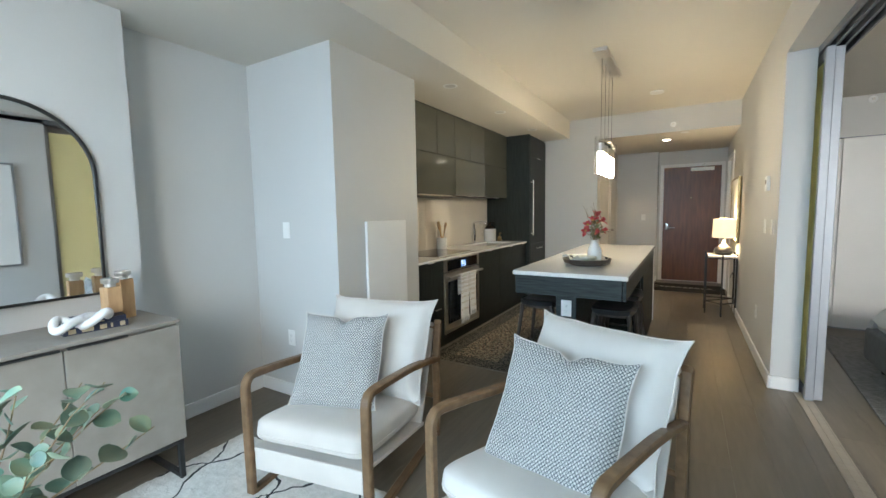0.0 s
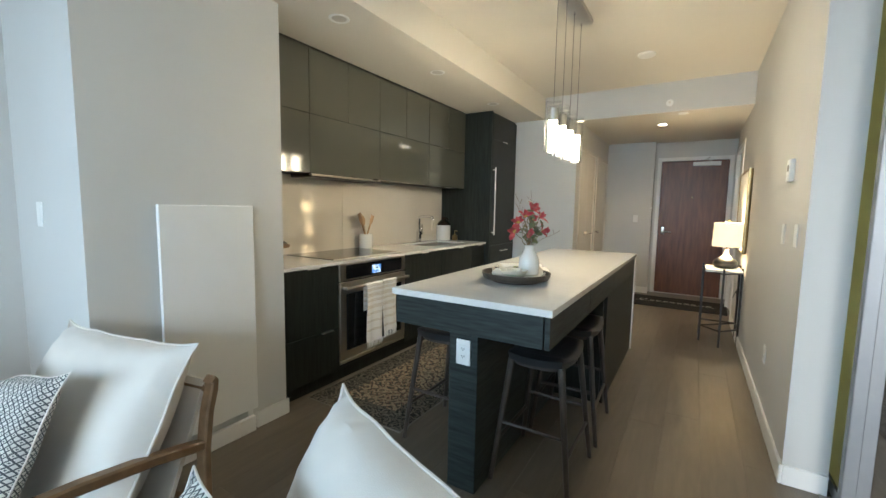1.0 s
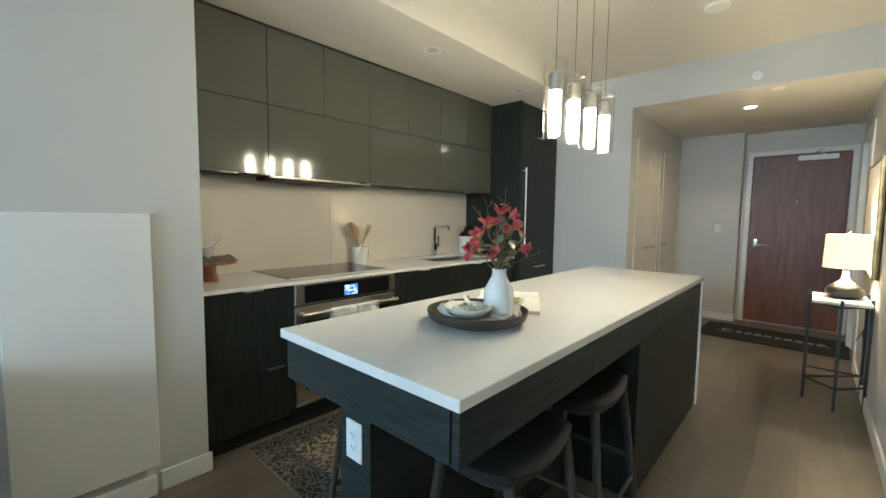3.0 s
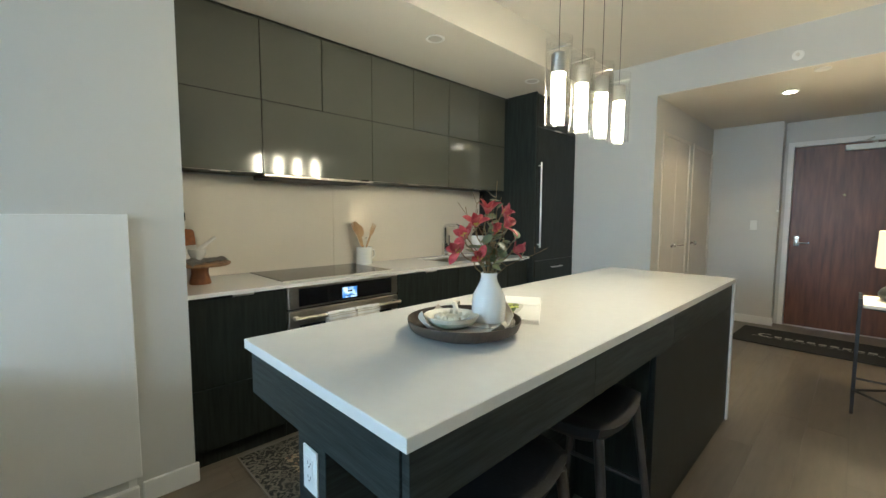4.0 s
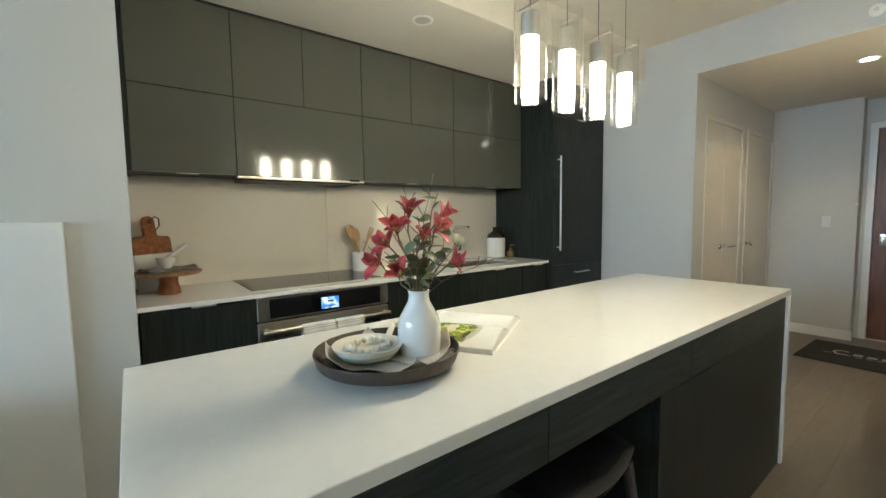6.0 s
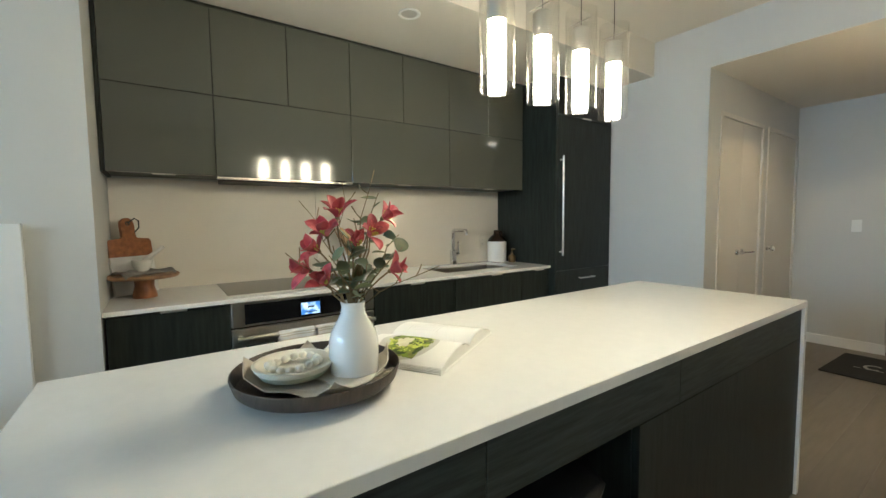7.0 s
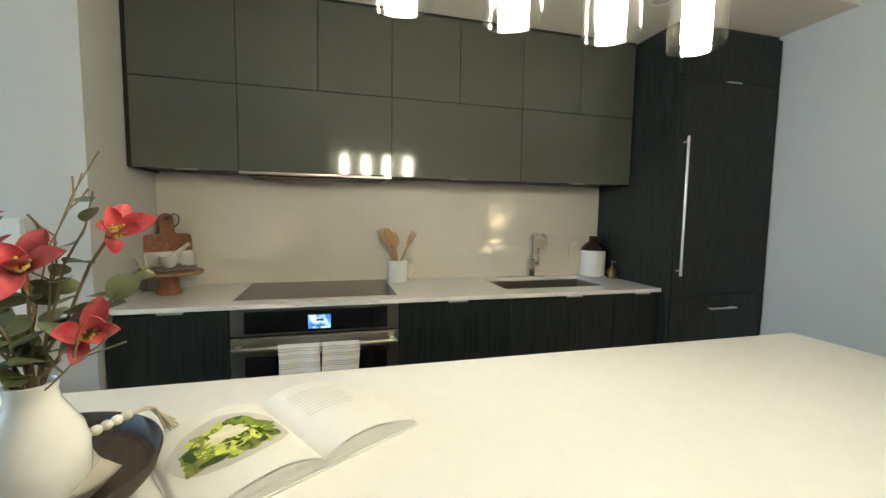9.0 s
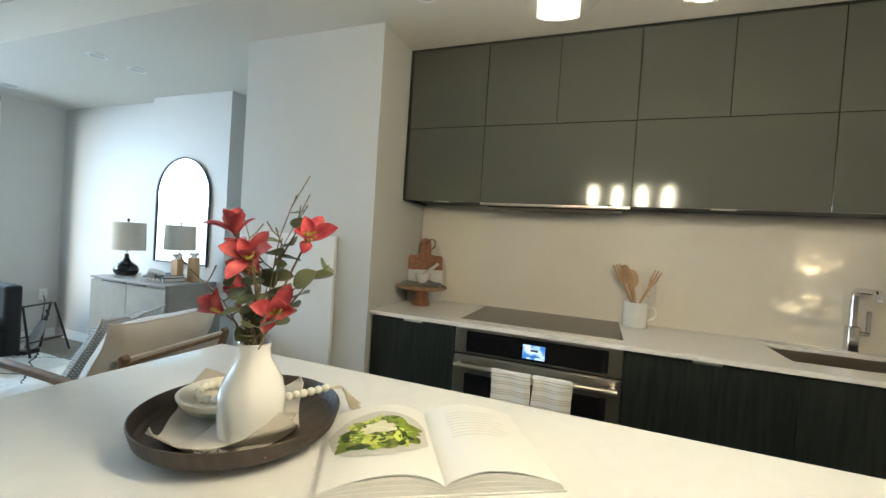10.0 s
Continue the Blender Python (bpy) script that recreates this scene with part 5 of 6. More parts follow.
def diamond_cloth():
    """Woven diamonds, cream and charcoal, about 19 mm wide."""
    m = mat("diamond_weave", (0.6, 0.58, 0.53), rough=0.95, bump=0.3, bump_scale=400)
    n, l = links(m)
    p = n["Principled BSDF"]
    tc, sep = n.new("ShaderNodeTexCoord"), n.new("ShaderNodeSeparateXYZ")
    l.new(tc.outputs["Object"], sep.inputs[0])

    def mth(op, a, b=None, c=None):
        k = n.new("ShaderNodeMath")
        k.operation = op
        for i, v_ in enumerate((a, b, c)):
            if v_ is None:
                continue
            if isinstance(v_, (int, float)):
                k.inputs[i].default_value = v_
            else:
                l.new(v_, k.inputs[i])
        return k.outputs[0]
    nz = n.new("ShaderNodeTexNoise")
    nz.inputs["Scale"].default_value = 130
    l.new(tc.outputs["Object"], nz.inputs["Vector"])
    jit = mth("MULTIPLY", mth("SUBTRACT", nz.outputs[0], 0.5), 0.20)
    u = mth("ABSOLUTE", mth("SUBTRACT", mth("FRACT", mth("ADD", mth("MULTIPLY", sep.outputs[0], 74.0), 500.0)), 0.5))
    v = mth("ABSOLUTE", mth("SUBTRACT", mth("FRACT", mth("ADD", mth("MULTIPLY", sep.outputs[1], 60.0), 500.0)), 0.5))
    d = mth("ADD", mth("ADD", u, v), jit)
    ring = mth("LESS_THAN", mth("ABSOLUTE", mth("SUBTRACT", d, 0.5)), 0.14)
    dot = mth("LESS_THAN", d, 0.14)
    dark = mth("MAXIMUM", ring, dot)
    mix = n.new("ShaderNodeMix")
    mix.data_type = "RGBA"
    mix.inputs[6].default_value, mix.inputs[7].default_value = (0.62, 0.60, 0.56, 1), (0.075, 0.080, 0.088, 1)
    l.new(dark, mix.inputs[0])
    l.new(mix.outputs[2], p.inputs["Base Color"])
    return m


DIAMOND = diamond_cloth()


def side_frame(ch, s):
    """One bent arm and front leg, a back post and the floor runner."""
    x = s * 0.325
    arm = [(x, -0.400, 0.022), (x, -0.402, 0.20), (x, -0.404, 0.40), (x, -0.404, 0.540), (x, -0.398, 0.568), (x, -0.380, 0.588), (x, -0.350, 0.594), (x, -0.20, 0.580), (x, 0.05, 0.548), (x, 0.25, 0.510), (x, 0.405, 0.470)]
    part("arm", tube(bmesh.new(), arm, 0.02, flat=(0.034, 0.042), up=(s, 0, 0)), CHAIRWOOD, ch, "bent brown ash arm and front leg")
    post = [(x, 0.400, 0.0), (x, 0.412, 0.2), (x, 0.415, 0.45), (x, 0.432, 0.58), (x, 0.452, 0.65), (x, 0.456, 0.682), (x, 0.446, 0.692)]
    part("back_leg", tube(bmesh.new(), post, 0.02, flat=(0.030, 0.044), up=(s, 0, 0)), CHAIRWOOD, ch)
    run = [(x, -0.405, 0.030), (x, -0.385, 0.022), (x, 0.0, 0.021), (x, 0.385, 0.022)]
    part("runner", tube(bmesh.new(), run, 0.02, flat=(0.030, 0.040), up=(s, 0, 0)), CHAIRWOOD, ch)


def armchair(m, label, slump=0.0):
    ch = thing("armchair", label, "armchair", m, "armchairs facing the window")
    for s in (-1, 1):
        side_frame(ch, s)
    for y, z in ((-0.37, 0.205), (0.41, 0.24)):
        part("cross_rail", rod(bmesh.new(), (-0.310, y, z), (0.310, y, z), 0.014, seg=12), CHAIRWOOD, ch)
    part("top_rail", rod(bmesh.new(), (-0.310, 0.446, 0.655), (0.310, 0.446, 0.655), 0.013, seg=12), CHAIRWOOD, ch)

    def seat_sling(u, v):
        y = -0.395 + 0.66 * v
        return Vector(((u - 0.5) * 0.60, y, 0.250 - 0.11 * v + 0.015 * (u - 0.5) ** 2))
    part("seat_sling", sheet(bmesh.new(), 6, 12, seat_sling, 0.018), CREAM, ch, "cream fabric sling")
    part("front_band", box(-0.295, 0.295, -0.402, -0.385, 0.145, 0.255, 0.008, 2), CREAM, ch, "cream fabric front band")

    def back_sling(u, v):
        return Vector(((u - 0.5) * 0.60, 0.235 + 0.225 * v ** 0.9, 0.15 + 0.53 * v))
    part("back_sling", sheet(bmesh.new(), 6, 12, back_sling, 0.016), CREAM, ch, "cream fabric back sling")
    bm = blob(bmesh.new(), 0.302, 0.335, 0.066, 0.42, 0.22, 44, 16)
    for v_ in bm.verts:
        v_.co.z += 0.010 * (1 - (v_.co.x / 0.3) ** 2) + crumple(v_.co.x, v_.co.y, 0.008, 8, 1.0)
    so = part("seat_cushion", bm, CREAM, ch, "plump cream seat cushion")
    so.matrix_local = pose(0, -0.085, 0.302, -8, 0, 0)
    ring = [(0.300 * math.copysign(abs(math.cos(a)) ** 0.22, math.cos(a)), 0.333 * math.copysign(abs(math.sin(a)) ** 0.22, math.sin(a)), -0.018) for a in [2 * math.pi * i / 80 for i in range(80)]]
    sp_ = part("piping", tube(bmesh.new(), ring, 0.004, 6, closed=True), CREAM, so)
    bm, edge = pillow_bm(0.67, 0.565, 0.23)
    bc = part("back_cushion", bm, CREAM, ch, "plump cream back cushion with a seam flange")
    bc.matrix_local = pose(0, 0.252, 0.577, 61, 0, slump)
    part("flange", tube(bmesh.new(), edge, 0.0045, 6, closed=True), CREAM, bc)
    return ch


armchair(pose(-1.235, 4.05, 0, 0, 0, 10.7), "brown ash lounge chair with cream cushions beside the console")
armchair(pose(-0.113, 4.04, 0, 0, 0, -14), "brown ash lounge chair with cream cushions near the sliding door", -7)


def throw_pillow(center, xdir, updir, label, side=0.46):
    xa = Vector(xdir).normalized()
    up_ = Vector(updir)
    up_ = (up_ - xa * up_.dot(xa)).normalized()
    za = xa.cross(up_)
    m = Matrix((xa, up_, za)).transposed().to_4x4()
    m.translation = center
    t = thing("throw_pillow", label, "pillow", m, "patterned pillows")
    bm, edge = pillow_bm(side, side * 1.08, 0.15, dent=0.034)
    part("cover", bm, DIAMOND, t)
    part("seam", tube(bmesh.new(), edge, 0.003, 5, closed=True), CREAM, t)


throw_pillow((-1.275, 4.000, 0.578), (0.409, 0.158, 0), (-0.082, 0.205, 0.374), "black and cream diamond pillow on the armchair by the console")
throw_pillow((-0.128, 4.008, 0.545), (0.466, -0.060, -0.025), (0.03, 0.215, 0.370), "black and cream diamond pillow on the armchair by the door", 0.50)


# ---- living room ----
def shag(name):
    """Cream pile with thin dark crossing lines."""
    m = mat(name, (0.74, 0.70, 0.64), (0.62, 0.58, 0.52), 30, rough=1.0, bump=1.0, bump_scale=120)
    n, l = links(m)
    p = n["Principled BSDF"]
    base = p.inputs["Base Color"].links[0].from_socket
    tc, sep, nz = n.new("ShaderNodeTexCoord"), n.new("ShaderNodeSeparateXYZ"), n.new("ShaderNodeTexNoise")
    nz.inputs["Scale"].default_value = 5
    l.new(tc.outputs["Object"], sep.inputs[0])
    l.new(tc.outputs["Object"], nz.inputs["Vector"])

    def mth(op, a, b=None):
        k = n.new("ShaderNodeMath")
        k.operation = op
        for i, v_ in enumerate((a, b)):
            if v_ is None:
                continue
            if isinstance(v_, (int, float)):
                k.inputs[i].default_value = v_
            else:
                l.new(v_, k.inputs[i])
        return k.outputs[0]
    wob = mth("MULTIPLY", nz.outputs[0], 0.35)
    tot = None
    for kx, ky in ((1.9, 1.1), (1.9, -1.1)):
        s = mth("ADD", mth("ADD", mth("MULTIPLY", sep.outputs[0], kx), mth("MULTIPLY", sep.outputs[1], ky)), wob)
        b = mth("LESS_THAN", mth("ABSOLUTE", mth("SUBTRACT", mth("FRACT", mth("ADD", s, 50.0)), 0.5)), 0.015)
        tot = b if tot is None else mth("MAXIMUM", tot, b)
    mix = n.new("ShaderNodeMix")
    mix.data_type = "RGBA"
    l.new(tot, mix.inputs[0])
    l.new(base, mix.inputs[6])
    mix.inputs[7].default_value = (0.03, 0.03, 0.032, 1)
    l.new(mix.outputs[2], p.inputs["Base Color"])
    return m


SHAG = shag("cream_shag")
LX0, LX1, LY0, LY1 = -2.05, 0.30, 1.65, 3.93


def pile(u, v):
    x, y = LX0 + (LX1 - LX0) * u, LY0 + (LY1 - LY0) * v
    e = min(u, 1 - u, v, 1 - v)
    z = 0.012 + 0.006 * noise.noise(Vector((x * 38, y * 60, 0))) + 0.003 * noise.noise(Vector((x * 110, y * 90, 3)))
    x += 0.012 * noise.noise(Vector((y * 30, 1, 0))) * (u in (0, 1))
    y += 0.02 * noise.noise(Vector((x * 25, 5, 0))) * (v in (0, 1))
    return Vector((x, y, 0.0015 if e <= 0 else z))


solo("shag_rug", sheet(bmesh.new(), 170, 170, pile), SHAG, "cream shag rug with thin dark lines", "rug", kind="")

cs = thing("console_cabinet", "grey-washed two-door console on a black metal base", "console")
KX0, KX1, KY0, KY1, KT = -2.33, -1.90, 2.62, 3.53, 0.842
part("carcass", box(KX0, KX1 - 0.022, KY0 + 0.004, KY1 - 0.004, 0.215, KT - 0.018, 0.002), CONSOLE, cs, smooth=False)
part("top", box(KX0 - 0.004, KX1 + 0.004, KY0, KY1, KT - 0.017, KT, 0.002), CONSOLE, cs, smooth=False)
ym = 3.078
for y0, y1 in ((KY0 + 0.004, ym), (ym, KY1 - 0.004)):
    d = part("door", box(KX1 - 0.021, KX1, y0 + 0.002, y1 - 0.002, 0.222, KT - 0.030, 0.0015), CONSOLE, cs, smooth=False)
    a, b = (ym - 0.29, ym - 0.012) if y0 < 3 else (ym + 0.012, ym + 0.225)
    part("handle", box(KX1 - 0.004, KX1 + 0.016, a, b, KT - 0.029, KT - 0.020, 0.002), BLACK, d, "long dark edge pull", smooth=False)
bm = bmesh.new()
for y in (KY0 + 0.03, KY1 - 0.03):
    for x in (KX0 + 0.03, KX1 - 0.02):
        part("leg", box(x - 0.012, x + 0.012, y - 0.012, y + 0.012, 0.0, 0.2, 0.002), BLACK, cs, smooth=False)
    part("base_rail", box(KX0 + 0.043, KX1 - 0.033, y - 0.012, y + 0.012, 0.012, 0.034), BLACK, cs, smooth=False)
for x in (KX0 + 0.03, KX1 - 0.02):
    part("frame_rail", box(x - 0.012, x + 0.012, KY0 + 0.018, KY1 - 0.018, 0.2, 0.2145), BLACK, cs, smooth=False)

# arched mirror
MY, MW, MZ0, MZ1 = 3.06, 0.66, 0.965, 1.90
mr_ = thing("arched_mirror", "tall arched wall mirror with a thin black frame", "mirror")
arch = [(MY - MW / 2, MZ0)] + [(MY - MW / 2 * math.cos(math.pi * i / 40), MZ1 - MW / 2 + MW / 2 * math.sin(math.pi * i / 40)) for i in range(41)] + [(MY + MW / 2, MZ0)]
bm = bmesh.new()
f_ = [bm.verts.new((-2.338, y, z)) for y, z in arch]
bm.faces.new(f_)
r_ = bmesh.ops.extrude_face_region(bm, geom=bm.faces[:])
for v_ in r_["geom"]:
    if isinstance(v_, bmesh.types.BMVert):
        v_.co.x = -2.345
bmesh.ops.recalc_face_normals(bm, faces=bm.faces)
SILVER = mat("silvered_glass", (0.90, 0.91, 0.91), (0.90, 0.91, 0.91), 1, rough=0.02, metal=1.0, rough_var=0)
part("glass", bm, SILVER, mr_, "silvered mirror glass", smooth=False)
part("frame", tube(bmesh.new(), [(-2.336, y, z) for y, z in arch], 0.01, closed=True, flat=(0.016, 0.016), up=(1, 0, 0)), BLACK, mr_, "thin black metal frame")


def table_lamp(x, y, z, label, lit, r=0.125, body_r=0.09, white_neck=False):
    t = thing("table_lamp", label, "table lamp", pose(x, y, z), "table lamps")
    k = body_r / 0.09
    part("base", lathe(bmesh.new(), [(0, 0), (0.055 * k, 0), (0.075 * k, 0.008), (0.089 * k, 0.035), (0.09 * k, 0.055), (0.078 * k, 0.082), (0.05 * k, 0.105)] + ([(0.049 * k, 0.1055), (0, 0.1055)] if white_neck else [(0.028, 0.128), (0.018, 0.160), (0.016, 0.185), (0, 0.185)]), 40), LEATHER if white_neck else BLACKGLOSS, t, "glossy dark gourd base")
    if white_neck:
        part("neck", lathe(bmesh.new(), [(0.0495 * k, 0.106), (0.036, 0.122), (0.024, 0.140), (0.019, 0.165), (0.019, 0.190), (0, 0.190)], 32), CERAMIC, t, "white upper body")
    z0, z1 = 0.218, 0.455
    sh = lathe(bmesh.new(), [(r, z0), (r - 0.006, z1), (r - 0.009, z1), (r - 0.003, z0), (r, z0)], 48)
    part("shade", sh, lit, t, "drum fabric shade")
    part("harp", rod(bmesh.new(), (0, 0, 0.185), (0, 0, 0.465), 0.004, seg=8), BRASS, t)
    sp2 = bmesh.new()
    for a in (0, 2.094, 4.189):
        rod(sp2, (0, 0, z1 - 0.012), ((r - 0.009) * math.cos(a), (r - 0.009) * math.sin(a), z1 - 0.012), 0.002, seg=6)
    part("spider", sp2, BRASS, t)
    part("finial", lathe(bmesh.new(), [(0, 0.462), (0.006, 0.464), (0.011, 0.474), (0.007, 0.486), (0, 0.490)], 16), LEATHER if not white_neck else BRASS, t)
    return t


BLACKGLOSS = mat("black_gloss_glaze", (0.010, 0.011, 0.011), (0.014, 0.014, 0.014), 8, rough=0.15)
LITSHADE = mat("lit_lamp_linen", (0.80, 0.70, 0.50), (0.76, 0.66, 0.47), 9, (1, 1, 12), rough=0.9, bump=0.2, bump_scale=300)
LITSHADE.node_tree.nodes["Principled BSDF"].inputs["Emission Color"].default_value = (1.0, 0.76, 0.42, 1)
LITSHADE.node_tree.nodes["Principled BSDF"].inputs["Emission Strength"].default_value = 0.62
table_lamp(-2.10, 2.735, KT, "dark gourd table lamp with a cream drum shade, unlit", SHADE, 0.135, 0.092)

# ornaments on the console
b1 = thing("book", "navy hardcover book with gilt bands lying flat", "book", pose(-2.10, 3.245, KT, 0, 0, 84), "books on the console")
for bk_, z, w, h_ in ((b1, 0, 0.235, 0.165),):
    part("pages", box(-w / 2 + 0.004, w / 2 - 0.004, -h_ / 2 + 0.006, h_ / 2 - 0.004, 0.003, 0.027), PAPER, bk_, smooth=False)
    part("cover", bx(bx(box(-w / 2, w / 2, -h_ / 2, h_ / 2, 0, 0.003), -w / 2, w / 2, -h_ / 2, h_ / 2, 0.027, 0.030), -w / 2, w / 2, -h_ / 2, -h_ / 2 + 0.003, 0.003, 0.027), NAVY, bk_, smooth=False)
    for i, (a, b) in enumerate(((-0.10, -0.075), (-0.055, -0.012), (0.01, 0.035), (0.05, 0.058), (0.085, 0.105))):
        part("spine_band", box(a, b, -h_ / 2 - 0.0012, -h_ / 2, 0.005, 0.025), GILT, bk_, smooth=False)
b2 = thing("book", "dark blue hardcover book on top of another", "book", pose(-2.105, 3.25, KT + 0.0302, 0, 0, 80), "books on the console")
part("pages", box(-0.108, 0.108, -0.074, 0.076, 0.003, 0.020), PAPER, b2, smooth=False)
part("cover", bx(bx(box(-0.112, 0.112, -0.08, 0.08, 0, 0.003), -0.112, 0.112, -0.08, 0.08, 0.020, 0.023), -0.112, 0.112, -0.08, -0.077, 0.003, 0.020), NAVY, b2, smooth=False)
part("spine_title", box(-0.05, 0.03, -0.0812, -0.08, 0.008, 0.014), GILT, b2, smooth=False)
knot = []
for i in range(72):
    a = 2 * math.pi * i / 72
    knot.append((0.11 * math.sin(a), 0.055 * math.sin(2 * a) + 0.01, 0.028 + 0.020 * math.cos(3 * a) + 0.03 * (math.sin(a) > 0) * math.sin(a)))
solo("knot_sculpture", tube(bmesh.new(), knot, 0.021, 14, closed=True), WHITECLAY, "white clay chain-knot sculpture draped over the books", "sculpture", m=pose(-2.02, 3.185, KT + 0.026, 0, 0, 70) @ Matrix.Scale(0.86, 4))
for x, y, h_, lab in ((-2.12, 3.335, 0.150, "short square wooden candle holder with a silver top"), (-2.20, 3.42, 0.180, "tall square wooden candle holder with a silver top")):
    base_z = KT + (0.0534 if y < 3.34 else 0.0)
    t = thing("candle_holder", lab, "candle holder", pose(x, y, base_z, 0, 0, 8), "candle holders")
    hh = h_ - (0.0534 if y < 3.34 else 0) + (0.03 if y < 3.34 else 0.02)
    part("block", box(-0.032, 0.032, -0.032, 0.032, 0, hh, 0.003), PALEWOOD, t, smooth=False)
    part("neck", rod(bmesh.new(), (0, 0, hh), (0, 0, hh + 0.018), 0.022, seg=20), STEEL, t)
    part("cap", lathe(bmesh.new(), [(0, hh + 0.018), (0.034, hh + 0.018), (0.036, hh + 0.021), (0.036, hh + 0.04), (0.033, hh + 0.043), (0, hh + 0.042)], 32), STEEL, t, "brushed silver cup")

# sofa under the window
sf = thing("sofa", "charcoal fabric sofa under the window", "sofa", pose(-0.83, 1.55, 0))
part("base", box(-0.92, 0.92, -0.42, 0.40, 0.10, 0.32, 0.02, 2), SOFA, sf)
part("backrest", box(-0.92, 0.92, -0.44, -0.24, 0.30, 0.74, 0.03, 3), SOFA, sf)
for s in (-1, 1):
    part("armrest", box(s * 0.92 - 0.10 if s > 0 else -0.94, s * 0.94 if s > 0 else -0.82, -0.43, 0.41, 0.10, 0.70 if s < 0 else 0.62, 0.03, 3), SOFA, sf)
    part("seat_cushion", blob(bmesh.new(), 0.40, 0.33, 0.075, 0.35, 0.2, 36, 12, (s * 0.405, 0.07, 0.395)), SOFA, sf)
    for y in (-0.36, 0.34):
        part("foot", rod(bmesh.new(), (s * 0.82, y, 0.012 if y > 0 else 0), (s * 0.82, y, 0.10), 0.018, 0.024, 10), BLACK, sf)

ctb = thing("coffee_table", "round white coffee table with slim dark legs", "coffee table", pose(-1.02, 2.42, 0))
part("top", lathe(bmesh.new(), [(0, 0.40), (0.38, 0.40), (0.39, 0.405), (0.39, 0.418), (0.385, 0.422), (0, 0.422)], 64), QUARTZ, ctb)
for i in range(4):
    a = radians(45 + 90 * i)
    part("leg", rod(bmesh.new(), (0.33 * math.cos(a), 0.33 * math.sin(a), 0.016), (0.28 * math.cos(a), 0.28 * math.sin(a), 0.40), 0.010, seg=10), BLACK, ctb)

# eucalyptus branches on the coffee table
ev = thing("branch_vase", "grey ceramic vase for green branches", "vase", pose(-1.02, 2.66, 0.422))
part("pot", lathe(bmesh.new(), [(0, 0), (0.05, 0), (0.075, 0.02), (0.085, 0.07), (0.07, 0.13), (0.04, 0.165), (0.04, 0.18), (0.034, 0.178), (0.034, 0.15), (0, 0.14)], 32), MARBLE, ev)
GUM = mat("silver_dollar_leaf", (0.075, 0.185, 0.145), (0.26, 0.28, 0.17), 9, rough=0.5, rand=0.45, bump=0.1, bump_scale=50)
GUMS = [finish("leaf", sheet(bmesh.new(), 7, 6, leaf_fn(l, w, b_), 0.001), GUM, True) for l, w, b_ in ((0.060, 0.029, 0.1), (0.052, 0.027, 0.3), (0.048, 0.022, -0.1))]
eb = thing("eucalyptus_branches", "silvery green eucalyptus branches in the vase", "branches", pose(-1.02, 2.66, 0.615))
rnd = random.Random(5)
for tip, nl in (((0.16, 0.20, 0.36), 11), ((0.10, 0.26, 0.30), 11), ((0.02, 0.20, 0.33), 10), ((0.20, 0.10, 0.25), 11), ((-0.04, 0.10, 0.34), 9), ((0.14, 0.30, 0.20), 10), ((-0.06, 0.26, 0.22), 10), ((0.06, 0.05, 0.36), 9)):
    pts = stem_pts(tip, rnd, 0.02)
    part("branch", tube(bmesh.new(), pts, [0.003, 0.003, 0.0027, 0.0024, 0.002, 0.0017, 0.0012], 6), STEM, eb)
    for i in range(nl):
        s = 0.30 + 0.70 * (i + 0.5) / nl
        k = min(5, int(s * 6))
        p = pts[k].lerp(pts[k + 1], s * 6 - k)
        o = new("leaf", GUMS[rnd.randrange(3)])
        o.parent = eb
        o.matrix_local = Matrix.Translation(p) @ pose(0, 0, 0, 0, 0, rnd.uniform(0, 360)) @ pose(0, 0, 0, rnd.uniform(-55, 55), rnd.uniform(-60, 15), 0) @ Matrix.Scale(rnd.uniform(0.65, 1.1), 4)

# folding stand with a corded machine by the window wall
fs = thing("folding_stand", "black metal folding stand by the wall", "stand", pose(-2.02, 1.62, 0, 0, 0, 20))
for s in (-1, 1):
    part("leg_frame", tube(bmesh.new(), [(-0.19, s * 0.15, 0.0), (-0.15, s * 0.02, 0.46), (0.15, s * 0.02, 0.46), (0.19, s * 0.15, 0.0)], 0.010, 8), BLACK, fs)
part("cross_bar", rod(bmesh.new(), (-0.18, -0.11, 0.14), (0.18, -0.11, 0.14), 0.007, seg=8), BLACK, fs)
part("cross_bar", rod(bmesh.new(), (-0.18, 0.11, 0.14), (0.18, 0.11, 0.14), 0.007, seg=8), BLACK, fs)
vc = thing("corded_vacuum", "dark corded vacuum leaning inside the stand", "vacuum", pose(-2.03, 1.60, 0, 0, 0, 20))
part("body", tube(bmesh.new(), [(-0.05, 0.02, 0.30), (-0.02, 0.01, 0.22), (0.03, 0.0, 0.12), (0.06, 0, 0.05)], [0.025, 0.042, 0.045, 0.035], 16), BEDGREY, vc)
part("nozzle", box(0.0, 0.14, -0.05, 0.05, 0.0, 0.05, 0.012, 2), BLACK, vc)
part("grip", tube(bmesh.new(), [(-0.05, 0.02, 0.30), (-0.08, 0.03, 0.36), (-0.06, 0.03, 0.40)], 0.012, 8), BLACK, vc)
cord = tube(bmesh.new(), [(-2.32, 1.07, 0.46), (-2.31, 1.12, 0.40), (-2.24, 1.22, 0.22), (-2.14, 1.38, 0.10), (-2.10, 1.50, 0.20), (-2.09, 1.57, 0.34)], 0.004, 6)
cord.transform(pose(-2.03, 1.60, 0, 0, 0, 20).inverted())
part("power_cord", cord, BLACK, vc, "black power cord")

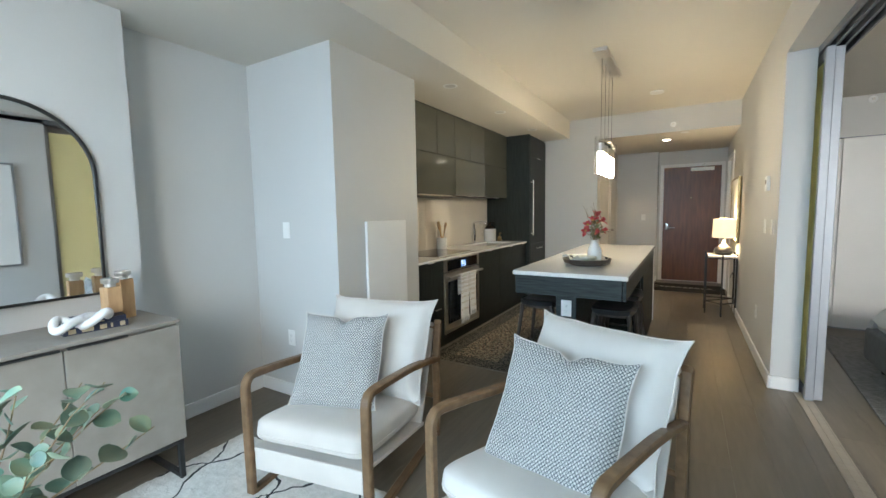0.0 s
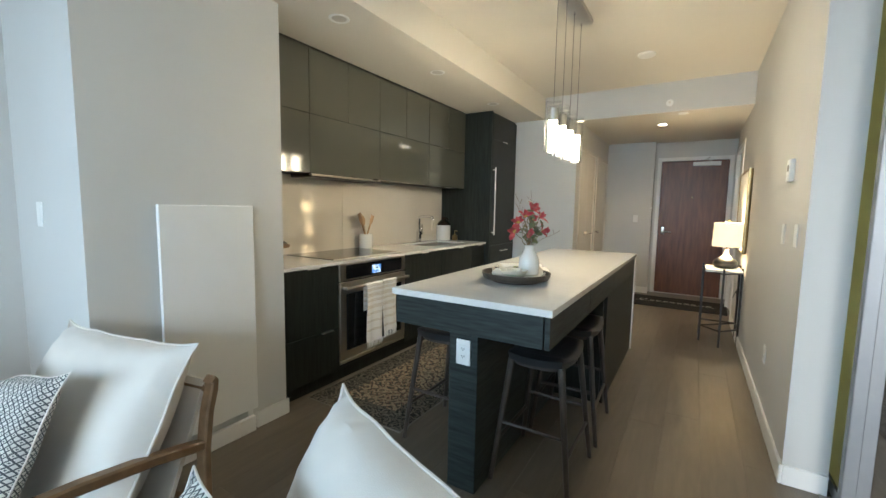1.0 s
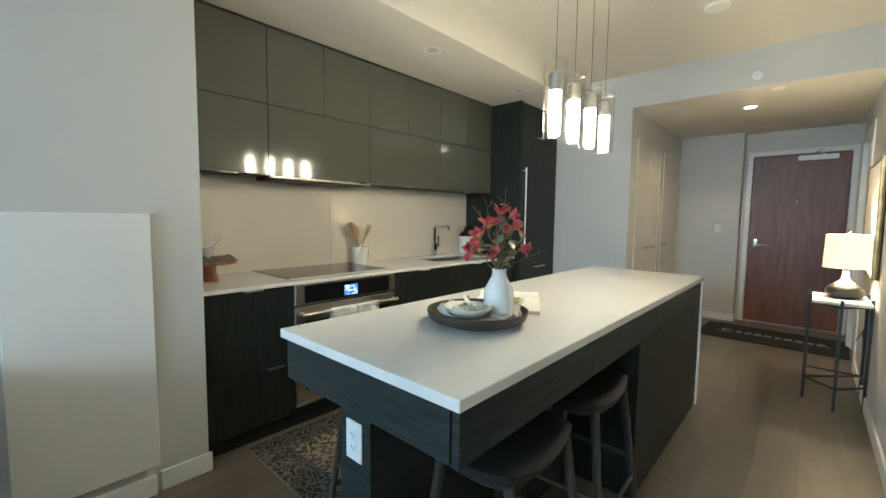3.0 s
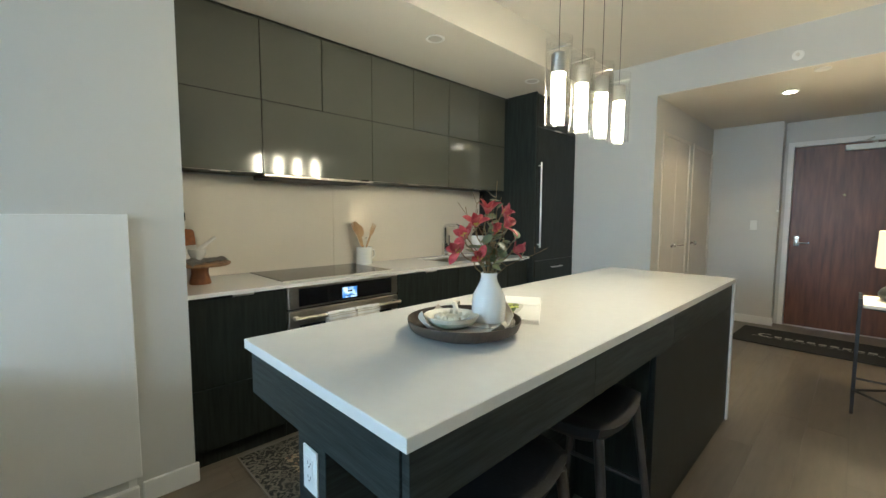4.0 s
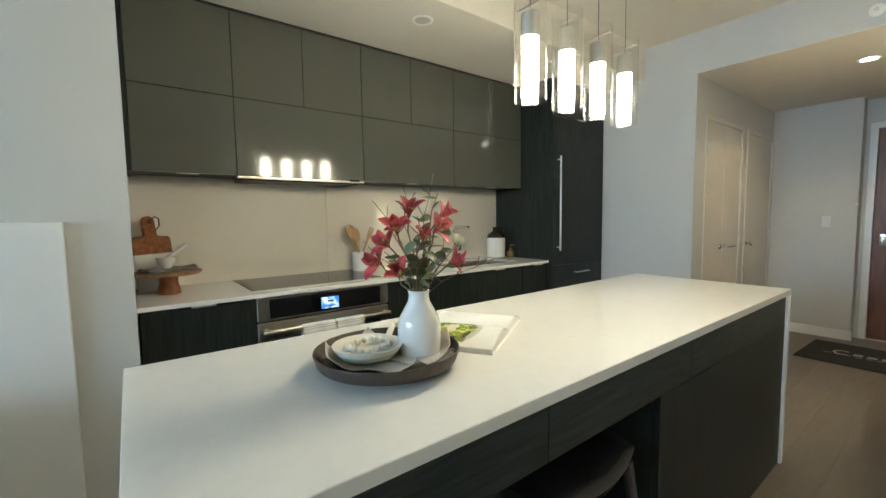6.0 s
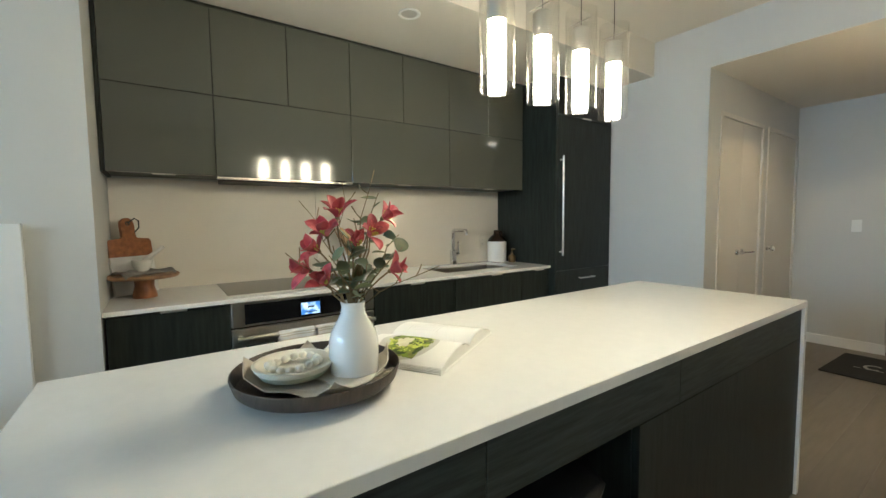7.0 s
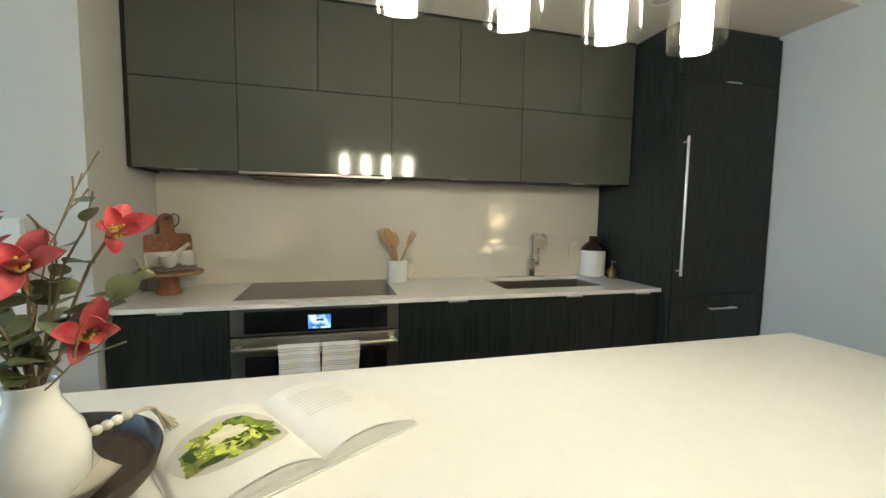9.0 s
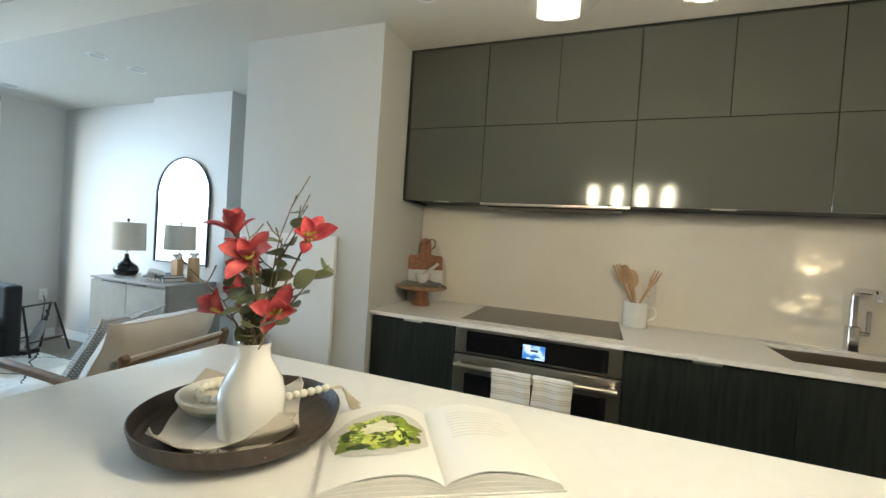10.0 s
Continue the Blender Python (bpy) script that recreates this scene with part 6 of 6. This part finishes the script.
# blind head-rail over the window
bl = thing("roller_blind", "grey roller blind raised above the window", "blind")
part("roller", rod(bmesh.new(), (-1.90, 1.10, 2.40), (0.82, 1.10, 2.40), 0.03, seg=20), BEDGREY, bl)
part("side_guide", box(-1.925, -1.895, 1.052, 1.075, 0.15, 2.37), TRIM, bl, smooth=False)
art = thing("canvas_art", "large plain white framed canvas on the wall", "wall art")
part("canvas", box(1.004, 1.026, 3.00, 3.86, 0.90, 1.92, 0.003), PAPER, art, smooth=False)
part("frame", tube(bmesh.new(), [(1.012, 2.99, 0.89), (1.012, 3.87, 0.89), (1.012, 3.87, 1.93), (1.012, 2.99, 1.93)], 0.01, closed=True, flat=(0.02, 0.034), up=(1, 0, 0)), BEDGREY, art)


# ---- hallway ----
dr = thing("door_1", "red-brown wooden entrance door with a closer", "door")
dr["kind"] = "structure"
part("leaf", box(-0.088, 0.808, 11.315, 11.36, 0.008, 2.118, 0.002), DOORWOOD, dr, smooth=False)
fr2 = bx(bx(box(-0.145, -0.091, 11.275, 11.40, 0, 2.175), 0.811, 0.862, 11.275, 11.40, 0, 2.175), -0.091, 0.811, 11.275, 11.40, 2.121, 2.175)
part("door_frame", fr2, TRIM, dr, "grey-white painted steel frame", smooth=False)
esc = part("escutcheon", box(-0.045, 0.005, 11.305, 11.315, 0.96, 1.08, 0.008, 2), CHROME, dr)
part("lever", tube(bmesh.new(), [(-0.02, 11.305, 1.0), (-0.02, 11.265, 1.0), (0.0, 11.258, 1.0), (0.10, 11.258, 0.998)], 0.009, 10), CHROME, dr, "chrome lever handle")
part("deadbolt", lathe(bmesh.new(), [(0, 0), (0.02, 0), (0.02, -0.012), (0, -0.014)], 20), CHROME, dr).matrix_local = pose(-0.02, 11.305, 1.052, -90, 0, 0)
part("closer_body", box(0.34, 0.70, 11.255, 11.314, 2.035, 2.095, 0.006, 2), PLATE, dr, "pale metal door closer", smooth=False)
part("closer_arm", tube(bmesh.new(), [(0.58, 11.28, 2.10), (0.50, 11.20, 2.125), (0.55, 11.265, 2.15)], 0.010, 8), STEEL, dr)
part("peephole", lathe(bmesh.new(), [(0, 0.008), (0.012, 0.006), (0.014, 0), (0, 0)], 16), BRASS, dr).matrix_local = pose(0.36, 11.315, 1.55, 90, 0, 0)
for z in (0.25, 1.05, 1.90):
    part("hinge", rod(bmesh.new(), (0.813, 11.308, z - 0.06), (0.813, 11.308, z + 0.06), 0.008, seg=10), STEEL, dr)
part("wall_stop", rod(bmesh.new(), (-0.182, 11.09, 1.375), (-0.182, 11.06, 1.375), 0.012, seg=12), PLATE, dr)
part("threshold", box(-0.09, 0.81, 11.28, 11.40, 0.0005, 0.006), STEEL, dr, smooth=False)


def closet_door(name, y0, y1, leaves, label):
    d_ = thing(name, label, "door")
    d_["kind"] = "structure"
    X = -0.876
    part("casing", bx(bx(box(X - 0.10, X + 0.008, y0, y0 + 0.035, 0, 2.125), X - 0.10, X + 0.008, y1 - 0.035, y1, 0, 2.125), X - 0.10, X + 0.008, y0 + 0.035, y1 - 0.035, 2.09, 2.125), DOORPAINT, d_, smooth=False)
    n_ = len(leaves)
    for i, (a, b, hinge_y, knob_y) in enumerate(leaves):
        lf = part("leaf", box(X - 0.045, X - 0.004, a + 0.0015, b - 0.0015, 0.008, 2.088, 0.002), DOORPAINT, d_, "off-white painted door leaf", smooth=False)
        for z in (0.28, 1.07, 1.85):
            hg = rod(bmesh.new(), (X + 0.006, hinge_y, z - 0.055), (X + 0.006, hinge_y, z + 0.055), 0.010, seg=10)
            bx(hg, X + 0.0085, X + 0.0105, min(hinge_y, hinge_y + (0.03 if hinge_y > knob_y else -0.03)), max(hinge_y, hinge_y + (0.03 if hinge_y > knob_y else -0.03)), z - 0.05, z + 0.05)
            part("hinge", hg, STEEL, lf)
        if n_ == 2:
            out = 1 if i else -1
            lv = lathe(bmesh.new(), [(0, 0.012), (0.024, 0.011), (0.027, 0.004), (0.027, 0), (0, 0)], 24)
            lv.transform(pose(X - 0.004, knob_y, 1.0, 0, 90, 0))
            tube(lv, [(X + 0.004, knob_y, 1.0), (X + 0.050, knob_y, 1.0), (X + 0.058, knob_y + 0.012 * out, 1.0), (X + 0.060, knob_y + 0.10 * out, 0.998)], 0.008, 10)
            part("lever", lv, CHROME, lf, "chrome lever handle")
        else:
            part("knob", lathe(bmesh.new(), [(0, 0.060), (0.018, 0.058), (0.027, 0.048), (0.026, 0.036), (0.012, 0.026), (0.011, 0.008), (0.026, 0.006), (0.027, 0), (0, 0)], 24), CHROME, lf, "round chrome knob").matrix_local = pose(X - 0.004, knob_y, 1.0, 0, 90, 0)
    return d_


closet_door("door_2", 9.24, 10.14, ((9.276, 9.690, 9.272, 9.640), (9.690, 10.104, 10.108, 9.740)), "off-white double closet doors with chrome levers")
closet_door("door_3", 10.25, 11.085, ((10.286, 11.049, 11.053, 10.345),), "off-white single closet door with a chrome knob")
dc = thing("door_4", "white painted bathroom doorway casing in the hall wall", "door")
dc["kind"] = "structure"
part("casing", bx(bx(box(RW - 0.012, RW + 0.06, 9.705, 9.77, 0, 2.17), RW - 0.012, RW + 0.06, 10.63, 10.695, 0, 2.17), RW - 0.012, RW + 0.06, 9.77, 10.63, 2.105, 2.17), TRIM, dc, smooth=False)
part("leaf", box(RW + 0.03, RW + 0.055, 9.772, 10.628, 0.008, 2.10), TRIM, dc, smooth=False)

mt = thing("door_mat", "black rubber door mat with a row of pale bars", "door mat", pose(0.21, 10.50, 0, 0, 0, -2))
part("mat", box(-0.62, 0.66, -0.40, 0.36, 0.0005, 0.012, 0.004), mat("black_mat", (0.013, 0.013, 0.014), (0.02, 0.02, 0.02), 60, rough=0.95, bump=0.6, bump_scale=300), mt, smooth=False)
MATINK = mat("mat_print", (0.46, 0.44, 0.38), (0.34, 0.33, 0.29), 40, rough=0.9)
arc = tube(bmesh.new(), [(-0.36 + 0.055 * math.cos(radians(a)), 0.0 + 0.065 * math.sin(radians(a)), 0.0122) for a in range(50, 311, 20)], 0.009, 6, flat=(0.022, 0.002))
part("mark", arc, MATINK, mt, "pale printed shape")
for i in range(9):
    a = -0.285 + i * 0.088
    part("mark", box(a, a + 0.062, -0.035, -0.035 + (0.058, 0.050, 0.064)[i % 3], 0.0121, 0.0130), MATINK, mt, "pale printed bar", smooth=False)
for i in range(15):
    a = -0.47 + i * 0.068
    part("small_mark", box(a, a + 0.045, -0.082, -0.070, 0.0121, 0.0128), MATINK, mt, smooth=False)

st = thing("side_table", "narrow black metal side table with a marble top", "side table")
SX_0, SX_1, SY_0, SY_1 = 0.532, 0.856, 8.52, 8.99
part("top", box(SX_0 + 0.012, SX_1 - 0.012, SY_0 + 0.012, SY_1 - 0.012, 0.738, 0.76, 0.003), MARBLE, st, "white marble top", smooth=False)
xm, ymid = (SX_0 + SX_1) / 2, (SY_0 + SY_1) / 2
legs_at = ((xm, SY_0), (SX_0, ymid - 0.06), (SX_1 - 0.004, ymid - 0.06), (SX_0, SY_1), (SX_1 - 0.004, SY_1))
for x, y in legs_at:
    part("leg", box(x - 0.009, x + 0.009, y - 0.009, y + 0.009, 0.0, 0.775, 0.001), BLACK, st, smooth=False)
for (p, q) in (((xm, SY_0), (SX_0, ymid - 0.06)), ((xm, SY_0), (SX_1 - 0.004, ymid - 0.06)), ((SX_0, ymid - 0.06), (SX_1 - 0.004, SY_1)), ((SX_0, SY_1), (SX_1 - 0.004, SY_1)), ((SX_0, ymid - 0.06), (SX_0, SY_1)), ((SX_1 - 0.004, ymid - 0.06), (SX_1 - 0.004, SY_1))):
    part("rail", rod(bmesh.new(), (p[0], p[1], 0.16), (q[0], q[1], 0.16), 0.008, seg=8), BLACK, st)
    part("rail", rod(bmesh.new(), (p[0], p[1], 0.725), (q[0], q[1], 0.725), 0.007, seg=8), BLACK, st)
hl = table_lamp(0.712, 8.78, 0.76, "lit table lamp with a dark base and cream shade", LITSHADE, 0.128, 0.105, True)
lamp("table_lamp_light", "POINT", Matrix.Translation((0.712, 8.78, 0.76 + 0.34)), 23, WARM, 0.05)
cord = tube(bmesh.new(), [(0.76, 8.80, 0.765), (0.83, 8.84, 0.74), (0.835, 8.86, 0.55), (0.80, 8.86, 0.45), (0.83, 8.87, 0.52), (0.84, 8.88, 0.30)], 0.003, 6)
cord.transform(pose(0.712, 8.78, 0.76).inverted())
part("power_cord", cord, BLACK, hl, "thin black cord")
pc = thing("wall_picture", "framed picture leaning off the hallway wall", "picture")
PY0, PY1, PZ0, PZ1 = 8.62, 9.46, 0.93, 1.73
part("backing", box(RW - 0.030, RW - 0.004, PY0 + 0.012, PY1 - 0.012, PZ0 + 0.012, PZ1 - 0.012), BLACK, pc, smooth=False)
part("print", box(RW - 0.0335, RW - 0.0305, PY0 + 0.012, PY1 - 0.012, PZ0 + 0.012, PZ1 - 0.012), PAPER, pc, "pale print", smooth=False)
part("frame", tube(bmesh.new(), [(RW - 0.022, PY0, PZ0), (RW - 0.022, PY1, PZ0), (RW - 0.022, PY1, PZ1), (RW - 0.022, PY0, PZ1)], 0.01, closed=True, flat=(0.024, 0.036), up=(1, 0, 0)), BRASS, pc, "thin brass frame")


# ---- bedroom and sliding door ----
ALU = mat("silver_aluminium", (0.27, 0.285, 0.31), (0.25, 0.265, 0.29), 8, rough=0.48, metal=0.7, bump=0.02)
FROST = mat("frosted_glass", (0.56, 0.57, 0.40), (0.53, 0.54, 0.38), 2, rough=0.35)
_n, _l = links(FROST)
_out = [x for x in _n if x.type == "OUTPUT_MATERIAL"][0]
_thru, _mix = _n.new("ShaderNodeBsdfTranslucent"), _n.new("ShaderNodeMixShader")
_thru.inputs["Color"].default_value = (0.84, 0.84, 0.64, 1)
_mix.inputs[0].default_value = 0.85
_l.new(_out.inputs[0].links[0].from_socket, _mix.inputs[1])
_l.new(_thru.outputs[0], _mix.inputs[2])
_l.new(_mix.outputs[0], _out.inputs[0])
tk = thing("sliding_track", "aluminium ceiling and floor track of the sliding door", "track")
tk["kind"] = "structure"
bm = bmesh.new()
for x in (1.035, 1.086, 1.138, 1.190):
    bx(bm, x - 0.005, x + 0.005, 1.05, 6.95, 2.385, 2.429)
bx(bm, 1.03, 1.196, 1.05, 6.95, 2.4291, 2.4299)
part("head_track", bm, ALU, tk, smooth=False)
ft = box(1.000, 1.085, 4.15, 6.26, 0.0005, 0.004)
for x in (1.004, 1.042, 1.081):
    bx(ft, x - 0.004, x + 0.004, 4.15, 6.26, 0.004, 0.007)
part("floor_track", ft, mat("track_bronze", (0.42, 0.37, 0.30), (0.38, 0.33, 0.27), 6, (1, 9, 1), rough=0.45, metal=0.3), tk, smooth=False)
for i, (x, y0) in enumerate(((1.060, 6.11), (1.112, 6.14), (1.165, 4.17))):
    sd_ = thing("sliding_door", "frosted sliding door panel parked open" if y0 > 5 else "frosted sliding door panel standing closed", "sliding door", group="sliding door panels")
    y1 = y0 + (0.95 if y0 > 5 else 0.74)
    for a, b in ((y0, y0 + 0.045), (y1 - 0.045, y1)):
        part("stile", box(x - 0.024, x + 0.024, a, b, 0.008, 2.384, 0.003), ALU, sd_, "brushed aluminium stile", smooth=False)
    part("rail", box(x - 0.015, x + 0.015, y0 + 0.045, y1 - 0.045, 0.01, 0.07), ALU, sd_, smooth=False)
    part("rail", box(x - 0.015, x + 0.015, y0 + 0.045, y1 - 0.045, 2.32, 2.382), ALU, sd_, smooth=False)
    part("pane", box(x - 0.004, x + 0.004, y0 + 0.045, y1 - 0.045, 0.07, 2.32), FROST, sd_, "frosted glass pane", smooth=False)
for x0, x1, y, lab in ((1.665, 1.80, 8.545, 0), (1.72, 2.98, 8.515, 1), (2.94, 4.245, 8.545, 2)):
    cd = thing("closet_sliding_panel", "tall plain white sliding closet panel", "closet door", group="closet panels")
    part("panel", box(x0, x1, y, y + 0.022, 0.012, 2.075, 0.002), TRIM, cd, smooth=False)
    part("edge_pull", box(x0, x0 + 0.012, y - 0.004, y, 0.012, 2.075), TRIM, cd, smooth=False)
part_ = structure("closet_track", bx(box(1.66, 4.25, 8.505, 8.595, 0.0005, 0.010), 1.66, 4.25, 8.502, 8.575, 2.078, 2.0845), ALU, "metal closet door track")
structure("wall_closet_inside", box(1.66, 4.25, 9.0, 9.05, 0, 2.5), WALL, "inside back of the closet")
RUGG = mat("grey_flecked_rug", (0.33, 0.32, 0.30), (0.13, 0.127, 0.12), 24, (1, 5, 1), rough=1.0, bump=0.8, bump_scale=150)
solo("bedroom_rug", box(0, 2.5, 0, 3.55, 0.0005, 0.010, 0.003), RUGG, "flecked dark grey rug under the bed", "rug", m=pose(1.285, 4.6, 0, 0, 0, -3.9), smooth=False)
bd_ = thing("bed", "low grey upholstered bed with white bedding", "bed", pose(0.03, 0.09, 0))
part("frame", box(1.55, 3.95, 5.50, 6.98, 0.10, 0.36, 0.03, 3), BEDGREY, bd_, "grey upholstered bed frame")
part("headboard", box(3.95, 4.06, 5.46, 7.03, 0.0105, 1.05, 0.03, 3), BEDGREY, bd_)
part("mattress", box(1.60, 3.93, 5.55, 6.93, 0.345, 0.50, 0.05, 3), PAPER, bd_)


def quilt(u, v):
    x, y = 1.56 + 1.7 * u, 5.48 + 1.52 * v
    drop = max(0, 1.64 - x) * 1.2 + max(0, y - 6.90) * 1.6 + max(0, 5.57 - y) * 1.6
    return Vector((x, y, 0.535 - drop + 0.03 * noise.noise(Vector((x * 5, y * 5, 2))) + 0.012 * noise.noise(Vector((x * 14, y * 14, 5)))))


DUVET = mat("white_duvet", (0.74, 0.72, 0.67), (0.70, 0.68, 0.63), 7, rough=0.95, bump=0.3, bump_scale=200)
part("duvet", sheet(bmesh.new(), 50, 50, quilt, 0.03), DUVET, bd_, "rumpled white duvet")
for y in (5.88, 6.58):
    p_, e_ = pillow_bm(0.62, 0.42, 0.17)
    part("pillow", p_, DUVET, bd_, "white pillow").matrix_local = pose(3.74, y, 0.66, 60, 0, 90) @ pose(0, 0, 0, 0, 0, 0)
for x in (1.66, 3.85):
    for y in (5.60, 6.88):
        part("foot", rod(bmesh.new(), (x, y, 0.0105), (x, y, 0.10), 0.025, seg=12), BLACK, bd_)
ns_ = thing("nightstand", "small wooden nightstand beside the bed", "nightstand", pose(3.95, 5.20, 0.0105))
part("body", box(-0.22, 0.22, -0.22, 0.22, 0.12, 0.52, 0.005), PALEWOOD, ns_, smooth=False)
part("drawer", box(-0.236, -0.22, -0.205, 0.205, 0.32, 0.505, 0.003), PALEWOOD, ns_, smooth=False)
for sx in (-1, 1):
    for sy in (-1, 1):
        part("leg", rod(bmesh.new(), (sx * 0.19, sy * 0.19, 0), (sx * 0.18, sy * 0.18, 0.12), 0.014, 0.018, 10), PALEWOOD, ns_)
table_lamp(3.95, 5.20, 0.5305, "lit bedside lamp with a cream drum shade", LITSHADE, 0.15, 0.09, True)
lamp("bedside_lamp_light", "POINT", Matrix.Translation((3.95, 5.20, 0.84)), 7, WARM, 0.06)


# ---- floor boards ----
fl = thing("floor", "grey-brown oak plank floor", "floor")
fl["kind"] = "structure"
PW, PL = 0.19, 2.1


def plank_mesh(length, width=PW):
    g = 0.0003
    bm = box(g, width - g, g, length - g, -0.0075, 0.0)
    es = [e for e in bm.edges if all(v.co.z > -0.001 for v in e.verts)]
    bmesh.ops.bevel(bm, geom=es, offset=0.0004, segments=1, affect="EDGES")
    return finish("plank", bm, FLOOR, False)


MESHES = {}
rnd = random.Random(4)
col = 0
x = -2.70
while x < 4.2:
    y = 0.85 - rnd.uniform(0.1, 1.9)
    end = 11.4 if x < 1.1 else 9.3
    while y < end:
        length = rnd.choice((1.5, 1.8, 2.1))
        a, b = max(y, 0.85), min(y + length, end)
        if b - a > 0.03:
            k = round(b - a, 3)
            if k not in MESHES:
                MESHES[k] = plank_mesh(k)
            o = new("plank", MESHES[k])
            o.location = (x, a, 0.0)
            o.parent = fl
        y += length
    x += PW
